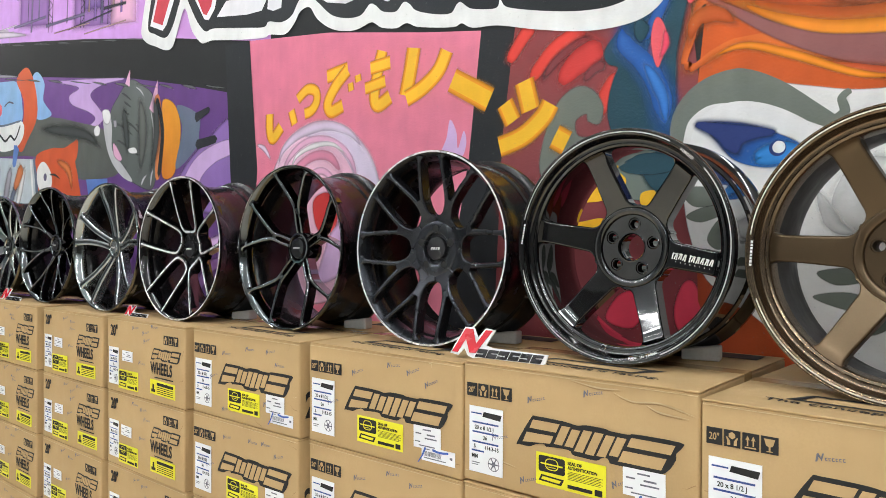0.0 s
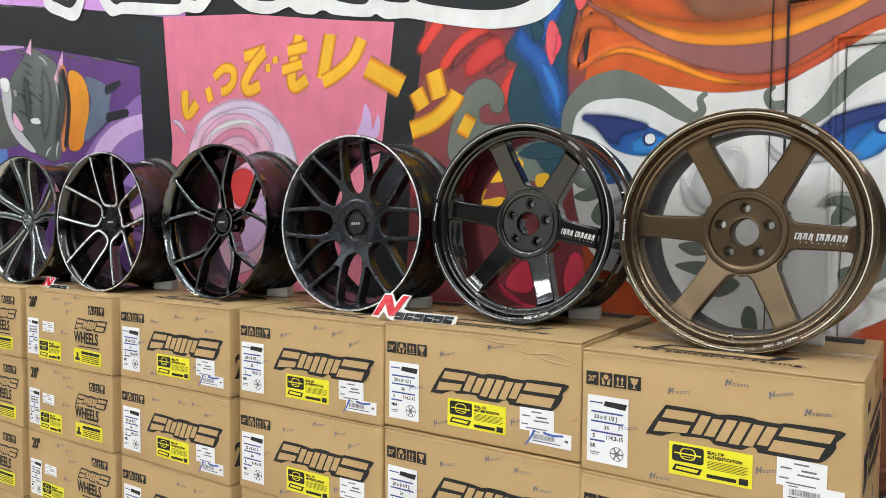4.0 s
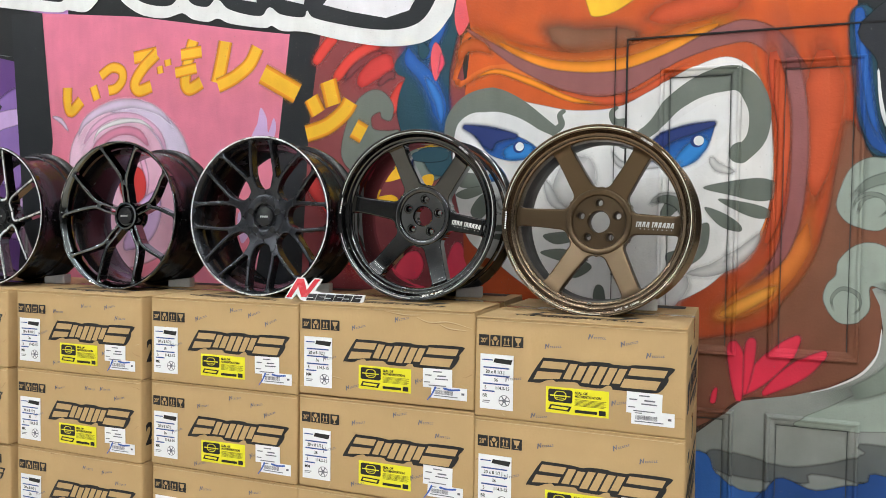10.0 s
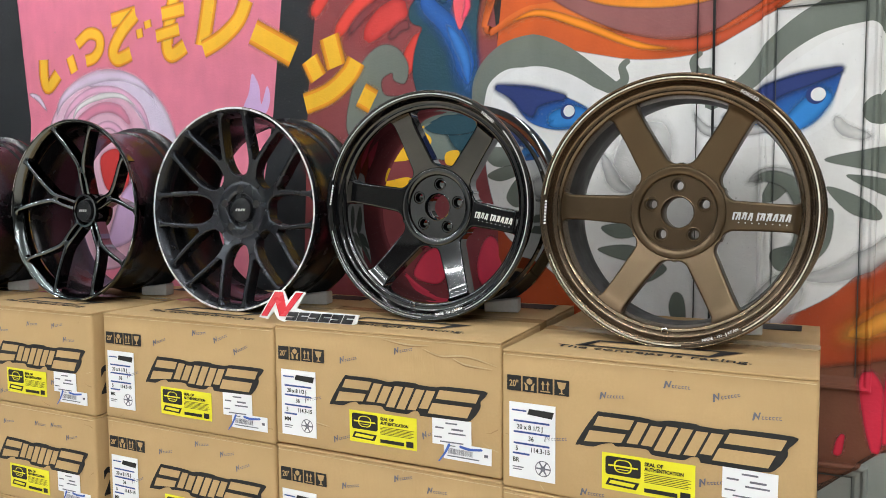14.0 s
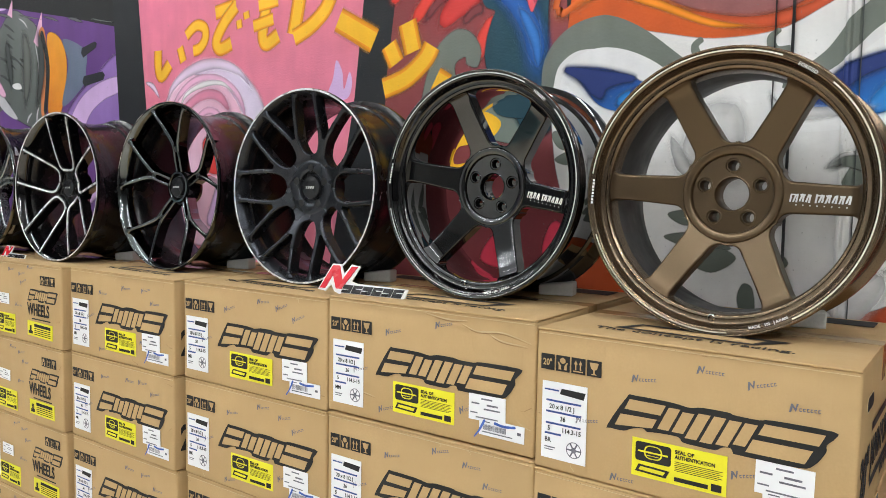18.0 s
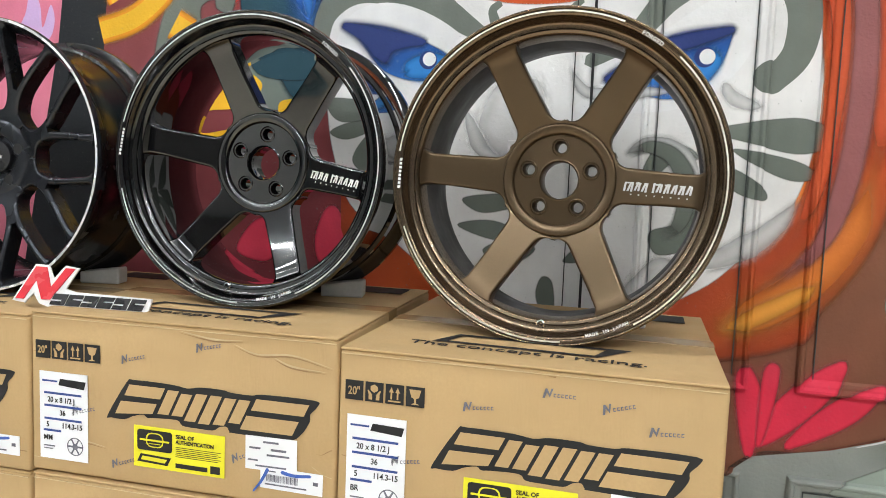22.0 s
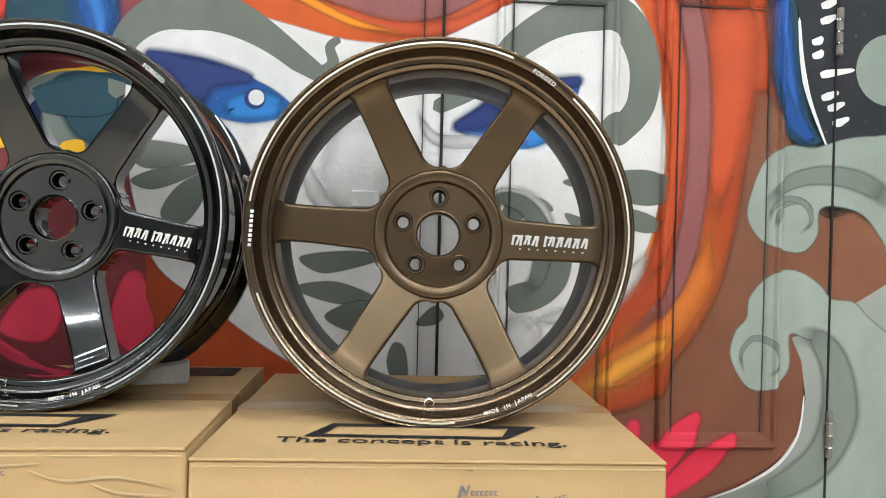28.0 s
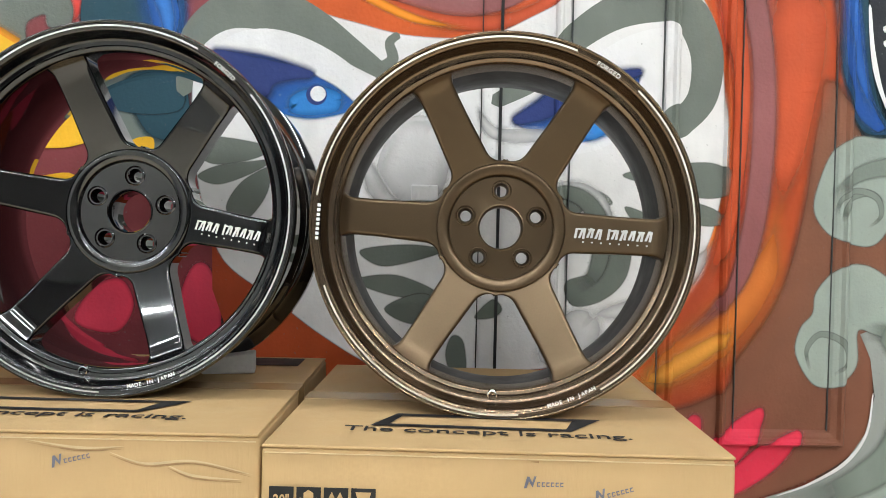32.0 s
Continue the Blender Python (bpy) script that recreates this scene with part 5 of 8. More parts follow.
stroke("swirl_grey", P_GREYG, [(0.42, 1.484), (0.468, 1.508), (0.523, 1.488), (0.554, 1.424), (0.544, 1.343), (0.497, 1.304)], [0.02, 0.042, 0.03])
shape("brown_base", P_BROWN, [(1.014, 1.749), (1.054, 1.724), (1.096, 1.649), (1.166, 1.497), (1.243, 1.5), (1.323, 1.425), (1.381, 1.271), (1.229, 1.267), (1.146, 1.161), (1.139, 1.055), (1.104, 0.976), (1.029, 0.921), (0.927, 0.879), (0.824, 0.85), (0.731, 0.835), (0.547, 0.711), (0.134, 0.706), (0.185, 0.939), (0.751, 1.07), (0.849, 1.178), (0.93, 1.31), (0.972, 1.466), (0.992, 1.62)])
stroke("vermilion_field", P_REDO, [(0.942, 2.167), (0.951, 1.91), (0.956, 1.794), (0.947, 1.665), (0.936, 1.562), (0.922, 1.432)], [0.19, 0.17, 0.15, 0.11, 0.08, 0.05])
stroke("amber_field", P_EMBER, [(0.928, 1.54), (0.905, 1.38), (0.855, 1.282), (0.779, 1.197), (0.689, 1.138), (0.60, 1.08)], [0.05, 0.09, 0.12, 0.13, 0.12, 0.10])
stroke("amber_field", P_YEL2, [(0.845, 1.235), (0.785, 1.19), (0.728, 1.155), (0.63, 1.10)], [0.03, 0.05, 0.06, 0.06])
stroke("orange_edge", P_REDO, [(0.777, 2.162), (0.801, 1.983), (0.823, 1.855), (0.839, 1.727), (0.836, 1.598), (0.822, 1.469), (0.794, 1.365), (0.75, 1.274)], [0.08, 0.07, 0.06, 0.05, 0.045, 0.04, 0.035, 0.03])
stroke("mauve_field", P_MAUVEB, [(0.80, 2.22), (0.845, 2.01), (0.864, 1.908), (0.883, 1.792), (0.888, 1.664), (0.883, 1.535), (0.867, 1.418), (0.836, 1.321), (0.778, 1.249), (0.701, 1.189)], [0.05, 0.05, 0.052, 0.05, 0.054, 0.052, 0.05, 0.04, 0.025, 0.02])
shape("grey_ground", P_GREYF, [(-0.183, 0.075), (-0.177, 0.722), (0.237, 0.687), (0.547, 0.67), (0.731, 0.835), (0.889, 0.868), (1.003, 0.906), (1.079, 0.952), (1.121, 1.015), (1.139, 1.095), (1.127, 1.174), (1.104, 1.225), (1.154, 1.245), (1.342, 1.361), (1.271, 3.219), (3.722, 3.254), (4.09, 0.164)], smooth=False)
shape("dark_blue", P_TEAL, [(1.017, 2.085), (1.09, 2.086), (1.107, 1.829), (1.133, 1.702), (1.16, 1.648), (1.096, 1.646), (1.057, 1.724), (1.037, 1.827)])
shape("blue_stripe", P_BLUE2, [(1.03, 2.085), (1.062, 2.085), (1.085, 1.88), (1.106, 1.739), (1.141, 1.653), (1.088, 1.674), (1.056, 1.763), (1.045, 1.904)])
stroke("blue_sheen", P_BLUE, [(1.047, 2.085), (1.062, 1.931), (1.083, 1.79), (1.118, 1.675)], [0.03, 0.04, 0.02])
shape("ink_field", P_INK, [(1.086, 2.099), (1.729, 2.42), (1.726, 1.617), (1.324, 1.659), (1.238, 1.653), (1.169, 1.643), (1.138, 1.712), (1.112, 1.829), (1.098, 1.932)])
stroke("white_edge", P_WHITE, [(1.102, 1.906), (1.111, 1.816), (1.129, 1.74), (1.169, 1.643)], [0.006, 0.012, 0.004])
stroke("white_tooth", P_WHITE, [(1.165, 1.974), (1.18, 1.978), (1.224, 1.989)], [0.012, 0.018, 0.008])
stroke("white_tooth", P_WHITE, [(1.151, 1.941), (1.165, 1.945), (1.186, 1.954)], [0.012, 0.018, 0.008])
stroke("white_tooth", P_WHITE, [(1.15, 1.907), (1.165, 1.912), (1.184, 1.921)], [0.012, 0.018, 0.008])
stroke("white_tooth", P_WHITE, [(1.132, 1.862), (1.147, 1.866), (1.153, 1.875)], [0.012, 0.018, 0.008])
stroke("white_tooth", P_WHITE, [(1.134, 1.832), (1.149, 1.837), (1.155, 1.846)], [0.012, 0.018, 0.008])
stroke("white_tooth", P_WHITE, [(1.153, 1.792), (1.168, 1.796), (1.224, 1.806)], [0.012, 0.018, 0.008])
stroke("white_tooth", P_WHITE, [(1.157, 1.743), (1.172, 1.748), (1.193, 1.757)], [0.012, 0.018, 0.008])
stroke("white_tooth", P_WHITE, [(1.171, 1.721), (1.186, 1.725), (1.207, 1.734)], [0.012, 0.018, 0.008])
stroke("white_tooth", P_WHITE, [(1.183, 1.688), (1.198, 1.692), (1.218, 1.702)], [0.012, 0.018, 0.008])
disc("sage_ball", P_SAGE, 1.31, 1.809, 0.078)
shape("sage_cloud", P_SAGE, [(0.998, 1.481), (1.005, 1.536), (1.034, 1.606), (1.083, 1.638), (1.138, 1.635), (1.169, 1.643), (1.212, 1.657), (1.276, 1.665), (1.339, 1.654), (1.584, 1.515), (1.544, 1.262), (1.337, 1.387), (1.303, 1.438), (1.256, 1.494), (1.192, 1.511), (1.158, 1.5), (1.155, 1.448), (1.125, 1.412), (1.079, 1.413), (1.028, 1.435)])
stroke("sage_shade", P_GREYG2, [(1.033, 1.503), (1.084, 1.556), (1.163, 1.577), (1.253, 1.564), (1.344, 1.513)], [0.02, 0.04, 0.05])
stroke("sage_shade", P_GREYG2, [(1.054, 1.456), (1.07, 1.505), (1.113, 1.521), (1.146, 1.497)], [0.008, 0.014, 0.012])
shape("sage_cloud", P_SAGE, [(0.968, 1.181), (0.976, 1.235), (1.001, 1.267), (1.008, 1.313), (1.054, 1.363), (1.111, 1.37), (1.163, 1.341), (1.191, 1.311), (1.242, 1.304), (1.283, 1.266), (1.359, 1.219), (1.549, 1.16), (1.563, 0.757), (1.352, 0.828), (1.226, 0.786), (1.02, 0.766), (0.89, 0.775), (1.018, 0.856), (1.143, 0.938), (1.21, 1.031), (1.214, 1.123), (1.182, 1.201), (1.13, 1.226), (1.098, 1.23), (1.098, 1.159), (1.059, 1.116), (1.007, 1.118)])
stroke("sage_shade", P_GREYG2, [(1.102, 1.227), (1.16, 1.224), (1.204, 1.162), (1.215, 1.057), (1.175, 0.965), (1.081, 0.9), (0.927, 0.851)], [0.03, 0.085, 0.05])
stroke("sage_shade", P_GREYG2, [(1.001, 1.143), (0.991, 1.189), (1.018, 1.223), (1.06, 1.21), (1.071, 1.169), (1.046, 1.138)], [0.006, 0.014, 0.006])
stroke("sage_shade", P_GREYG2, [(1.044, 1.468), (1.051, 1.504), (1.086, 1.525), (1.129, 1.511), (1.139, 1.474), (1.111, 1.447)], [0.006, 0.014, 0.006])
stroke("white_edge", P_WHITE, [(1.134, 1.095), (1.123, 1.015), (1.079, 0.952), (1.003, 0.906), (0.94, 0.882)], [0.003, 0.008, 0.002])
shape("red_petal", P_PINKR, [(0.902, 1.065), (0.894, 1.01), (0.845, 0.939), (0.773, 0.874), (0.731, 0.858), (0.733, 0.902), (0.783, 0.979), (0.847, 1.039)])
shape("red_petal", P_PINKR, [(0.981, 1.019), (0.953, 0.959), (0.89, 0.905), (0.797, 0.86), (0.825, 0.916), (0.901, 0.988)])
shape("red_petal", P_PINKR, [(0.683, 1.009), (0.713, 1.035), (0.744, 0.96), (0.732, 0.843), (0.707, 0.859)])
shape("red_petal", P_PINKR, [(0.74, 1.027), (0.773, 1.039), (0.765, 0.942), (0.74, 0.863)])
shape("red_petal", P_PINKR, [(0.64, 0.854), (0.654, 0.87), (0.651, 0.826), (0.636, 0.821)])
shape("slate_wave", P_GREYD, [(0.638, 0.659), (0.75, 0.654), (0.875, 0.632), (0.995, 0.657), (1.094, 0.697), (1.202, 0.73), (2.468, 0.625), (2.486, 0.374), (1.096, 0.606), (0.929, 0.582), (0.752, 0.577), (0.639, 0.601)])
shape("blue_wave", P_BLUE, [(0.562, 0.65), (0.659, 0.583), (0.735, 0.536), (0.844, 0.513), (0.862, 0.293), (0.238, 0.182), (0.03, 0.482)])
shape("blue_wave", P_BLUE2, [(0.824, 0.568), (0.964, 0.565), (1.096, 0.606), (1.257, 0.612), (2.396, 0.221), (0.76, 0.19)])
shape("sign_white", P_WHITE, [(-3.385, 2.604), (-3.325, 2.542), (-3.23, 2.506), (-3.125, 2.468), (-3.056, 2.474), (-3.009, 2.54), (-2.952, 2.639), (-2.919, 2.634), (-2.868, 2.526), (-2.785, 2.449), (-2.724, 2.441), (-2.673, 2.441), (-2.487, 2.41), (-2.267, 2.38), (-2.215, 2.386), (-2.105, 2.368), (-2.04, 2.405), (-2.001, 2.446), (-1.939, 2.452), (-1.884, 2.389), (-1.797, 2.334), (-1.707, 2.308), (-1.637, 2.303), (-1.57, 2.315), (-1.543, 2.309), (-1.503, 2.284), (-1.426, 2.267), (-1.382, 2.276), (-1.356, 2.271), (-1.313, 2.251), (-1.194, 2.226), (-1.131, 2.218), (-1.103, 2.224), (-1.053, 2.199), (-0.946, 2.187), (-0.793, 2.145), (-0.629, 2.109), (-0.494, 2.1), (-0.397, 2.12), (-0.33, 2.185), (-0.297, 2.274), (-0.216, 2.754), (-0.447, 3.006), (-1.82, 3.207), (-3.22, 3.365), (-3.305, 2.903), (-3.357, 2.727)])
shape("sign_black", P_BLACKP, [(-3.311, 2.622), (-3.239, 2.574), (-3.124, 2.535), (-3.053, 2.583), (-2.995, 2.675), (-2.951, 2.738), (-2.908, 2.688), (-2.825, 2.569), (-2.743, 2.498), (-2.662, 2.497), (-2.394, 2.45), (-2.259, 2.428), (-2.225, 2.446), (-2.131, 2.426), (-2.058, 2.442), (-2.01, 2.495), (-1.949, 2.508), (-1.887, 2.464), (-1.799, 2.393), (-1.708, 2.361), (-1.622, 2.355), (-1.572, 2.388), (-1.538, 2.378), (-1.498, 2.346), (-1.427, 2.331), (-1.39, 2.357), (-1.359, 2.348), (-1.321, 2.313), (-1.231, 2.282), (-1.155, 2.27), (-1.127, 2.296), (-1.105, 2.298), (-1.06, 2.267), (-0.957, 2.247), (-0.937, 2.272), (-0.905, 2.24), (-0.77, 2.201), (-0.629, 2.172), (-0.512, 2.167), (-0.43, 2.195), (-0.375, 2.275), (-0.35, 2.365), (-0.354, 2.703), (-0.645, 2.904), (-1.827, 3.105), (-3.129, 3.262), (-3.206, 3.029), (-3.271, 2.787)])
shape("sign_red_edge", P_WHITES, [(-3.287, 2.626), (-3.157, 2.577), (-3.116, 2.6), (-2.96, 2.837), (-2.752, 2.559), (-2.712, 2.548), (-2.66, 2.592), (-2.531, 2.951), (-3.09, 3.076)], smooth=False)
shape("sign_red", P_REDS, [(-3.256, 2.644), (-3.157, 2.606), (-3.026, 2.815), (-2.992, 2.9), (-2.948, 2.89), (-2.762, 2.588), (-2.731, 2.576), (-2.691, 2.611), (-2.569, 2.959), (-3.067, 3.072)], smooth=False)
shape("sign_white_bar", P_WHITES, [(-2.642, 2.548), (-2.395, 2.511), (-2.277, 2.506), (-2.243, 2.544), (-2.235, 2.666), (-2.192, 2.875), (-2.503, 2.944), (-2.542, 2.685), (-2.331, 2.634), (-2.34, 2.585), (-2.562, 2.61)], smooth=False)
shape("sign_white_bar", P_WHITES, [(-2.234, 2.505), (-2.191, 2.487), (-2.132, 2.49), (-2.094, 2.852), (-2.192, 2.875)], smooth=False)
shape("sign_white_bar", P_WHITES, [(-1.872, 2.478), (-1.826, 2.449), (-1.71, 2.42), (-1.62, 2.428), (-1.581, 2.476), (-1.531, 2.727), (-1.638, 2.75), (-1.664, 2.573), (-1.698, 2.529), (-1.755, 2.539), (-1.765, 2.779), (-1.852, 2.798)], smooth=False)
shape("sign_white_bar", P_WHITES, [(-1.512, 2.396), (-1.473, 2.379), (-1.428, 2.383), (-1.385, 2.695), (-1.46, 2.711)], smooth=False)
shape("sign_white_bar", P_WHITES, [(-1.286, 2.352), (-1.179, 2.327), (-1.2, 2.654), (-1.305, 2.677)], smooth=False)
shape("sign_white_bar", P_WHITES, [(-1.051, 2.327), (-0.953, 2.298), (-0.9, 2.588), (-0.992, 2.609)], smooth=False)
shape("sign_white_bar", P_WHITES, [(-0.865, 2.289), (-0.742, 2.251), (-0.586, 2.213), (-0.488, 2.234), (-0.446, 2.3), (-0.448, 2.489), (-0.555, 2.513), (-0.556, 2.34), (-0.59, 2.329), (-0.785, 2.367)], smooth=False)

# ---- the door in the painted wall ----
DOOR_L, DOOR_R, DOOR_T = 0.337, 1.186, 2.06
FACE = WALL_Y - 0.0002 * max(c for _, c, _, _ in PAINTED)
door = thing("door_1", "panelled door painted over by the wall's mural, closed", "door", kind="structure")


def groove(name, x0, x1, z0, z1, parent):
    return part(name, box_bm(x0, x1, FACE - 0.002, FACE + 0.03, z0, z1), M_DARK, parent)


groove("door_gap", DOOR_L - 0.003, DOOR_L + 0.003, 0.0, DOOR_T, door)
groove("door_gap", DOOR_R - 0.002, DOOR_R + 0.002, 0.0, DOOR_T, door)
groove("door_gap", DOOR_L, DOOR_R, DOOR_T - 0.002, DOOR_T + 0.003, door)
groove("frame_crack", DOOR_L - 0.041, DOOR_L - 0.039, 0.9, DOOR_T + 0.05, door)


def moulding(x0, z0, x1, z1, s):
    """One straight wooden moulding under the paint, mitred at its ends."""
    bm = bmesh.new()
    ends = []
    for x, z, k in ((x0, z0, -1), (x1, z1, 1)):
        if x0 == x1:
            ends.append([bm.verts.new((x + s * d, WALL_Y - 0.0001 - h, z + k * d)) for d, h in MOULD])
        else:
            ends.append([bm.verts.new((x + k * d, WALL_Y - 0.0001 - h, z + s * d)) for d, h in MOULD])
    for k in range(len(MOULD) - 1):
        bm.faces.new((ends[0][k], ends[0][k + 1], ends[1][k + 1], ends[1][k]))
    bmesh.ops.recalc_face_normals(bm, faces=bm.faces)
    part("panel_moulding", bm, P_BROWN, door)


for x0, x1, z0, z1 in PANELS:
    moulding(x0, z0, x0, z1, -1)
    moulding(x1, z0, x1, z1, 1)
    moulding(x0, z0, x1, z0, -1)
    moulding(x0, z1, x1, z1, 1)
    # thin dark strips draw the shade line inside each moulding
    for c in (x0 + 0.018, x1 - 0.018):
        part("panel_crease_shade", box_bm(c - 0.0009, c + 0.0009, FACE - 0.0012, FACE + 0.01, z0 + 0.017, z1 - 0.017), P_CHARD, door)
    part("panel_crease_shade", box_bm(x0 + 0.017, x1 - 0.017, FACE - 0.0012, FACE + 0.01, z1 - 0.019, z1 - 0.0172), P_CHARD, door)


def hinge(z):
    h = part("hinge", cyl_bm(0.007, 0.10, pose(DOOR_R + 0.002, FACE - 0.008, z), 12), M_STEEL, door, "small steel butt hinge")
    for k in (-1, 0, 1):
        part("hinge_ring", cyl_bm(0.0078, 0.004, pose(DOOR_R + 0.002, FACE - 0.008, z + 0.026 * k), 12), M_CHROME, h)


for _z in (0.30, 1.018, 1.885):
    hinge(_z)
part("door_latch", box_bm(0.155, 0.211, FACE - 0.012, FACE + 0.01, 1.482, 1.516, 0.003), P_MASK, door, "small painted-over latch plate")

# ---- floor ----
floor = tagged(new("floor", mesh_from("floor", box_bm(-6.6, 9, -9, 0.64, -0.12, -0.004), M_GROUT)), "cream marble-look floor tiles with grey joints", "floor", kind="structure")
yard = tagged(new("floor_workshop", mesh_from("floor_workshop", box_bm(-24, -6.6, -9, 9, -0.12, -0.004), M_TEALF)), "worn teal painted concrete workshop floor", "floor", kind="structure")

# ---- cardboard boxes ----
BW, BD, BH = 0.578, 0.56, 0.288


def decal(name, outline, material, parent, layer=1, holes=(), at=None, label=""):
    """A thin printed or stuck sheet on a box's front."""
    return part(name, flat_bm(outline, -0.0007 * layer, holes, 0.0006 * 0.8), material, parent, label, at=at)


def u(x):
    return x * BW


def v(z):
    return (1 - z) * BH


def skew(pts, x, z, lean, sx=1.0, sz=1.0):
    return [(x + (a * sx) + lean * b * sz, z + b * sz) for a, b in pts]


def emblem(parent, x0, x1, z0, z1):
    """The maker's mark as plain slanted tan bars inside a close black outline."""
    w, h = x1 - x0, z1 - z0
    lean = 0.085

    def at(pts):
        return [(x0 + w * (a * 0.915 + lean * b), z0 + h * b) for a, b in pts]

    band = [(-0.010, 0.06), (0.015, 0.0), (0.09, 0.0), (0.125, 0.10), (0.175, 0.17), (0.205, 0.10), (0.24, 0.12), (0.36, 0.14), (0.40, 0.02), (0.47, 0.0), (0.56, 0.0), (0.585, 0.10), (0.62, 0.13), (0.645, 0.02), (0.67, 0.0), (0.93, 0.0), (0.985, 0.12),
            (1.0, 0.48), (0.985, 0.66), (1.0, 0.86), (0.975, 1.0), (0.72, 1.0), (0.67, 0.95), (0.56, 0.96), (0.52, 1.0), (0.40, 1.0), (0.34, 0.94), (0.25, 0.99), (0.05, 1.0), (0.015, 0.92)]
    mark = part("brand_mark", flat_bm([(p.x, p.y) for p in spline(at(band), 3)], -0.0008, (), 0.0005), M_INKP, parent, "black outlined row of slanted tan bars")
    bars = [[(0.035, 0.60), (0.228, 0.60), (0.228, 0.88), (0.035, 0.88)], [(0.028, 0.12), (0.222, 0.22), (0.222, 0.47), (0.028, 0.45)]]
    bars += [[(a - 0.003, c), (a + 0.055, c), (a + 0.055, d), (a - 0.003, d)] for a, c, d in ((0.250, 0.24, 0.85), (0.325, 0.24, 0.80), (0.400, 0.15, 0.84), (0.475, 0.13, 0.84), (0.550, 0.15, 0.82), (0.622, 0.24, 0.82))]
    bars += [[(0.700, 0.60), (0.960, 0.60), (0.960, 0.88), (0.700, 0.88)], [(0.690, 0.12), (0.950, 0.12), (0.950, 0.46), (0.690, 0.46)]]
    for q in bars:
        part("brand_bar", flat_bm(at(q), -0.0016, (), 0.0005), M_CARD, mark)
    return mark


def icon(parent, x, z, s, kind):
    """A black handling pictogram plate with its pale sign."""
    plate = part("handling_icon", flat_bm(rect_pts(x, x + s, z, z + s * 1.05), -0.0008, (), 0.0005), M_INKP, parent)
    c, b = x + s / 2, z + s * 0.1
    if kind == "size":
        part("size_print", text_mesh('20"', s * 0.62, M_CARD, 0.015, align="CENTER", squeeze=0.8), None, plate, at=pose(c, -0.0018, z + s * 0.3))
        return
    if kind == "glass":
        pts = [(c - 0.32 * s, z + 0.9 * s), (c + 0.32 * s, z + 0.9 * s), (c + 0.2 * s, z + 0.5 * s), (c + 0.05 * s, z + 0.42 * s), (c + 0.05 * s, z + 0.2 * s), (c + 0.22 * s, z + 0.12 * s),
               (c - 0.22 * s, z + 0.12 * s), (c - 0.05 * s, z + 0.2 * s), (c - 0.05 * s, z + 0.42 * s), (c - 0.2 * s, z + 0.5 * s)]
        part("icon_sign", flat_bm(pts, -0.0016, (), 0.0005), M_CARD, plate)
    elif kind == "up":
        bm = flat_bm(rect_pts(c - 0.34 * s, c + 0.34 * s, z + 0.12 * s, z + 0.2 * s), -0.0016)
        for d in (-0.17 * s, 0.17 * s):
            flat_bm([(c + d - 0.045 * s, z + 0.26 * s), (c + d + 0.045 * s, z + 0.26 * s), (c + d + 0.045 * s, z + 0.62 * s), (c + d + 0.13 * s, z + 0.62 * s), (c + d, z + 0.9 * s), (c + d - 0.13 * s, z + 0.62 * s), (c + d - 0.045 * s, z + 0.62 * s)], -0.0016, bm=bm)
        part("icon_sign", bm, M_CARD, plate)
    else:
        bm = flat_bm([(c, z + 0.95 * s), (c + 0.2 * s, z + 0.82 * s), (c + 0.2 * s, z + 0.62 * s), (c, z + 0.5 * s), (c - 0.2 * s, z + 0.62 * s), (c - 0.2 * s, z + 0.82 * s)], -0.0016)
        for d in (-1, 1):
            flat_bm([(c + d * 0.1 * s, z + 0.12 * s), (c + d * 0.3 * s, z + 0.12 * s), (c + d * 0.3 * s, z + 0.4 * s), (c + d * 0.38 * s, z + 0.62 * s), (c + d * 0.3 * s, z + 0.62 * s), (c + d * 0.12 * s, z + 0.4 * s)], -0.0016, bm=bm)
        part("icon_sign", bm, M_CARD, plate)


def rounded(x0, x1, z0, z1, r):
    return [(cx + r * math.cos(radians(a + d)), cz + r * math.sin(radians(a + d))) for cx, cz, a in ((x1 - r, z1 - r, 0), (x0 + r, z1 - r, 90), (x0 + r, z0 + r, 180), (x1 - r, z0 + r, 270)) for d in (0, 30, 60, 90)]


def bars_bm(rects, y):
    bm = bmesh.new()
    for r in rects:
        flat_bm(rect_pts(*r), y, bm=bm)
    return bm


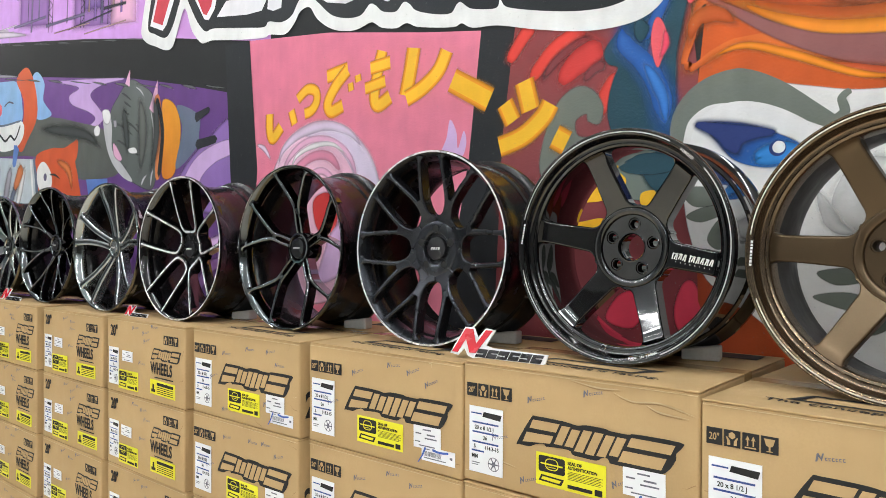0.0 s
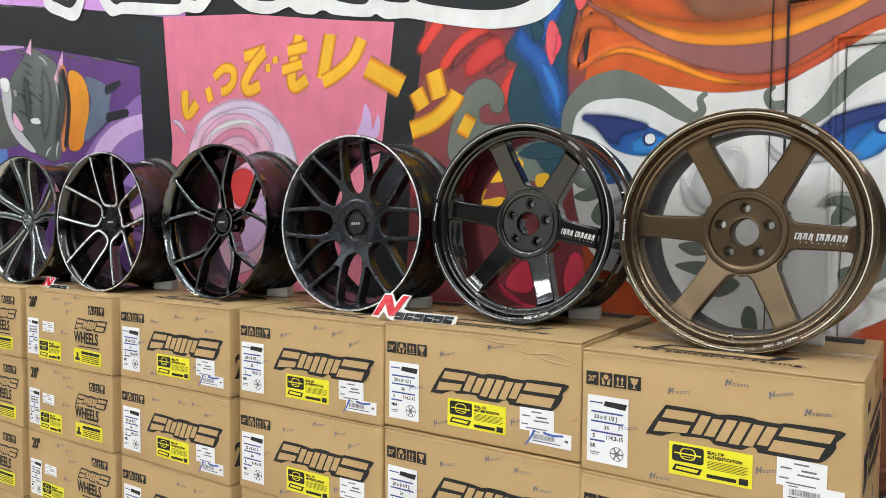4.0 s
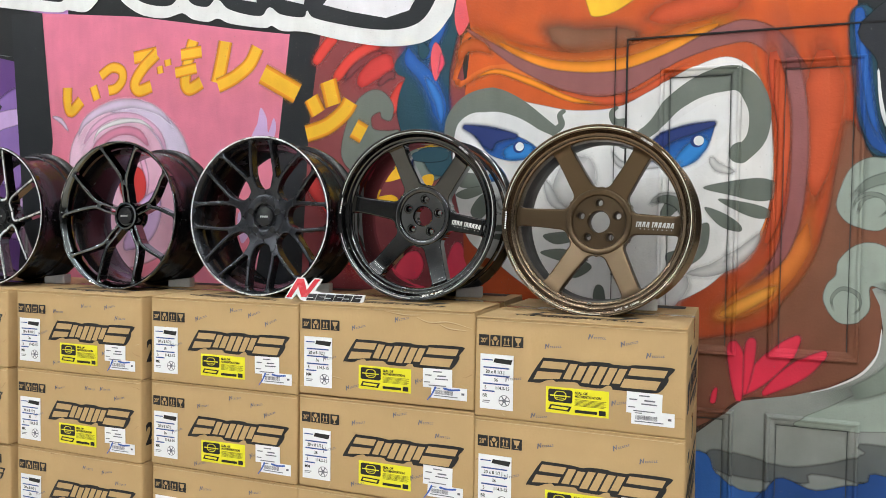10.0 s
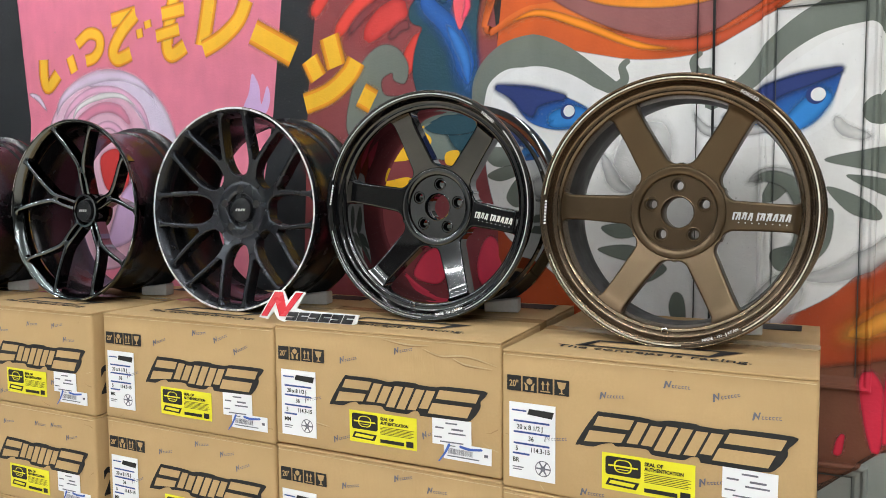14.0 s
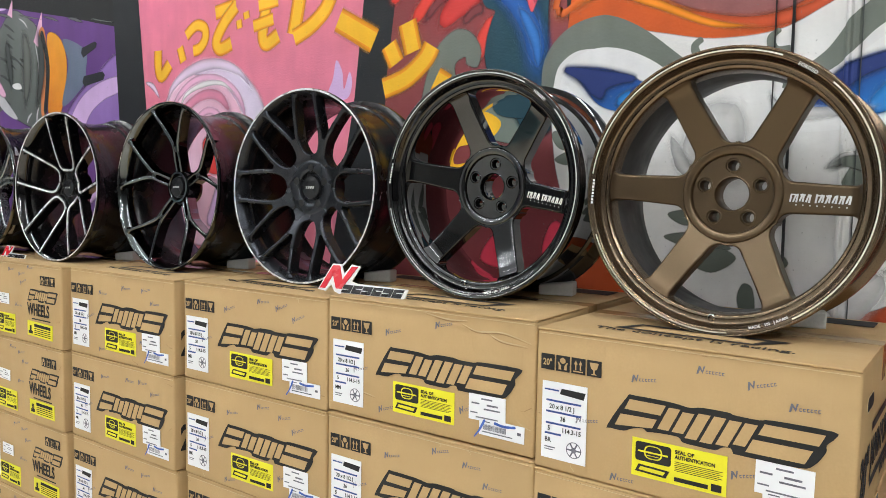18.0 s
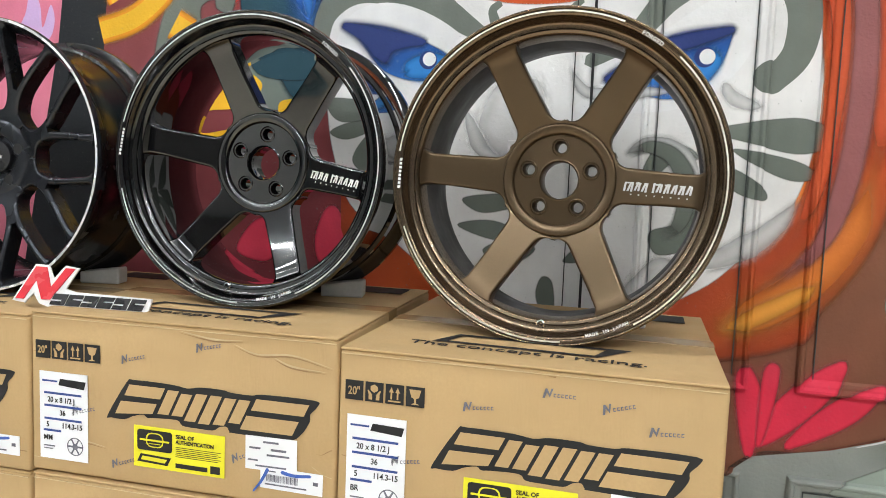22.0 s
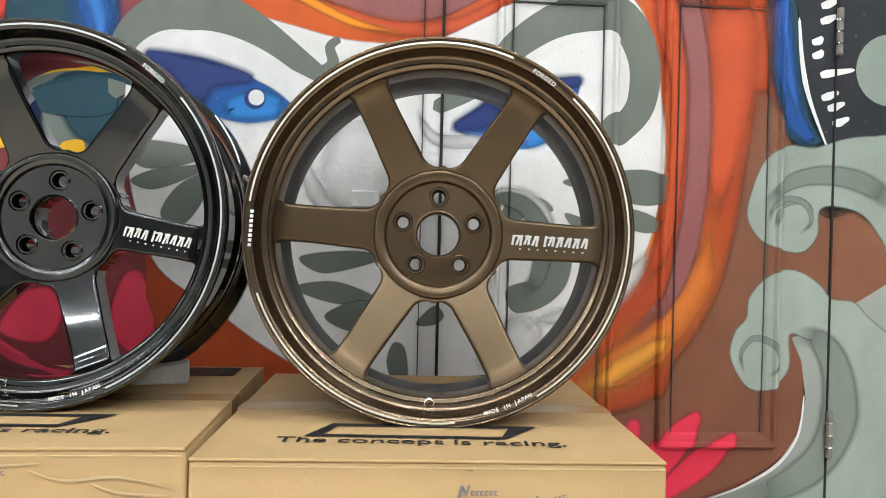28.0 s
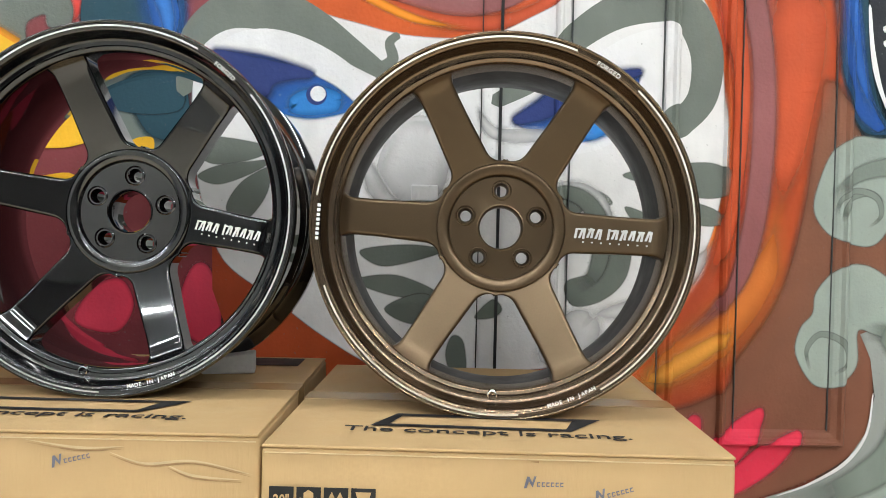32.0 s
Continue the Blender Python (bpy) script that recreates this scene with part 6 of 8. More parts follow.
def seal(parent, x, z, w, h, tilt=0.0):
    s = part("seal_label", flat_bm(rect_pts(0, w, 0, h), -0.0012, (), 0.0008), M_YELLOW, parent, "bright yellow dealer seal sticker", at=pose(x, 0, z, 0, tilt, 0))
    hole = rounded(w * 0.135, w * 0.335, h * 0.50, h * 0.86, h * 0.15)
    part("seal_panel", flat_bm(rounded(w * 0.04, w * 0.43, h * 0.42, h * 0.92, h * 0.07), -0.0018, (hole,), 0.0004), M_INKP, s)
    part("seal_panel", flat_bm(rounded(w * 0.150, w * 0.320, h * 0.53, h * 0.83, h * 0.13), -0.0018, (), 0.0004), M_INKP, s)
    part("seal_mark", bars_bm([(w * 0.07, w * 0.40, h * 0.655, h * 0.70), (w * 0.17, w * 0.30, h * 0.585, h * 0.605)], -0.0024), M_YELLOW, s)
    part("seal_lettering", text_mesh("SEAL OF", h * 0.13, M_INKP, 0.03), None, s, at=pose(w * 0.47, -0.0018, h * 0.80))
    part("seal_lettering", text_mesh("AUTHENTICATION", h * 0.13, M_INKP, 0.03, squeeze=0.88), None, s, at=pose(w * 0.47, -0.0018, h * 0.67))
    part("seal_print", bars_bm([(w * 0.47, w * (0.96 - 0.03 * (k % 2)), h * (0.58 - 0.045 * k), h * (0.595 - 0.045 * k)) for k in range(6)] + [(w * 0.47, w * 0.82, h * 0.09, h * 0.2)], -0.0018), M_INKP, s)
    part("seal_print", flat_bm([(w * 0.04, h * 0.13), (w * 0.38, h * 0.10), (w * 0.42, h * 0.30), (w * 0.08, h * 0.33)], -0.0018, ([(w * 0.08, h * 0.18), (w * 0.35, h * 0.155), (w * 0.375, h * 0.25), (w * 0.10, h * 0.275)],)), M_INKP, s)
    part("seal_square", bars_bm([(w * 0.85, w * 0.955, h * 0.07, h * 0.255)], -0.0018), M_INKP, s)
    return s


def spec_label(parent, x, z, w, h, code, colour):
    s = part("size_label", flat_bm(rect_pts(0, w, 0, h), -0.0012, (), 0.0008), M_LABEL, parent, "white wheel size label with blue bars", at=pose(x, 0, z))
    part("label_mark", bars_bm([(w * 0.06, w * 0.38, h * 0.885, h * 0.905)], -0.0019), M_BLUEP, s)
    part("label_mark", flat_bm([(w * 0.40, h * 0.855), (w * 0.93, h * 0.83), (w * 0.97, h * 0.92), (w * 0.44, h * 0.93)], -0.0019), M_INKP, s)
    for _r in ([(w * 0.10, w * 0.88, h * 0.745, h * 0.77), (w * 0.10, w * 0.88, h * 0.60, h * 0.625), (w * 0.10, w * 0.88, h * 0.45, h * 0.475), (w * 0.08, w * 0.45, h * 0.315, h * 0.34)]):
        part("label_bar", bars_bm([_r], -0.0019), M_BLUEP, s)
    t = h * 0.085
    for words, px, pz in (("20 x 8 1/2 J", 0.17, 0.655), ("36", 0.42, 0.51), ("5", 0.14, 0.365), ("114.3-15", 0.46, 0.365), (code, 0.08, 0.215)):
        part("label_print", text_mesh(words, t, M_INKP, 0.012, squeeze=0.9), None, s, at=pose(w * px, -0.0019, h * pz))
    cx, cz, holes = w * 0.74, h * 0.17, []
    for k in range(6):
        a = k * math.pi / 3
        holes.append([(cx + h * r * math.cos(a + t), cz + h * r * math.sin(a + t)) for r, t in ((0.036, 0.30), (0.092, 0.10), (0.094, 0.37), (0.094, 0.67), (0.092, 0.95), (0.036, 0.75))])
    bm = flat_bm(circle_pts(cx, cz, h * 0.105, 24), -0.0019, holes)
    part("wheel_drawing", bm, M_STAMP, s)
    part("label_note", bars_bm([(w * 0.08, w * 0.32, h * 0.14, h * 0.155), (w * 0.08, w * 0.28, h * 0.11, h * 0.122)], -0.0019), M_STAMP, s)
    return s


def barcode(parent, x, z, w, h, tilt=0.0, ink=False):
    s = part("barcode_label", flat_bm(rect_pts(0, w, 0, h), -0.0016, (), 0.0008), M_LABEL, parent, "white barcode sticker", at=pose(x, 0, z, 0, tilt, 0))
    rnd = random.Random(int(x * 1000))
    rects, px = [], w * 0.10
    while px < w * 0.6:
        t = rnd.choice((0.0006, 0.001, 0.0016))
        rects.append((px, px + t, h * 0.34, h * 0.68))
        px += t + rnd.choice((0.0007, 0.0012))
    rects += [(w * 0.08, w * 0.75, h * 0.18, h * 0.25), (w * 0.08, w * 0.25, h * 0.80, h * 0.86), (w * 0.85, w * 0.93, h * 0.45, h * 0.62)]
    part("barcode", bars_bm(rects, -0.0023), M_STAMP, s)
    if ink:
        part("marker_scrawl", ribbon_bm([(w * 0.12, h * 0.9), (w * 0.02, h * 0.3), (-w * 0.1, -h * 0.2)], [0.006, 0.003], -0.0026), M_BLUEPEN, s)
        part("marker_scrawl", ribbon_bm([(w * 0.35, h * 0.86), (w * 0.55, h * 0.78), (w * 0.8, h * 0.86)], [0.006, 0.005], -0.0026), M_BLUEPEN, s)
    return s


def note(parent, x, z, w, h, tilt=0.0):
    s = part("address_label", flat_bm(rect_pts(0, w, 0, h), -0.0022, (), 0.0008), M_LABEL, parent, "small white shipping sticker", at=pose(x, 0, z, 0, tilt, 0))
    part("label_print", bars_bm([(w * 0.35, w * 0.65, h * 0.82, h * 0.88), (w * 0.08, w * 0.30, h * 0.62, h * 0.68), (w * 0.5, w * 0.8, h * 0.60, h * 0.67), (w * 0.42, w * 0.86, h * 0.44, h * 0.50), (w * 0.05, w * 0.25, h * 0.26, h * 0.31), (w * 0.2, w * 0.8, h * 0.1, h * 0.15)], -0.0028), M_STAMP, s)
    return s


def stamp_mesh():
    """A small slanted rubber stamp: one angular mark and a row of short thin strokes."""
    bm = flat_bm([(0, 0), (0.0025, 0), (0.0048, 0.0075), (0.0082, 0.001), (0.0118, 0.0128), (0.0096, 0.0128), (0.0078, 0.0062), (0.0052, 0.0125), (0.003, 0.0125)], -0.0012)
    for k in range(6):
        x = 0.0122 + k * 0.0043
        for z in (0.0020, 0.0056):
            flat_bm([(x, z), (x + 0.0030, z), (x + 0.0033, z + 0.0012), (x + 0.0003, z + 0.0012)], -0.0012, bm=bm)
        flat_bm([(x, 0.0032), (x + 0.0010, 0.0032), (x + 0.0013, 0.0056), (x + 0.0003, 0.0056)], -0.0012, bm=bm)
    return mesh_from("stamp", bm, M_STAMP)


STAMP = stamp_mesh()


def carton(kind, code, rnd):
    """One flap-top wheel carton with its print and stickers."""
    label = "brown corrugated carton with slanted black mark, stickers and handling icons" if kind == "wide" else "brown corrugated carton printed 20 inch WHEELS with yellow and white stickers"
    ob = thing("cardboard_box", label, "box", group="stacked wheel boxes")
    bm = box_bm(0, BW, 0, BD, 0.001, BH - 0.004, 0.006, 3)
    for q in bm.verts:
        q.co.y += 0.002 * math.sin(q.co.x * 9 + len(code)) * (1 if q.co.z > BH * 0.5 else 0.3)
    part("body", bm, M_CARD, ob, smooth=50)
    for a, b in ((0.001, BD / 2 - 0.002), (BD / 2 + 0.002, BD - 0.001)):
        part("flap", box_bm(0.001, BW - 0.001, a, b, BH - 0.004, BH, 0.0012, 1), M_CARD, ob)
    part("flap_edge", box_bm(0.002, BW - 0.002, BD / 2 - 0.002, BD / 2 + 0.002, BH - 0.005, BH - 0.002), M_CARDE, ob)
    part("packing_tape", box_bm(-0.0008, BW + 0.0008, BD / 2 - 0.025, BD / 2 + 0.025, BH - 0.001, BH + 0.0006), M_TAPE, ob, "brown packing tape along the flap seam")
    # pale strip paints the bright line on the lid's front fold
    part("lid_edge_highlight", box_bm(0.004, BW - 0.004, -0.0006, 0.001, BH - 0.010, BH - 0.0088), M_CARDL, ob)
    j = lambda s: rnd.uniform(-s, s)
    for k in range(rnd.randint(4, 7)):
        ex, ez = rnd.choice(((rnd.uniform(0.02, 0.98), 0.985), (rnd.uniform(0.02, 0.98), 0.03), (0.985, rnd.uniform(0.05, 0.95)), (0.012, rnd.uniform(0.05, 0.95))))
        run = rnd.uniform(0.012, 0.05)
        a = math.atan2(0.5 - ez, 0.5 - ex) + rnd.uniform(-1.1, 1.1)
        pts = [(u(ex) + run * t * math.cos(a) + rnd.uniform(-0.003, 0.003), BH * ez + run * t * math.sin(a) * 0.6 + rnd.uniform(-0.002, 0.002)) for t in (0, 0.4, 0.7, 1)]
        pts = [(min(max(x, 0.007), BW - 0.007), min(max(z, 0.008), BH - 0.012)) for x, z in pts]
        part("crease", ribbon_bm(pts, [rnd.uniform(0.0012, 0.003), 0.0004], -0.0006), rnd.choice((M_CARDL, M_CARDE)), ob)
    if kind == "wide":
        for k, n in enumerate(("size", "care", "up", "glass")):
            icon(ob, u(0.020) + k * 0.0335, v(0.285), 0.0300, n)
        spec_label(ob, u(0.030) + j(0.003), v(0.905) + j(0.002), u(0.170), BH * 0.545, code, M_BLUEP)
        emblem(ob, u(0.275), u(0.950), v(0.605), v(0.360))
        seal(ob, u(0.366) + j(0.003), v(0.880), u(0.298), BH * 0.250, j(0.6))
        note(ob, u(0.731) + j(0.006), v(0.790) + j(0.004), u(0.158), BH * 0.195, j(1.2))
        barcode(ob, u(0.765) + j(0.006), v(0.90), u(0.190), BH * 0.125, j(1.0), ink=code in ("MM", "MK"))
        spots = [(0.33, 0.25), (0.55, 0.16), (0.70, 0.19), (0.80, 0.29), (0.17, 0.60), (0.68, 0.76), (0.30, 0.93)]
    else:
        part("size_print", text_mesh('20"', BH * 0.20, M_INKP, 0.03, squeeze=0.75), None, ob, at=pose(u(0.055), -0.001, v(0.24)))
        for k, n in enumerate(("care", "up", "glass")):
            icon(ob, u(0.755) + k * 0.034, v(0.25), 0.031, n)
        spec_label(ob, u(0.035), v(0.90) + j(0.003), u(0.135), BH * 0.50, code, M_BLUEP)
        emblem(ob, u(0.60), u(0.96), v(0.465), v(0.315))
        part("wheels_print", text_mesh("WHEELS", BH * 0.205, M_INKP, 0.025, squeeze=0.69), None, ob, at=pose(u(0.595), -0.001, v(0.635)))
        part("address_print", bars_bm([(u(0.645), u(0.87), v(0.69), v(0.675))], -0.001), M_INKP, ob)
        seal(ob, u(0.175) + j(0.004), v(0.935), u(0.265), BH * 0.255, j(1.0))
        note(ob, u(0.215) + j(0.006), v(0.56), u(0.14), BH * 0.14, j(1.5))
        s = part("caution_label", flat_bm(rect_pts(0, u(0.30), 0, BH * 0.185), -0.0012, (), 0.0008), M_YELLOW, ob, "yellow caution sticker with black print", at=pose(u(0.60) + j(0.006), 0, v(0.90) + j(0.004), 0, j(1.5), 0))
        w, h = u(0.30), BH * 0.185
        part("caution_print", bars_bm([(w * 0.05, w * 0.22, h * 0.15, h * 0.35), (w * 0.10, w * 0.17, h * 0.35, h * 0.7), (w * 0.28, w * 0.93, h * 0.66, h * 0.86)] + [(w * 0.28, w * 0.93, h * (0.52 - 0.13 * k), h * (0.57 - 0.13 * k)) for k in range(4)], -0.0018), M_INKP, s)
        spots = [(0.36, 0.13), (0.60, 0.10), (0.50, 0.30), (0.45, 0.55), (0.48, 0.20)]
    for a, b in spots:
        if rnd.random() < 0.85:
            part("stamp", STAMP, None, ob, at=pose(u(a) + j(0.012), 0, v(b) + j(0.008), 0, -12 + j(14), 0) @ Matrix.Diagonal((1.3, 1, 1.15, 1)))
    return ob


# side and lid print for the cartons whose sides and lids show
def lid_print(ob):
    part("lid_lettering", text_mesh("The concept is racing.", 0.033, M_INKP, 0.0, squeeze=1.3), None, ob, at=pose(0.088, 0.072, BH + 0.0016, -90, 0, -1.5))
    pts = [(0.15, 0.085), (0.42, 0.085), (0.47, 0.155), (0.18, 0.155)]
    bm = flat_bm(pts, 0, (skew([(0, 0), (0.24, 0), (0.24, 0.045), (0, 0.045)], 0.175, 0.097, 0.3),))
    part("lid_mark", bm, M_INKP, ob, at=pose(-0.03, 0.018, BH + 0.0016, -90, 0, -1.5))
    part("lid_sticker", flat_bm(rect_pts(0.40, 0.54, 0.46, 0.535), -0.001, (), 0.0006), M_INKP, ob, "black printed lid panel", at=pose(0, 0, BH + 0.001, -90))


def side_print(ob):
    side = pose(BW, 0, 0, 0, 0, 90)
    part("hand_hole", flat_bm(rounded(0.070, 0.145, 0.205, 0.228, 0.011), -0.0012, (), 0.0006), M_DARK, ob, "dark punched hand hole", at=side)
    part("hand_hole_edge", flat_bm(rounded(0.067, 0.148, 0.202, 0.231, 0.0135), -0.0008, (rounded(0.070, 0.145, 0.205, 0.228, 0.011),), 0.0006), M_CARDL, ob, at=side)
    part("side_print", text_mesh('20"', 0.105, M_INKP, 0.03, squeeze=0.72), None, ob, at=side @ pose(0.022, -0.001, 0.062))
    part("side_print", text_mesh("JAPAN POWER", 0.075, M_INKP, 0.02, squeeze=0.62), None, ob, at=side @ pose(0.145, -0.001, 0.088))
    part("side_rule", bars_bm([(0.145, 0.50, 0.156, 0.172), (0.145, 0.50, 0.056, 0.072)], -0.001), M_INKP, ob, at=side)
    part("side_rule", bars_bm([(0.30 + 0.03 * k, 0.322 + 0.03 * k, 0.035, 0.055) for k in range(5)], -0.001), M_INKP, ob, at=side)
    part("packing_tape", box_bm(BW - 0.0002, BW + 0.0008, BD / 2 - 0.025, BD / 2 + 0.025, BH - 0.065, BH - 0.001), M_TAPE, ob, "strip of brown tape folded over the side")


FRONTS = [0.0, 0.0, 0.0, -0.015, -0.03, -0.035, -0.055, -0.062, -0.09, -0.112]
LIFT = [0.0, 0.012, 0.004, 0.002, 0.0, 0.0, 0.004, 0.0, 0.0, 0.0]
CODES = ["BR", "MM", "MK", "MK", "BR", "MM", "BR", "MM", "BR", "MM"]
BOX_X = [-0.001, -0.581, -1.163, -1.766, -2.371, -2.978, -3.580, -4.185, -4.805, -5.400]
rnd = random.Random(5)
for k in range(10):
    for row in range(4):
        kind = "wide" if k < 4 else "narrow"
        ob = carton(kind, CODES[k], rnd)
        x = BOX_X[k] + rnd.uniform(-0.004, 0.004) * (row < 3)
        y = FRONTS[k] + rnd.uniform(-0.005, 0.005) * (row < 3)
        ob.matrix_basis = pose(x, y, row * BH + LIFT[k] * (row + 1) / 4, 0, 0, rnd.uniform(-0.5, 0.5) * (row < 3) - (1.8 if k == 0 else 0.0))
        if row == 3 and k < 4:
            lid_print(ob)
        if row == 3 and k == 1:
            for pts in ([(0.40, 0.262), (0.44, 0.250), (0.50, 0.254), (0.565, 0.240)], [(0.30, 0.276), (0.36, 0.268), (0.41, 0.270)], [(0.47, 0.247), (0.50, 0.236), (0.555, 0.232)], [(0.03, 0.052), (0.09, 0.066), (0.15, 0.060)]):
                # dents drawn as colour: a lit ribbon with its shaded copy just below
                part("crease", ribbon_bm(pts, [0.0008, 0.0034, 0.0008], -0.0006), M_CARDL, ob)
                part("crease", ribbon_bm([(x, z - 0.0032) for x, z in pts], [0.0006, 0.0026, 0.0006], -0.0006), M_CARDE, ob)
        if k < 4:
            side_print(ob)
TOP = 4 * BH

# ---- alloy wheels ----
WR = 0.2725


def sweep(line, widths, thick, bm=None, crown=0.34):
    """A spoke: a chamfered bar along a line of (x, z, y), wide in the wheel's face and deep along its axis."""
    bm = bm or bmesh.new()
    pts = [Vector(p) for p in line]
    n = len(pts)
    rows = []
    for i, p in enumerate(pts):
        d = pts[min(i + 1, n - 1)] - pts[max(i - 1, 0)]
        s = Vector((-d.y, d.x)).normalized()
        w, t = widths[i] / 2, thick[i]
        ring = []
        c = min(0.0042 if crown < 0.5 else 0.012, w * crown, t * 0.45)
        for a, b in ((-w, t), (-w, c * 1.3), (-w, c), (-w + 0.3 * c, 0.3 * c), (-w + c, 0), (-w + c * 1.25, 0), (w - c * 1.25, 0), (w - c, 0), (w - 0.3 * c, 0.3 * c), (w, c), (w, c * 1.3), (w, t)):
            ring.append(bm.verts.new((p.x + s.x * a, p.z + b, p.y + s.y * a)))
        rows.append(ring)
    for i in range(n - 1):
        for k in range(12):
            m = (k + 1) % 12
            bm.faces.new((rows[i][k], rows[i][m], rows[i + 1][m], rows[i + 1][k]))
    bm.faces.new(rows[0])
    bm.faces.new(rows[-1][::-1])
    bmesh.ops.recalc_face_normals(bm, faces=bm.faces)
    return bm


def polar(r, deg):
    return r * math.cos(radians(deg)), r * math.sin(radians(deg))


def arm(stops, thick=0.03, fil=()):
    """A bar through stops of (radius, angle, y, width), with round fillets where it meets hub (radius, fillet) and rim (radius, fillet)."""
    line, widths = [], []
    n = len(stops)
    flat = [(*polar(r, a), y, w) for r, a, y, w in stops]
    for i in range(n - 1):
        g = lambda k: flat[min(max(k, 0), n - 1)]
        for s in range(7 if i == n - 2 else 6):
            t = s / 6
            v = [0.5 * (2 * b + (c - a) * t + (2 * a - 5 * b + 4 * c - d) * t * t + (3 * b - a - 3 * c + d) * t ** 3) for a, b, c, d in zip(g(i - 1), g(i), g(i + 1), g(i + 2))]
            line.append((v[0], v[1], v[2]))
            w, r = max(v[3], 0.004), math.hypot(v[0], v[1])
            for k, (edge, rho) in enumerate(fil):
                if rho:
                    q = min(max((edge + rho - r) if k == 0 else (r - edge + rho), 0), rho)
                    w += 2 * (rho - math.sqrt(max(rho * rho - q * q, 0))) - (1.3 * max(edge - r, 0) if k == 0 else 0)
            widths.append(w)
    return line, widths, [thick] * len(widths)


def rim(ob, lip_mat, barrel_mat, edge_mat=None, depth=0.0, inner_r=0.236, lip=None, outside=None):
    """Front lip, deep barrel and rear flange."""
    lip = lip or [(WR, 0.004), (WR - 0.0015, 0.0), (WR - 0.010, 0.0), (WR - 0.013, 0.004), (WR - 0.016, 0.012), (inner_r + 0.012, 0.020 + depth), (inner_r + 0.004, 0.028 + depth), (inner_r, 0.040 + depth),
           (inner_r - 0.003, 0.060 + depth), (inner_r + 0.004, 0.062 + depth), (WR - 0.017, 0.024), (WR - 0.006, 0.014), (WR, 0.010)]
    part("lip", lathe(lip, 112), lip_mat, ob, smooth=50)
    outer = [(WR - 0.0065, 0.0142), (WR - 0.018, 0.0245), (WR - 0.019, 0.045), (0.243, 0.060), (0.241, 0.12), (0.2455, 0.165), (0.2465, 0.180), (0.2525, 0.184), (0.254, 0.202), (0.2505, 0.206), (0.2545, 0.222), (0.259, 0.228), (WR - 0.001, 0.237), (WR, 0.246), (0.262, 0.247)]
    inner = [(0.262, 0.247), (0.246, 0.228), (0.238, 0.185), (0.228, 0.12), (0.2275, 0.09), (inner_r - 0.003, 0.0605 + depth), (inner_r + 0.004, 0.0625 + depth), (WR - 0.024, 0.030), (WR - 0.0065, 0.0142)]
    part("barrel", lathe(outer, 112, False), outside or barrel_mat, ob, smooth=35)
    part("barrel_lining", lathe(inner, 112, False), barrel_mat, ob, smooth=35)
    if edge_mat:
        part("machined_edge", lathe([(WR - 0.0005, 0.0035), (WR - 0.002, -0.0004), (WR - 0.0058, -0.0004), (WR - 0.0062, 0.002)], 112), edge_mat, ob, "bright machined rim edge", smooth=35)


def slim_rim(ob, lip_mat, barrel_mat, edge_mat=None, deep=0.0):
    """A full-face wheel's rim: a narrow front edge with the spokes running right out to it."""
    a = WR - 0.010 - deep * 0.35
    lip = [(WR, 0.004), (WR - 0.0015, 0.0), (WR - 0.006, 0.0), (WR - 0.009, 0.003), (a - 0.004, 0.010 + deep * 0.5), (a - 0.012, 0.026 + deep), (0.2488, 0.046 + deep * 0.3), (0.2520, 0.047 + deep * 0.3), (WR - 0.0185, 0.0246), (WR - 0.006, 0.014), (WR, 0.010)]
    part("lip", lathe(lip, 112), lip_mat, ob, smooth=50)
    barrel = [(WR - 0.0065, 0.0142), (WR - 0.0182, 0.0250), (WR - 0.019, 0.048), (0.244, 0.062), (0.242, 0.12), (0.2460, 0.165), (0.2470, 0.180), (0.2525, 0.184), (0.254, 0.202), (0.2505, 0.206), (0.2545, 0.222), (0.259, 0.228), (WR - 0.001, 0.237), (WR, 0.246),
              (0.262, 0.247), (0.246, 0.228), (0.240, 0.185), (0.2355, 0.12), (0.2370, 0.070), (0.2484, 0.047 + deep * 0.3), (0.2516, 0.048 + deep * 0.3)]
    part("barrel", lathe(barrel, 112), barrel_mat, ob, smooth=35)
    if edge_mat:
        part("machined_edge", lathe([(WR - 0.0004, 0.0036), (WR - 0.0018, -0.0005), (WR - 0.0062, -0.0005), (WR - 0.0070, 0.0015)], 112), edge_mat, ob, "bright machined rim edge", smooth=35)


def hub(ob, material, r, bore, y, bolt_r=0.0525, bolt=0.0105, turn=90.0, thick=0.05, rings=M_DARK, raised=0.0):
    """Centre pad with real lug holes and bore."""
    holes = [circle_pts(*polar(bolt_r, turn + 72 * k), bolt, 16) for k in range(5)]
    if bore:
        holes.append(circle_pts(0, 0, bore, 32))
    part("hub_pad", flat_bm(circle_pts(0, 0, r, 72), y, holes, thick), material, ob)
    for k in range(5):
        x, z = polar(bolt_r, turn + 72 * k)
        bm = lathe([(bolt + 0.0045, -0.0008), (bolt + 0.003, -0.0018), (bolt - 0.0005, 0.004), (bolt - 0.003, 0.016), (bolt + 0.0005, 0.016)], 20)
        part("lug_seat", bm, rings, ob, smooth=40, at=pose(x, y, z))
    if bore:
        part("bore_ring", lathe([(bore + 0.003, -0.0006), (bore + 0.001, -0.0014), (bore - 0.001, 0.001), (bore - 0.001, 0.03), (bore + 0.003, 0.03)], 40), material, ob, smooth=40, at=pose(0, y, 0))


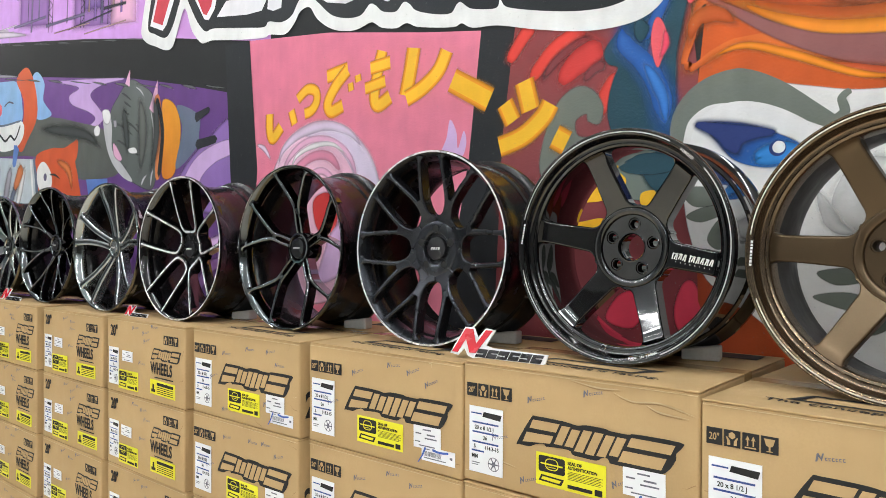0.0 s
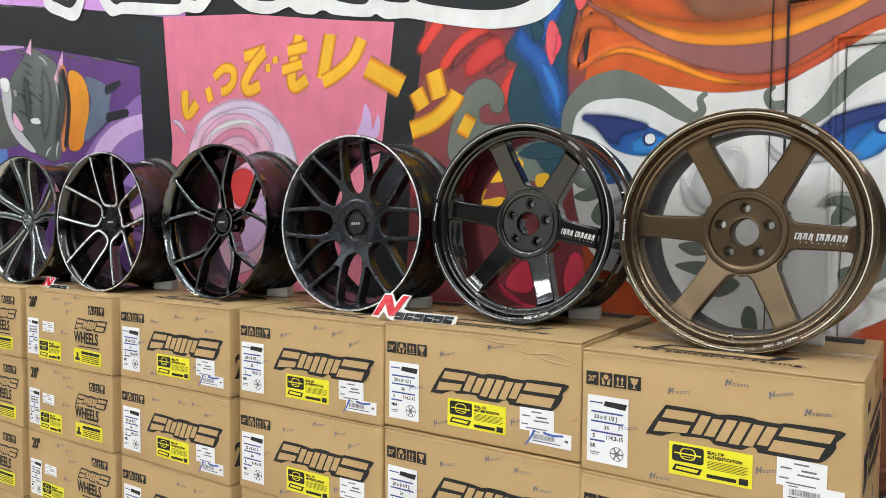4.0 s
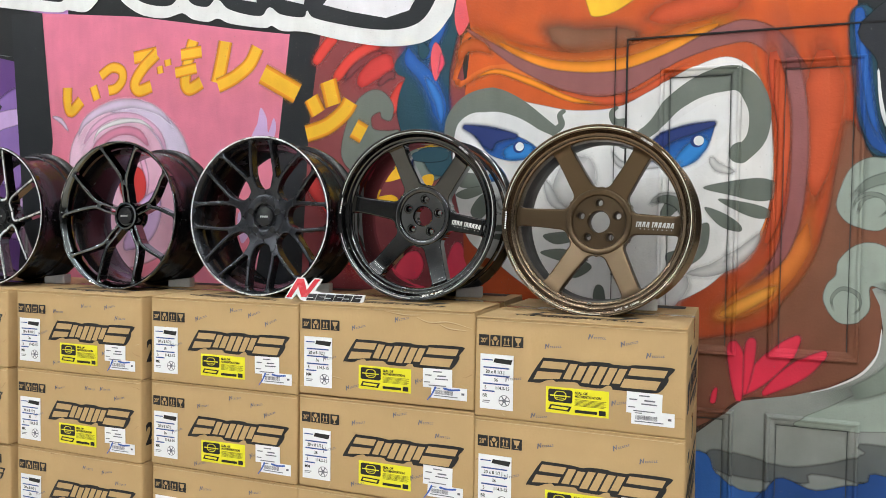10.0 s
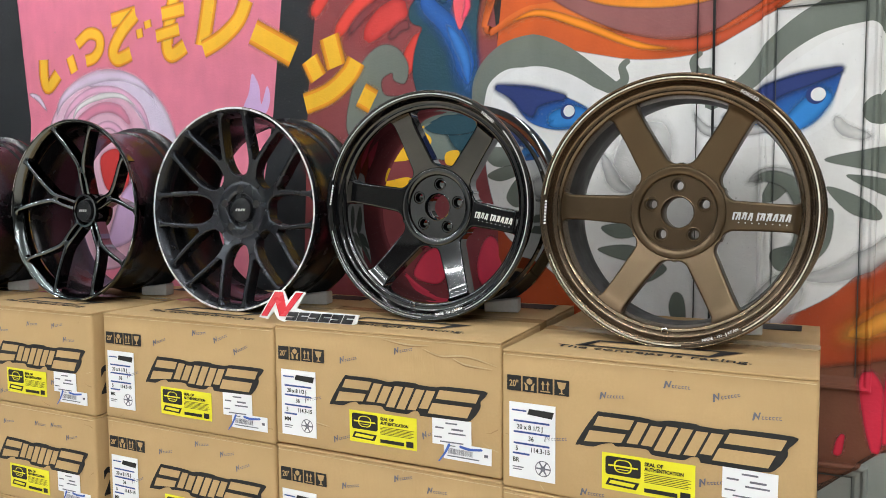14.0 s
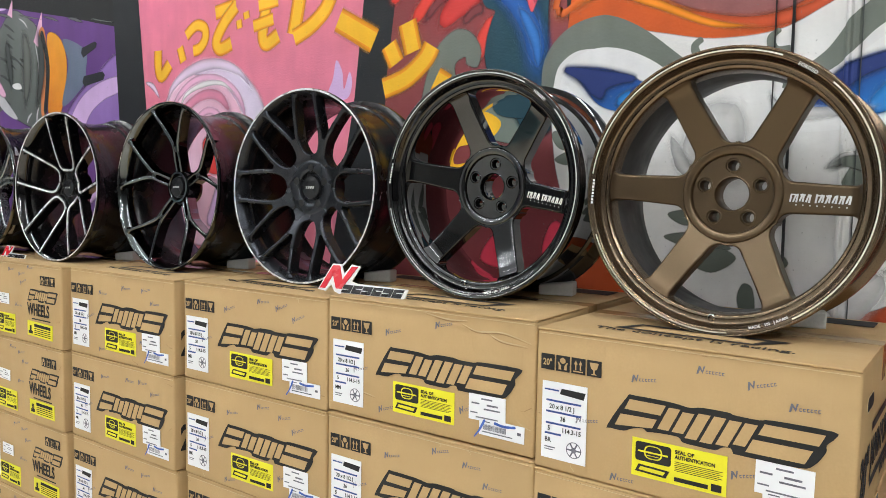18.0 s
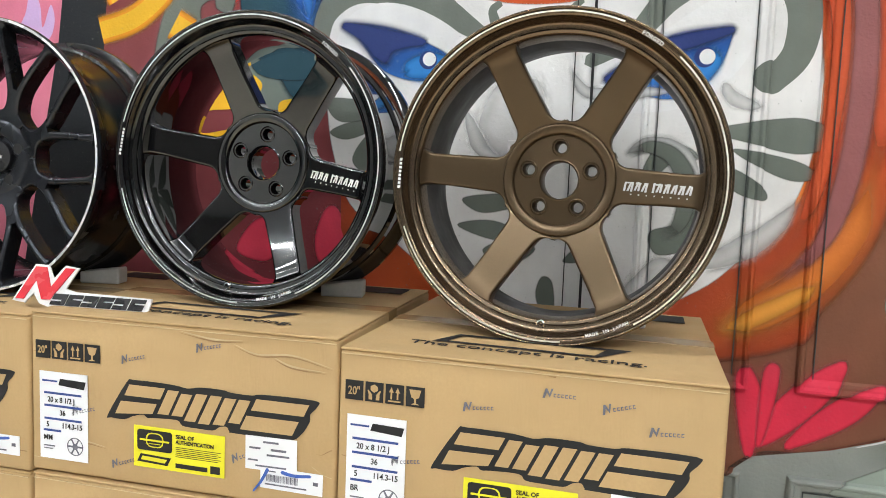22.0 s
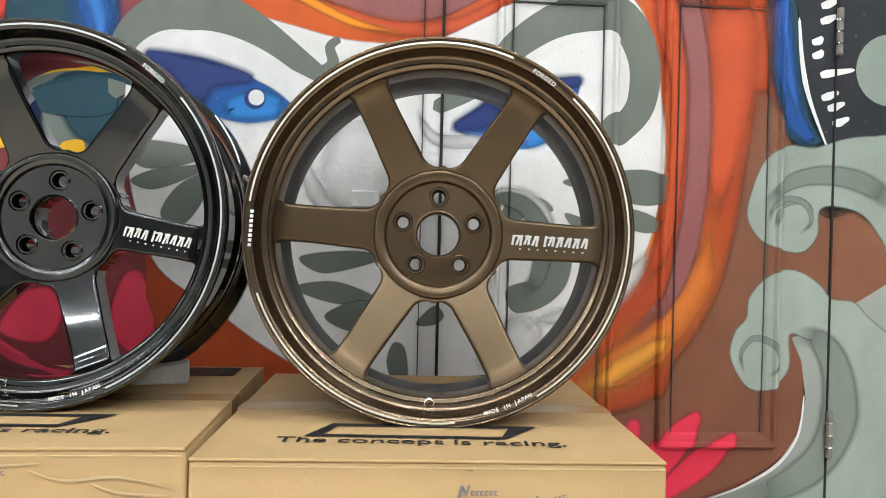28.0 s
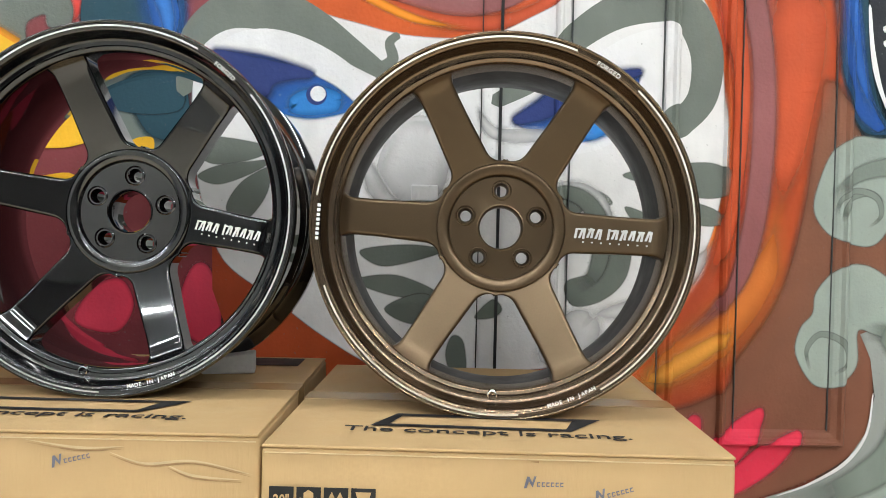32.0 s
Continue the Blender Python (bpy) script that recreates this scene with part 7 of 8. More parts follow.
def arc_letters(ob, words, radius, mid, size, material, y=-0.0006, up=True):
    """Lettering bent round the lip, one piece of print for each word."""
    bmw = bmesh.new()
    step = math.degrees(size * 0.72 / radius)
    for i, ch in enumerate(words):
        if ch == " ":
            continue
        a = mid + (len(words) - 1) / 2 * step - i * step if up else mid - (len(words) - 1) / 2 * step + i * step
        me = text_mesh(ch, size, material, 0.01, align="CENTER")
        piece = me.copy()
        x, z = polar(radius, a)
        piece.transform(pose(x, y, z, 0, -(a - 90) if up else -(a + 90), 0))
        bmw.from_mesh(piece)
        bpy.data.meshes.remove(piece)
    part("lip_lettering", bmw, material, ob, "small pale rim lettering")


def lip_lines(ob, material, spans, r=WR - 0.0165):
    for a0, a1 in spans:
        n = max(3, int(abs(a1 - a0) / 3))
        bm = bmesh.new()
        rows = []
        for i in range(n + 1):
            a = a0 + (a1 - a0) * i / n
            rows.append([bm.verts.new((polar(q, a)[0], yy, polar(q, a)[1])) for q, yy in ((r - 0.0013, -0.0006), (r + 0.0013, -0.0006))])
        for i in range(n):
            bm.faces.new((rows[i][0], rows[i + 1][0], rows[i + 1][1], rows[i][1]))
        part("lip_stripe", bm, material, ob, "thin machined stripe")


def cap(ob, y, r=0.034, material=M_SIGNK):
    c = part("centre_cap", lathe([(r, 0.004), (r - 0.002, 0.0), (r * 0.6, -0.002), (0.0008, -0.0025), (0.0008, 0.01), (r, 0.01)], 40), material, ob, "round black centre cap", smooth=40, at=pose(0, y, 0))
    for k in range(4):
        part("cap_mark", flat_bm(skew(rect_pts(0, 0.0062, 0, 0.0068), -0.0170 + 0.0085 * k, -0.0035, 0.3), -0.0032), M_GREYLINE, c)


def valve(ob, deg=-92):
    x, z = polar(0.2395, deg)
    v = part("valve_ring", lathe([(0.0072, 0.006), (0.0068, -0.0012), (0.0056, -0.0018), (0.0048, 0.0004), (0.0046, 0.006)], 24), M_CHROME, ob, "bright ring round the valve", smooth=50, at=pose(x, 0.0195, z))
    part("valve_cap", cyl_bm(0.0040, 0.008, pose(x, 0.0195, z, 90), 16), M_DARK, v)
    part("valve_cap_edge", lathe([(0.0026, 0.0), (0.0022, -0.0010), (0.0012, -0.0010), (0.0010, 0.0)], 16), M_DCHROME, v, at=pose(x, 0.0153, z))


def ring_spokes(ob, bars, count, material, turn=0.0, name="spoke", edge=None, thick=0.03, fil=(), crown=0.34):
    for k in range(count):
        bm = bmesh.new()
        for stops in bars:
            sweep(*arm([(r, a + turn + 360 / count * k, y, w) for r, a, y, w in stops], thick, fil), bm=bm, crown=crown)
        s = part(name, bm, material, ob, smooth=62)
        # strip along the face: machined metal on some wheels, painted reflection on others
        if edge:
            em = bmesh.new()
            for stops in bars:
                sweep(*arm([(r, a + turn + 360 / count * k, y - 0.0012, w * edge[1]) for r, a, y, w in stops], 0.001), bm=em)
            part("face_strip", em, edge[0], s, "spoke face strip, machined on some wheels, painted reflection on others", smooth=28)


def six_spoke(ob, body, dark, stripe, letter, lip=None):
    lip = lip or body
    # bead, steep concave wall, two narrow ledges with a cut groove between them
    rim(ob, lip, dark, inner_r=0.2335, outside=lip, lip=[(WR, 0.004), (WR - 0.0015, 0.0), (WR - 0.0100, 0.0005), (WR - 0.0160, 0.0035), (0.2556, 0.0055), (0.2540, 0.0082), (0.2516, 0.0134), (0.2496, 0.0172), (0.2482, 0.0187), (0.2462, 0.0194), (0.2408, 0.0204), (0.2404, 0.0240), (0.2390, 0.0242), (0.2386, 0.0212),
                                            (0.2345, 0.0232), (0.2326, 0.0262), (0.2314, 0.0330), (0.2305, 0.0440), (0.2302, 0.0600), (0.2375, 0.0620), (WR - 0.017, 0.030), (WR - 0.006, 0.014), (WR, 0.010)])
    ring = lambda name, prof, m: part(name, lathe(prof, 112), m, ob, smooth=75)
    ring("lip_bead", [(WR + 0.0002, 0.0045), (WR - 0.0012, -0.0012), (WR - 0.0042, -0.0016), (WR - 0.0056, 0.0012), (WR - 0.003, 0.006)], lip)
    ring("lip_bead", [(WR - 0.0122, 0.0042), (WR - 0.0128, -0.0002), (WR - 0.0150, 0.0004), (WR - 0.0166, 0.0044), (WR - 0.014, 0.008)], lip)
    stops = [(0.084, 0, 0.0765, 0.062), (0.10, 0, 0.0722, 0.061), (0.13, 0, 0.0640, 0.059), (0.16, 0, 0.0558, 0.056), (0.19, 0, 0.0478, 0.054), (0.210, 0, 0.0422, 0.054), (0.219, 0, 0.0385, 0.054), (0.226, 0, 0.0335, 0.0545), (0.232, 0, 0.0268, 0.055), (0.238, 0, 0.0212, 0.055)]
    ring_spokes(ob, [stops], 6, body, -3.0, thick=0.036, fil=((0.088, 0.024), (0.235, 0.017)))
    ring("hub_ring", [(0.0965, 0.0830), (0.0958, 0.0735), (0.0945, 0.0712), (0.0915, 0.0706), (0.0810, 0.0722), (0.0785, 0.0740), (0.0772, 0.0775), (0.0765, 0.0802), (0.072, 0.11), (0.0965, 0.11)], body)
    hub(ob, body, 0.0785, 0.0325, 0.0795, bolt_r=0.0558, bolt=0.0112, rings=body)
    lip_lines(ob, stripe, [(172, 68), (46, -58), (-84, -160)], WR - 0.0091)
    arc_letters(ob, "FORGED", WR - 0.0155, 57, 0.0088, letter, -0.0022)
    arc_letters(ob, "MADE IN JAPAN", WR - 0.0130, -67, 0.0076, letter, -0.0022, up=False)
    bm = bmesh.new()
    for k in range(8):
        flat_bm(skew(rect_pts(0, 0.0046, 0, 0.0044), 0.0, -0.026 + 0.0066 * k, 0), -0.0022, bm=bm)
    part("lip_lettering", bm, letter, ob, at=pose(-(WR - 0.012), 0, 0, 0, 3, 0))
    # slanted plain blocks where the maker's decal sits on one spoke
    badge = bmesh.new()
    rj = random.Random(4)
    for k in range(19):
        if k == 7:
            continue
        a, lean = 0.108 + 0.0057 * k, 0.0048 if k % 2 else 0.0018
        lo, hi = -0.0085 + rj.uniform(0, 0.0025), 0.0068 + rj.uniform(0, 0.0015)
        flat_bm([(a, lo), (a + 0.0034, lo), (a + 0.0034 + lean, hi), (a + lean, hi)], 0, bm=badge)
    for k in (0, 3, 8, 11, 15):
        a = 0.1100 + 0.0057 * k
        flat_bm(rect_pts(a, a + 0.0095, 0.0046, 0.0070), -0.0002, bm=badge)
    for k in range(8):
        flat_bm(rect_pts(0.120 + 0.0125 * k, 0.1225 + 0.0125 * k, -0.0140, -0.0118), 0, bm=badge)
    for q in badge.verts:
        q.co.y += 0.0702 - (q.co.x - 0.105) * 0.262 - 0.0032
    part("spoke_decal", badge, M_DECAL, ob, "white slanted block decal", at=pose(0, 0, 0, 0, 3.0, 0))
    valve(ob)


def mesh_spokes(ob):
    slim_rim(ob, M_SATINB, M_BARRELB, M_BRUSH)
    stem = [(0.050, 0, 0.0475, 0.030), (0.085, 0, 0.0425, 0.030), (0.115, 0, 0.0350, 0.030), (0.145, 0, 0.0275, 0.027)]
    left = [(0.115, 3.2, 0.0352, 0.0150), (0.145, 4.4, 0.0277, 0.0140), (0.180, 8.0, 0.0190, 0.0132), (0.220, 11.4, 0.0095, 0.0130), (0.261, 13.8, 0.003, 0.0135)]
    ring_spokes(ob, [stem], 8, M_SATINB, 22.5, name="spoke_stem", thick=0.036, fil=((0.088, 0.024), (1, 0)), crown=0.45)
    for s in (1, -1):
        ring_spokes(ob, [[(r, a * s, y - 0.0002 * s, w) for r, a, y, w in left]], 8, M_SATINB, 22.5, thick=0.036, fil=((0, 0), (0.258, 0.012)), crown=0.7)
    part("hub_ring", lathe([(0.080, 0.0540), (0.0785, 0.0452), (0.074, 0.0432), (0.066, 0.0428), (0.056, 0.0432), (0.0475, 0.0440), (0.0450, 0.0460), (0.0440, 0.0580), (0.0440, 0.10), (0.080, 0.10)], 72), M_SATINB, ob, smooth=50)
    hub(ob, M_SATINB, 0.046, 0, 0.055, 0.0400, 0.0040, 90)
    for k in range(5):
        x, z = polar(0.0560, 90 + 72 * k)
        w = part("lug_hole", cyl_bm(0.0105, 0.0008, pose(x, 0.0430, z, 90), 24), M_DARK, ob, "dark lug hole")
        part("lug_seat", lathe([(0.0122, 0.0014), (0.0116, -0.0004), (0.0106, -0.0006), (0.0100, 0.0008)], 24), M_SATINB, w, smooth=50, at=pose(x, 0.0428, z))
    cap(ob, 0.0455)


def pocket_spokes(ob):
    slim_rim(ob, M_BCHROME, M_BARRELB, M_BCHROME)
    for k in range(20):
        if k % 7 != 3:
            lip_dash(ob, 10 + 18 * k, 10 + 18 * k + 9 + (k * 5) % 6, M_CHROME)
    for s in (1, -1):
        ring_spokes(ob, [[(0.040, 13 * s, 0.055, 0.016), (0.065, 9.6 * s, 0.049, 0.0105), (0.095, 7.0 * s, 0.042, 0.0100), (0.122, 4.6 * s, 0.036, 0.0125), (0.145, 5.4 * s, 0.031, 0.0150), (0.190, 11.5 * s, 0.019, 0.0140), (0.235, 16.2 * s, 0.007, 0.0125), (0.262, 18.0 * s, 0.003, 0.0130)]], 5, M_BCHROME, 90, thick=0.036, fil=((0, 0), (0.258, 0.010)), crown=0.65)
    ring_spokes(ob, [[(0.114, -6, 0.0385, 0.012), (0.124, 0, 0.0365, 0.022), (0.114, 6, 0.0385, 0.012)]], 5, M_BCHROME, 90, name="spoke_web")
    part("hub_ring", lathe([(0.054, 0.058), (0.050, 0.048), (0.044, 0.047), (0.038, 0.056), (0.038, 0.10), (0.054, 0.10)], 64), M_BCHROME, ob, smooth=40)
    hub(ob, M_BCHROME, 0.052, 0, 0.058, 0.044, 0.009, 126)
    cap(ob, 0.046)


def lip_dash(ob, a0, a1, material):
    """A short bright machined nick on the rim's edge."""
    bm = bmesh.new()
    rows = []
    for i in range(5):
        a = a0 + (a1 - a0) * i / 4
        rows.append([bm.verts.new((polar(q, a)[0], yy, polar(q, a)[1])) for q, yy in ((WR - 0.0042, -0.0006), (WR - 0.0036, -0.0013), (WR - 0.0026, -0.0013), (WR - 0.0018, -0.0006))])
    for p, q in zip(rows, rows[1:]):
        for i in range(3):
            bm.faces.new((p[i], p[i + 1], q[i + 1], q[i]))
    bmesh.ops.recalc_face_normals(bm, faces=bm.faces)
    part("edge_nick", bm, material, ob, smooth=40)


def loop_spokes(ob):
    slim_rim(ob, M_GLOSSB, M_BARRELB, M_BRUSH)
    for s in (1, -1):
        ring_spokes(ob, [[(0.064, 2 * s, 0.056, 0.018), (0.067, 16 * s, 0.053, 0.017), (0.080, 28 * s, 0.049, 0.016), (0.106, 27.0 * s, 0.042, 0.015), (0.150, 21.0 * s, 0.029, 0.0145), (0.205, 16.9 * s, 0.015, 0.014), (0.260, 14.4 * s, 0.002, 0.016)]], 5, M_GLOSSB, 90, edge=(M_BRUSH, 0.46), thick=0.036, fil=((0, 0), (0.258, 0.010)))
    ring_spokes(ob, [[(0.03, 36, 0.064, 0.05), (0.07, 36, 0.062, 0.050), (0.095, 36, 0.060, 0.020)]], 5, M_GLOSSB, 90, name="spoke_root")
    hub(ob, M_GLOSSB, 0.062, 0, 0.062, 0.046, 0.011, 126)
    cap(ob, 0.054)


def split_spokes(ob, body=M_DCHROME, spread=8.0, y_in=0.052, turn=90.0, wide=0.027, edge=M_DCHROME):
    slim_rim(ob, body, M_BARRELB, edge)
    for s in (1, -1):
        # dark middle strip puts the chrome's dark reflection into colour
        ring_spokes(ob, [[(0.034, 16 * s, y_in, 0.030), (0.062, 14 * s, y_in - 0.005, wide), (0.10, 10.5 * s, 0.040, wide * 0.95), (0.17, (spread + 2.5) * s, 0.023, wide), (0.235, (spread + 4.8) * s, 0.007, wide), (0.261, (spread + 5.5) * s, 0.003, wide)]], 5, M_GCHROME, turn, thick=0.034, fil=((0, 0), (0.258, 0.008)), edge=(M_BCHROME, 0.30))
    part("hub_ring", lathe([(0.050, 0.054), (0.046, 0.045), (0.036, 0.044), (0.030, 0.052), (0.030, 0.10), (0.050, 0.10)], 64), body, ob, smooth=40)
    hub(ob, body, 0.056, 0, y_in + 0.002, 0.044, 0.010, turn + 36)
    cap(ob, y_in - 0.010, 0.026, M_GCHROME)


def many_spokes(ob, body=M_BCHROME, count=7, edge=M_DCHROME):
    slim_rim(ob, body, M_BARRELB, edge)
    # brighter strips paint glints onto the black chrome spokes
    ring_spokes(ob, [[(0.040, 0, 0.056, 0.030), (0.085, 1, 0.047, 0.018), (0.110, 2, 0.041, 0.015), (0.125, 2.4, 0.037, 0.014)],
                     [(0.100, 3.0, 0.041, 0.0090), (0.150, 6.5, 0.030, 0.0090), (0.200, 12, 0.016, 0.0085), (0.240, 15.5, 0.006, 0.0090), (0.260, 17, 0.003, 0.022)],
                     [(0.100, 0.0, 0.041, 0.0090), (0.150, -1.5, 0.030, 0.0090), (0.200, -4.5, 0.016, 0.0085), (0.240, -7, 0.006, 0.0090), (0.260, -8, 0.003, 0.022)]], count, body, 90, thick=0.032, edge=(M_DCHROME, 0.42))
    part("hub_ring", lathe([(0.056, 0.056), (0.052, 0.047), (0.044, 0.046), (0.038, 0.056), (0.038, 0.10), (0.056, 0.10)], 64), body, ob, smooth=40)
    hub(ob, body, 0.056, 0, 0.056, 0.045, 0.010, 90)
    cap(ob, 0.046, 0.028)


def deep_mesh(ob, body=M_CHROME):
    slim_rim(ob, M_DCHROME, M_BARRELB, M_CHROME, deep=0.022)
    part("lip_step", lathe([(0.2515, 0.030), (0.2490, 0.026), (0.2455, 0.030), (0.2470, 0.036)], 112), M_CHROME, ob, smooth=35)
    left = [(0.036, 2, 0.068, 0.044), (0.085, 3, 0.058, 0.036), (0.125, 7, 0.049, 0.029), (0.18, 12, 0.040, 0.020), (0.235, 15.5, 0.034, 0.020), (0.250, 16, 0.033, 0.024)]
    ring_spokes(ob, [left, [(r, -a, y, w) for r, a, y, w in left]], 7, M_CHROME, 90, thick=0.030)
    part("hub_ring", lathe([(0.060, 0.068), (0.056, 0.058), (0.046, 0.057), (0.040, 0.066), (0.040, 0.10), (0.060, 0.10)], 64), M_DCHROME, ob, smooth=40)
    hub(ob, M_DCHROME, 0.056, 0, 0.066, 0.044, 0.010, 126)
    cap(ob, 0.058, 0.026)


def deep_split(ob):
    slim_rim(ob, M_DCHROME, M_BARRELB, M_CHROME, deep=0.016)
    for s in (1, -1):
        ring_spokes(ob, [[(0.036, 14 * s, 0.062, 0.030), (0.09, 8 * s, 0.050, 0.022), (0.15, 11 * s, 0.036, 0.020), (0.235, 14.5 * s, 0.024, 0.021), (0.252, 15 * s, 0.022, 0.026)]], 5, M_CHROME, 90, thick=0.03)
        ring_spokes(ob, [[(0.12, 9.5 * s, 0.050, 0.010), (0.16, 4.0 * s, 0.042, 0.009), (0.20, 0.5 * s, 0.036, 0.008)]], 5, M_DCHROME, 90, name="spoke_web", thick=0.02)
    hub(ob, M_DCHROME, 0.056, 0, 0.062, 0.044, 0.010, 126)
    cap(ob, 0.056, 0.026)


def y_spokes(ob):
    slim_rim(ob, M_GCHROME, M_BARRELB, M_CHROME, deep=0.014)
    left = [(0.035, 0, 0.060, 0.046), (0.09, 0, 0.050, 0.036), (0.125, 5, 0.040, 0.026), (0.18, 11, 0.026, 0.022), (0.254, 16, 0.014, 0.028)]
    ring_spokes(ob, [left, [(r, -a, y, w) for r, a, y, w in left]], 5, M_GLOSSB, 90, thick=0.03, edge=(M_BRUSH, 0.72))
    hub(ob, M_GLOSSB, 0.054, 0, 0.060, 0.044, 0.010, 126)
    cap(ob, 0.052, 0.026)


WHEELS = [("satin bronze six-spoke alloy wheel with pale rim stripes", lambda o: six_spoke(o, M_BRONZE, M_BARREL, M_BRONZEL, M_WHITEP, M_BRONZEP)),
          ("gloss black six-spoke alloy wheel with pale rim stripes", lambda o: six_spoke(o, M_GLOSSB, M_GLOSSB, M_GREYLINE, M_WHITEP)),
          ("satin black mesh alloy wheel with bright rim edge", mesh_spokes),
          ("gloss black ten-spoke alloy wheel with pocketed spokes", pocket_spokes),
          ("black alloy wheel with bright machined looped spokes", loop_spokes),
          ("dark chrome alloy wheel with split twin spokes", lambda o: split_spokes(o, M_DCHROME, 8.0)),
          ("gloss black alloy wheel with many thin spokes", many_spokes),
          ("bright chrome deep-lipped mesh alloy wheel", deep_mesh),
          ("dark chrome deep-lipped split-spoke alloy wheel", deep_split),
          ("silver machined five-spoke alloy wheel with black inserts", y_spokes)]
WHEEL_X = [0.302, -0.274, -0.844, -1.447, -2.012, -2.570, -3.165, -3.765, -4.393, -5.024]
WHEEL_Y = [0.147, 0.172, 0.145, 0.125, 0.056, 0.040, 0.036, 0.030, 0.018, -0.008]
WHEEL_TURN = [-3.3, -1.0, 0.9, 0.0, 2.0, 2.3, 3.3, 4.9, 5.5, 2.0]
WHEEL_SIZE = [1.032, 1.016, 1.016, 1.014, 0.998, 1.003, 1.012, 0.985, 1.005, 1.0]
WHEEL_SPIN = [0.0, 6.5, 0.0, 0.0, 0.0, 0.0, 0.0, 0.0, 0.0, 0.0]
LEAN = -2.0
for k, (label, build) in enumerate(WHEELS):
    top = TOP + LIFT[k] + (0.0006 if k else -0.004)
    w = thing("alloy_wheel", label, "wheel", group="wheels on the boxes")
    build(w)
    w.matrix_basis = Matrix.Translation((WHEEL_X[k], WHEEL_Y[k], top)) @ pose(0, 0, 0, 0, 0, WHEEL_TURN[k]) @ pose(0, 0, 0, LEAN) @ Matrix.Scale(WHEEL_SIZE[k], 4) @ Matrix.Translation((0, 0, WR)) @ pose(0, 0, 0, 0, WHEEL_SPIN[k], 0)

# ---- foam wedges and name boards on the boxes ----
for k in range(10):
    b = box_bm(-0.045, 0.045, -0.022, 0.022, 0, 0.036, 0.004, 2)
    for q in b.verts:
        if q.co.z > 0.03 and q.co.x < 0:
            q.co.z -= 0.010
    ob = tagged(new("foam_chock", mesh_from("foam_chock", b, M_FOAM)), "pale grey foam block chocking a wheel on the box lid", "wheel chock", "wheel chocks")
    ob.matrix_basis = pose(WHEEL_X[k] + 0.125, WHEEL_Y[k] + 0.22, TOP + LIFT[k] + 0.0008, 0, 0, 12)


def name_board(x, y, z, turn, scale):
    ob = thing("name_board", "small red, white and black cut-out acrylic shop sign", "sign", pose(x, y, z, -16, 0, turn) @ Matrix.Diagonal((scale, scale, 0.80 * scale, 1)), "small signs by the wheels")
    back = [(-0.006, 0.004), (0.018, 0.0), (0.032, 0.022), (0.046, 0.001), (0.066, -0.006), (0.232, -0.006), (0.250, 0.002), (0.254, 0.027), (0.112, 0.030), (0.092, 0.036), (0.111, 0.081), (0.084, 0.085), (0.066, 0.056), (0.052, 0.084), (0.026, 0.084)]
    part("backing", flat_bm(back, 0.0, (), 0.003), M_SIGNW, ob, "white acrylic backing")
    part("red_mark", flat_bm([(0.0, 0.008), (0.016, 0.008), (0.034, 0.050), (0.050, 0.010), (0.066, 0.010), (0.104, 0.079), (0.086, 0.079), (0.064, 0.036), (0.050, 0.079), (0.029, 0.079)], -0.002, (), 0.002), M_SIGNR, ob)
    for k in range(6):
        slit = [(0.008, 0.0125), (0.0265, 0.0125), (0.0265, 0.0155), (0.008, 0.0155)] if k % 2 else [(0.0, 0.0085), (0.0185, 0.0085), (0.0185, 0.0115), (0.0, 0.0115)]
        bm = bmesh.new()
        for lo, hi in ((0.0, slit[0][1]), (slit[2][1], 0.024)):
            flat_bm(skew(rect_pts(0, 0.0262, lo, hi), 0.067 + 0.0290 * k, 0.0, 0.3), -0.002, (), 0.002, bm=bm)
        flat_bm(skew(rect_pts(0.0 if k % 2 else 0.0185, 0.008 if k % 2 else 0.0262, slit[0][1], slit[2][1]), 0.067 + 0.0290 * k, 0.0, 0.3), -0.002, (), 0.002, bm=bm)
        part("black_mark", bm, M_SIGNK, ob)
    return ob


name_board(-0.660, 0.050, TOP + 0.013, 3, 1.08)
name_board(-2.350, 0.030, TOP + 0.001, 3, 0.66)
name_board(-3.598, 0.0, TOP + 0.003, 3, 0.9)
name_board(-4.889, -0.05, TOP + 0.001, 3, 0.95)

# ---- workshop beyond the wall's end ----
# unseen, added pale so the chrome wheels have something bright to reflect
tagged(new("bounce_wall_southwest", mesh_from("bounce_wall_southwest", box_bm(-24, -3.0, -7.2, -7.0, 0, 5.4), M_BOUNCE)), "unseen pale wall added to brighten chrome reflections", "wall", kind="structure")
# unseen; kept dark so gloss black spokes reflect little
tagged(new("wall_south", mesh_from("wall_south", box_bm(-3.0, 9, -7.2, -7.0, 0, 5.4), M_PLASTER)), "unseen plain grey wall closing the room", "wall", kind="structure")
# added dark sheet low on the unseen wall, only for reflections
tagged(new("dark_reflection_band", mesh_from("dark_reflection_band", box_bm(-3.0, 9, -7.0, -6.997, 0, 1.15), M_DARK)), "unseen dark band added to darken the wheels' reflections", "wall", kind="structure")
tagged(new("wall_east", mesh_from("wall_east", box_bm(9, 9.2, -7.2, 0.64, 0, 5.4), M_PLASTER)), "unseen plain grey wall closing the room", "wall", kind="structure")
FAR_X, SIDE_Y = -15.0, 2.74
far_wall = tagged(new("wall_far", mesh_from("wall_far", box_bm(FAR_X - 0.2, FAR_X, -9, SIDE_Y + 0.2, 0, 2.7), M_DARK)), "dark workshop back wall with painted blossom", "wall", kind="structure")
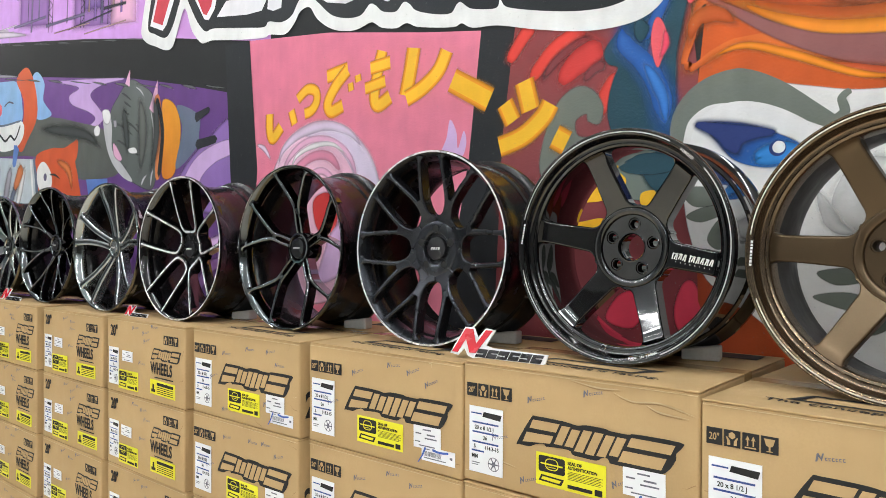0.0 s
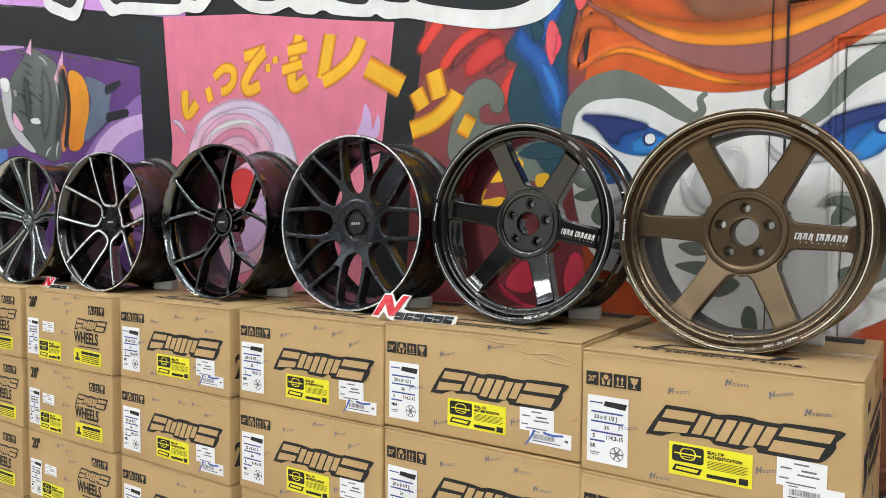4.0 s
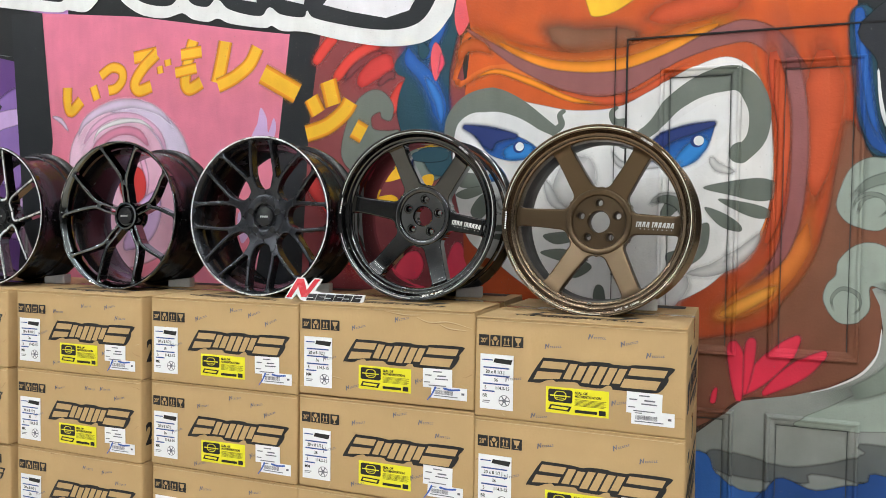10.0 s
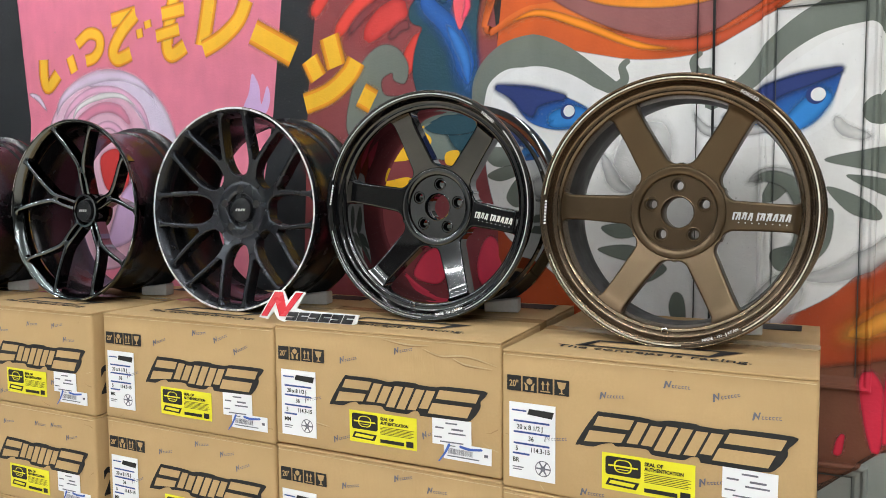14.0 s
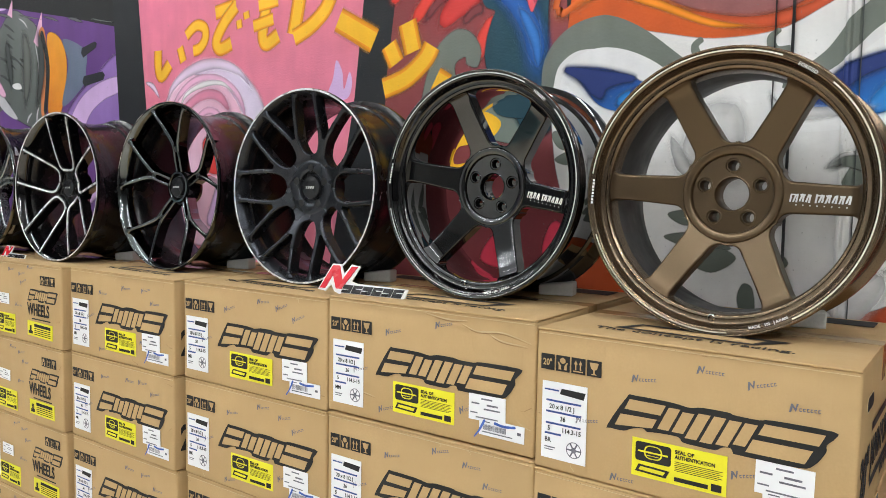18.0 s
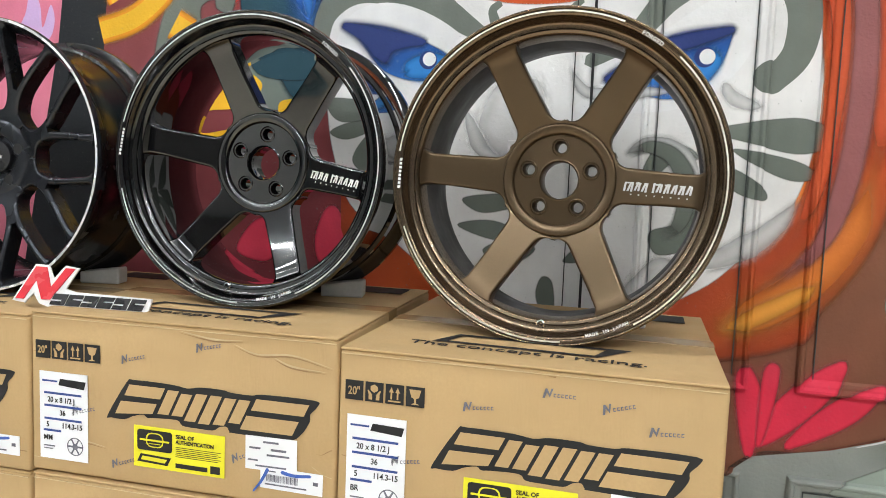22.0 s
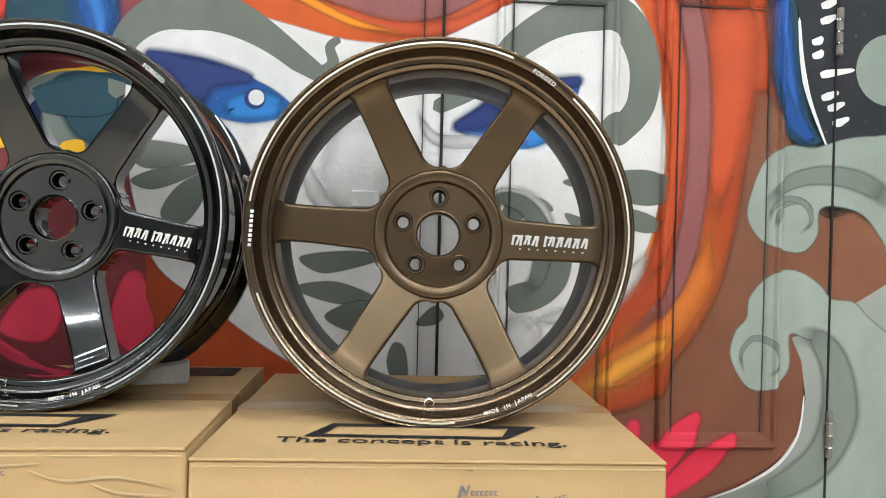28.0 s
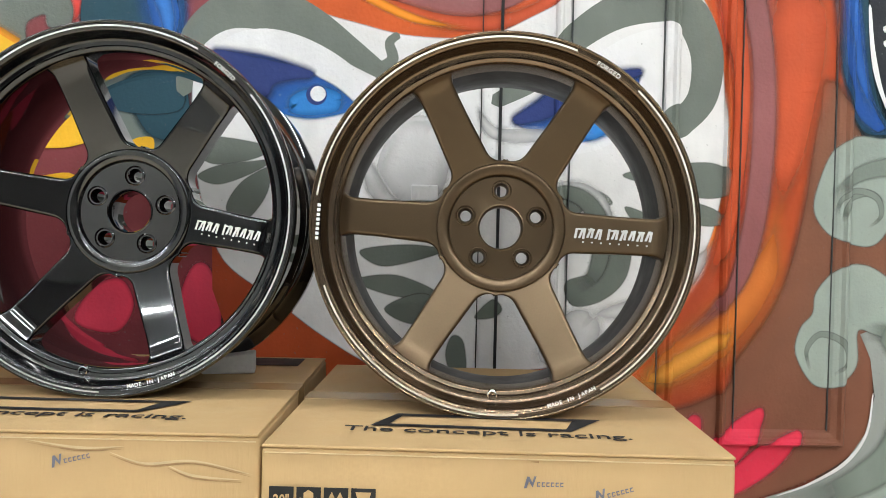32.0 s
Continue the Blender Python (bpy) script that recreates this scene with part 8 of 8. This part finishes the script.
side_wall = tagged(new("wall_side", mesh_from("wall_side", box_bm(FAR_X, -6.6, SIDE_Y, SIDE_Y + 0.2, 0, 2.62), P_TEALB)), "workshop side wall with a painted blossom tree and sky", "wall", kind="structure")
tagged(new("wall_office", mesh_from("wall_office", box_bm(FAR_X + 0.01, FAR_X + 0.16, -7.0, -2.2, 0, 2.7), M_PLASTER)), "plain grey partition wall", "wall", kind="structure")
tagged(new("wall_return", mesh_from("wall_return", box_bm(WALL_L, WALL_L + 0.16, WALL_Y + 0.16, SIDE_Y, 0, 4.6), WALL_BASE)), "dark end wall behind the mural", "wall", kind="structure")
tagged(new("roof_near", mesh_from("roof_near", box_bm(-7.2, 9.2, -9.2, 0.9, 4.362, 4.46), M_SHEET)), "grey metal sheet roof", "roof", kind="structure")


def roof_z(x):
    return 3.75 + 0.168 * (x + 9.2)


# gable boards between side wall and roof
bm = bmesh.new()
q = [bm.verts.new(p) for p in ((FAR_X, SIDE_Y + 0.02, 2.62), (-6.6, SIDE_Y + 0.02, 2.62), (-6.6, SIDE_Y + 0.02, roof_z(-6.6)), (FAR_X, SIDE_Y + 0.02, roof_z(FAR_X)))]
bm.faces.new(q)
r = bmesh.ops.extrude_face_region(bm, geom=list(bm.faces))
bmesh.ops.translate(bm, vec=(0, 0.1, 0), verts=[e for e in r["geom"] if isinstance(e, bmesh.types.BMVert)])
bmesh.ops.recalc_face_normals(bm, faces=bm.faces)
part("gable_board", bm, P_ORGR, side_wall, "orange painted gable boarding")
for k in range(9):
    part("gable_batten", box_bm(-15.1 + k, -15.04 + k, SIDE_Y - 0.02, SIDE_Y + 0.02, 2.62, roof_z(-15.1 + k)), M_STEEL, side_wall)
bm = box_bm(FAR_X, -6.7, SIDE_Y - 0.06, SIDE_Y, -0.14, -0.03)
for q in bm.verts:
    q.co.z += roof_z(q.co.x)
part("gable_edge", bm, M_RUBBER, side_wall, "dark steel edge under the roof")


def side_patch(name, material, pts, depth=0.004, smooth=True):
    line = [(p.x, p.y) for p in spline(pts, 5)] if smooth else pts
    if smooth:
        bm = soft_bm(line, 0.12)
        for v in bm.verts:
            v.co.y = SIDE_Y - depth
        part(name, bm, feathered(material), side_wall)
    else:
        part(name, flat_bm(line, SIDE_Y - depth), material, side_wall)


side_patch("painted_sky", P_PALEB, [(-15.0, 2.62), (-13.81, 2.61), (-14.03, 2.24), (-14.21, 1.87), (-14.57, 1.0), (-15.0, 1.0)], 0.003, False)
side_patch("painted_sky", P_SKY, [(-13.81, 2.61), (-12.2, 2.61), (-12.2, 1.0), (-14.57, 1.0), (-14.21, 1.87), (-14.03, 2.24)], 0.003, False)
side_patch("painted_sky", P_SKYD, [(-13.75, 2.58), (-12.3, 2.55), (-12.3, 2.40), (-13.40, 2.44), (-13.85, 2.30), (-13.95, 2.38)], 0.005)
side_patch("painted_glow", P_CORAL, [(-13.96, 2.15), (-13.80, 2.32), (-13.45, 2.41), (-12.6, 2.43), (-12.6, 1.86), (-13.37, 1.84), (-13.81, 1.94)], 0.007)
side_patch("painted_glow", P_ORG, [(-13.75, 2.14), (-13.56, 2.25), (-13.24, 2.28), (-12.6, 2.25), (-12.6, 2.05), (-13.26, 2.02), (-13.60, 2.04)], 0.009)
side_patch("painted_cloud", P_LILAC, [(-13.93, 1.94), (-13.52, 1.92), (-12.6, 1.94), (-12.6, 1.80), (-13.50, 1.75), (-13.97, 1.82)], 0.011)
# plain silhouette of the dark figure in the wall painting
side_patch("painted_figure", P_INK, [(-14.13, 1.0), (-14.00, 1.61), (-13.84, 1.74), (-13.61, 1.74), (-13.48, 1.63), (-13.36, 1.0)], 0.013)
side_patch("painted_lamp", P_GOLD, [(-13.50, 1.05), (-13.51, 1.61), (-13.35, 1.64), (-13.09, 1.57), (-13.00, 1.05)], 0.015)
rb = random.Random(8)
for line, widths in (([(-14.98, 1.10), (-14.92, 1.71), (-14.74, 2.09), (-14.56, 2.36), (-14.24, 2.51)], [0.10, 0.05, 0.02]), ([(-14.74, 2.09), (-14.38, 2.19), (-14.10, 2.35)], [0.04, 0.015]), ([(-14.97, 1.57), (-14.53, 1.69), (-14.14, 1.80)], [0.04, 0.015]), ([(-14.90, 1.0), (-14.70, 1.45), (-14.52, 1.62)], [0.05, 0.02])):
    part("painted_branch", ribbon_bm(line, widths, SIDE_Y - 0.017), P_BROWN, side_wall)


def petals(clumps, spread, place, count):
    """Loose clumps of small lobed petals sprayed on a wall."""
    bm = bmesh.new()
    for cx, cz in clumps:
        for k in range(count):
            x, z, s = cx + rb.gauss(0, spread * 1.3), cz + rb.gauss(0, spread), rb.uniform(0.025, 0.055)
            bm.faces.new([bm.verts.new(place(x + s * math.cos(a) * rb.uniform(0.6, 1.1), z + s * math.sin(a) * rb.uniform(0.6, 1.1), len(bm.faces))) for a in (0, 1, 2, 3, 4, 5)])
    return bm


TREE = [(-14.80, 2.54), (-14.86, 2.42), (-14.24, 2.50), (-14.01, 2.53), (-14.12, 2.42), (-14.34, 2.33), (-14.38, 2.16), (-14.45, 1.98), (-14.88, 2.17), (-14.62, 1.69), (-14.22, 1.77), (-14.40, 1.72)]
for tone, part_of in ((P_PINKR, TREE), (P_CORAL, TREE[::2])):
    ob = part("painted_blossom", petals(part_of, 0.06, lambda a, b, n: (min(max(a, -14.98), -13.9), SIDE_Y - 0.019 - 0.00002 * n - (0.004 if tone is P_CORAL else 0), min(b, 2.6)), 16), tone, side_wall)
    ob["kind"] = "stuff"
TWIG = [(1.30, 2.18), (1.55, 2.25), (1.80, 2.22), (1.90, 2.27), (1.97, 2.16), (2.12, 2.18), (2.31, 2.34), (2.40, 2.29), (2.48, 2.22), (2.55, 2.16), (2.62, 2.02), (2.30, 2.05), (1.75, 2.02)]
for cy, cz in TWIG[::2]:
    bm = soft_bm([(cy + 0.16 * math.cos(a), cz + 0.10 * math.sin(a)) for a in (0, 0.8, 1.6, 2.4, 3.2, 4.0, 4.8, 5.6)], 0.16)
    for v in bm.verts:
        v.co = (FAR_X + 0.012, v.co.x, v.co.z)
    part("blossom_haze", bm, feathered(P_MAUVEB), far_wall)
ob = part("painted_blossom", petals(TWIG, 0.045, lambda a, b, n: (FAR_X + 0.016 + 0.00002 * n, min(a, 2.72), b), 9), P_PINK2, far_wall)
ob["kind"] = "stuff"
for line in ([(1.2, 2.05), (1.8, 2.12), (2.3, 2.20), (2.72, 1.80)], [(2.25, 2.18), (2.32, 2.32), (2.45, 2.28)]):
    bm = ribbon_bm(line, [0.02, 0.03, 0.04], 0)
    for v in bm.verts:
        v.co = (FAR_X + 0.015, v.co.x, v.co.z)
    part("painted_branch", bm, P_BROWN, far_wall)

# pitched corrugated roof with clear sheets
roof = tagged(new("roof_workshop"), "corrugated metal roof with clear daylight sheets", "roof", kind="structure")


def sheet(x0, x1, y0, y1, material, name="roof_sheet"):
    """Ribs run along x, the fall of the roof."""
    n = max(1, round((y1 - y0) / 0.26))
    bm = bmesh.new()
    rows = []
    for i in range(n):
        for t, h in ((0, 0), (0.70, 0), (0.78, 0.04), (0.92, 0.04)):
            y = y0 + (y1 - y0) * (i + t) / n
            rows.append((bm.verts.new((x0, y, roof_z(x0) + h)), bm.verts.new((x1, y, roof_z(x1) + h))))
    rows.append((bm.verts.new((x0, y1, roof_z(x0))), bm.verts.new((x1, y1, roof_z(x1)))))
    for a, b in zip(rows, rows[1:]):
        bm.faces.new((a[0], b[0], b[1], a[1]))
    return part(name, bm, material, roof)


# open strips between the sheets are the daylight panels
for x0, x1, y0, y1 in ((-15.2, -6.7, -9, -2.2), (-11.2, -9.6, -2.2, 3.2), (-15.2, -12.6, -2.2, 1.9), (-12.6, -11.2, -2.2, 3.2), (-8.6, -8.0, -2.2, 3.2)):
    sheet(x0, x1, y0, y1, M_SHEET)
for x0, x1, y0, y1 in ((-9.6, -8.6, -2.2, 3.2), (-15.2, -12.6, 1.9, 3.2), (-8.0, -6.7, -2.2, 3.2)):
    sheet(x0, x1, y0, y1, M_SKYL, "daylight_sheet")
for x in (-14.6, -13.6, -12.05, -11.2, -10.4, -9.2, -8.2):
    part("purlin", box_bm(x - 0.03, x + 0.03, -9, 3.1, roof_z(x) - 0.085, roof_z(x) - 0.01), M_STEEL, roof)
for y in (1.1,):
    bm = box_bm(-15.1, -6.7, y - 0.035, y + 0.035, -0.19, -0.10)
    for q in bm.verts:
        q.co.z += roof_z(q.co.x)
    part("rafter", bm, M_TIMBER, roof, "pale unpainted timber rafter")
part("roof_post", box_bm(-8.75, -8.67, 0.84, 0.91, roof_z(-8.7) - 0.20, roof_z(-8.7) + 0.03), M_STEEL, roof)
tagged(new("pipe", mesh_from("pipe", cyl_bm(0.03, 6, pose(-11.7, 0, roof_z(-11.7) - 0.2, 90), 12), P_OCHRE)), "yellow conduit pipe below the roof", "pipe")

# tube lights
# a fitting for every lamp, the added unseen ones too
for _x, _y, _z, _l, _r in TUBES:
    ob = thing("tube_light_batten", "white fluorescent batten, seen in the workshop, unseen and added elsewhere", "light", pose(_x, _y, _z + 0.012, 0, 0, _r), "fluorescent battens")
    part("housing", box_bm(-_l / 2, _l / 2, -0.045, 0.045, 0.0, 0.05, 0.008, 1), M_WHITEB, ob)
    part("tube", cyl_bm(0.014, _l - 0.06, pose(0, 0, -0.034, 0, 90, 0), 12), M_TUBE, ob, "lit fluorescent tube")
    for s in (-1, 1):
        part("end_cap", box_bm(s * _l / 2 - 0.02, s * _l / 2 + 0.02, -0.05, 0.05, -0.03, 0.05, 0.005, 1), M_WHITEB, ob)

# bench by the side wall
bench = thing("workbench", "dark workbench against the painted side wall", "workbench")
part("worktop", box_bm(-14.2, -7.2, 2.04, 2.72, 1.16, 1.22, 0.01, 1), M_DARK, bench)
for x in (-13.5, -11.4, -9.3, -7.3):
    part("leg", box_bm(x - 0.04, x + 0.04, 2.08, 2.16, 0, 1.16), M_STEEL, bench)
for x in (-13.6, -12.8, -11.9, -10.8, -9.9):
    part("drape", box_bm(x - 0.4, x + 0.4, 2.20, 2.24, 0.05, 1.16, 0.01, 1), P_NAVYB if x == -12.8 else M_SIGNK, bench)
cam_box = thing("wall_camera", "small brown security camera on the far wall", "camera", pose(-14.9, 2.58, 2.40))
part("housing", box_bm(-0.1, 0.2, -0.09, 0.09, -0.07, 0.08, 0.02, 2), P_OCHRE, cam_box)
part("lens", cyl_bm(0.05, 0.03, pose(0.21, 0, 0, 0, 90, 0), 16), M_SIGNK, cam_box)

# ---- parked people carrier ----
car = thing("minivan", "black people carrier parked with its chrome front facing out", "car", pose(-8.9, -0.20, -0.004, 0, 0, -20.0) @ Matrix.Diagonal((1.0, 1.0, 1.05, 1.0)))


def body_shell(stations):
    """Skin from cross-sections along the car: (x, half width, sill, belt, roof, roof half width)."""
    bm = bmesh.new()
    rows = []
    for x, w, s, b, t, rw in stations:
        ring = [(-w * 0.96, s), (-w, s + 0.15), (-w, b - 0.12), (-w * 0.97, b), (-rw, t - 0.10), (-rw * 0.86, t - 0.02), (0, t), (rw * 0.86, t - 0.02), (rw, t - 0.10), (w * 0.97, b), (w, b - 0.12), (w, s + 0.15), (w * 0.96, s)]
        rows.append([bm.verts.new((x, y, z)) for y, z in ring])
    for a, b in zip(rows, rows[1:]):
        for k in range(13):
            m = (k + 1) % 13
            bm.faces.new((a[k], a[m], b[m], b[k]))
    bm.faces.new(rows[0])
    bm.faces.new(rows[-1][::-1])
    bmesh.ops.recalc_face_normals(bm, faces=bm.faces)
    return bm


part("body", body_shell([(0.95, 0.80, 0.28, 0.86, 0.90, 0.70), (0.85, 0.88, 0.22, 0.98, 1.04, 0.78), (0.45, 0.92, 0.22, 1.06, 1.14, 0.82), (-0.05, 0.925, 0.22, 1.10, 1.20, 0.84), (-0.75, 0.925, 0.22, 1.12, 1.72, 0.74), (-1.3, 0.925, 0.22, 1.12, 1.86, 0.72), (-3.0, 0.925, 0.22, 1.12, 1.88, 0.72), (-3.8, 0.90, 0.26, 1.10, 1.78, 0.70), (-3.95, 0.84, 0.40, 1.05, 1.55, 0.62)]), M_BLACKCAR, car, smooth=32)
bm = bmesh.new()
bm.faces.new([bm.verts.new(p) for p in ((-0.06, -0.80, 1.225), (-0.06, 0.80, 1.225), (-0.76, 0.69, 1.71), (-0.76, -0.69, 1.71))])
part("windscreen", bm, M_CARGLASS, car, "dark tinted windscreen")
for s in (1, -1):
    for x0, x1 in ((-0.95, -1.75), (-1.85, -2.75), (-2.85, -3.55)):
        bm = bmesh.new()
        bm.faces.new([bm.verts.new(p) for p in ((x0, s * 0.906, 1.15), (x1, s * 0.906, 1.15), (x1 + 0.04, s * 0.775, 1.68), (x0 - 0.06, s * 0.775, 1.68))])
        part("side_window", bm, M_CARGLASS, car, "dark tinted side window")
    m = part("wing_mirror", box_bm(-0.55, -0.38, s * 0.99 - 0.14, s * 0.99 + 0.12, 1.20, 1.38, 0.05, 3), M_BLACKCAR, car, smooth=40)
    part("mirror_trim", box_bm(-0.40, -0.372, s * 0.99 - 0.12, s * 0.99 + 0.10, 1.215, 1.235, 0.004, 1), M_CHROME, m)
    for x in (0.12, -2.85):
        wh = part("wheel", lathe([(0.35, -0.10), (0.34, -0.11), (0.23, -0.11), (0.23, 0.11), (0.34, 0.11), (0.35, 0.10)], 40), M_RUBBER, car, smooth=40, at=pose(x, s * 0.83, 0.35))
        part("rim", lathe([(0.232, -0.09), (0.215, -0.10), (0.20, -0.07), (0.20, 0.07), (0.232, 0.09)], 40), M_CHROME, wh, smooth=40)
        bm = bmesh.new()
        for k in range(10):
            sweep(*arm([(0.03, k * 36, -0.09, 0.03), (0.21, k * 36, -0.085, 0.025)], 0.03), bm=bm)
        part("spokes", bm, M_CHROME, wh, at=pose(0, 0, 0, 0, 0, 0 if s < 0 else 180))
    # stacked headlamps and tall chrome claw trim
    hl = part("headlamp", box_bm(0.70, 0.90, s * 0.62 - 0.26, s * 0.62 + 0.24, 0.84, 0.92, 0.02, 2), M_LENS, car, "slim clear headlamp", at=pose(0, 0, 0, 0, 0, 0))
    part("headlamp_trim", box_bm(0.72, 0.915, s * 0.60 - 0.28, s * 0.60 + 0.26, 0.80, 0.825, 0.008, 1), M_CHROME, hl)
    part("headlamp_trim", box_bm(0.70, 0.905, s * 0.60 - 0.28, s * 0.60 + 0.26, 0.935, 0.95, 0.006, 1), M_CHROME, hl)
    claw = bmesh.new()
    for a, b in (((0.45, 0.70), (0.82, 0.70)), ((0.82, 0.70), (0.84, 0.34)), ((0.84, 0.34), (0.62, 0.34)), ((0.62, 0.34), (0.72, 0.64))):
        d = Vector((b[0] - a[0], b[1] - a[1]))
        e = Vector((-d.y, d.x)).normalized() * 0.016
        vs = [claw.verts.new((0.962 - 0.12 * max(0, yy - 0.62), s * yy, zz)) for yy, zz in ((a[0] + e.x, a[1] + e.y), (b[0] + e.x, b[1] + e.y), (b[0] - e.x, b[1] - e.y), (a[0] - e.x, a[1] - e.y))]
        claw.faces.new(vs)
    g = bmesh.ops.extrude_face_region(claw, geom=list(claw.faces))
    bmesh.ops.translate(claw, vec=(0.02, 0, 0), verts=[e for e in g["geom"] if isinstance(e, bmesh.types.BMVert)])
    bmesh.ops.recalc_face_normals(claw, faces=claw.faces)
    part("fog_lamp_trim", claw, M_CHROME, car, "tall chrome bumper trim")
    part("fog_lamp", cyl_bm(0.05, 0.03, pose(0.962, s * 0.74, 0.40, 0, 90, 0), 20), M_LENS, car)
part("grille_insert", box_bm(0.86, 0.957, -0.87, 0.87, 0.30, 0.80, 0.02, 1), M_SIGNK, car, "black grille insert")
for k in range(6):
    part("grille_bar", box_bm(0.945, 0.980, -0.5, 0.5, 0.385 + 0.075 * k, 0.405 + 0.075 * k, 0.006, 1), M_CHROME, car)
part("bonnet_trim", box_bm(0.845, 0.875, -0.80, 0.80, 1.00, 1.03, 0.008, 1), M_CHROME, car, "chrome strip along the bonnet edge")
part("bumper", box_bm(0.70, 0.97, -0.88, 0.88, 0.20, 0.31, 0.04, 2), M_BLACKCAR, car, smooth=40)

# ---- floor tiles ----
TILE = 0.40
tile_bm = box_bm(-TILE / 2 + 0.002, TILE / 2 - 0.002, -TILE / 2 + 0.002, TILE / 2 - 0.002, -0.012, 0.0, 0.0015, 1)
tile_mesh = mesh_from("tile", tile_bm, M_TILE)
rest = bmesh.new()
for i in range(-18, 22):
    for j in range(0, 23):
        x, y = i * TILE, 0.42 - j * TILE
        if x - TILE / 2 < -6.61 or x > 8.8 or y < -8.8:
            continue
        if -7.2 < x < -0.6 and -3.2 < y < 0.4 and j < 10:
            t = part("tile", tile_mesh, None, floor, at=pose(x, y, 0.0008 * math.sin(i * 3.1 + j * 1.7)))
        else:
            box_bm(x - TILE / 2 + 0.002, x + TILE / 2 - 0.002, y - TILE / 2 + 0.002, y + TILE / 2 - 0.002, -0.012, 0, bm=rest)
far_tiles = part("far_tiles", rest, M_TILE, floor)
far_tiles["kind"] = "stuff"
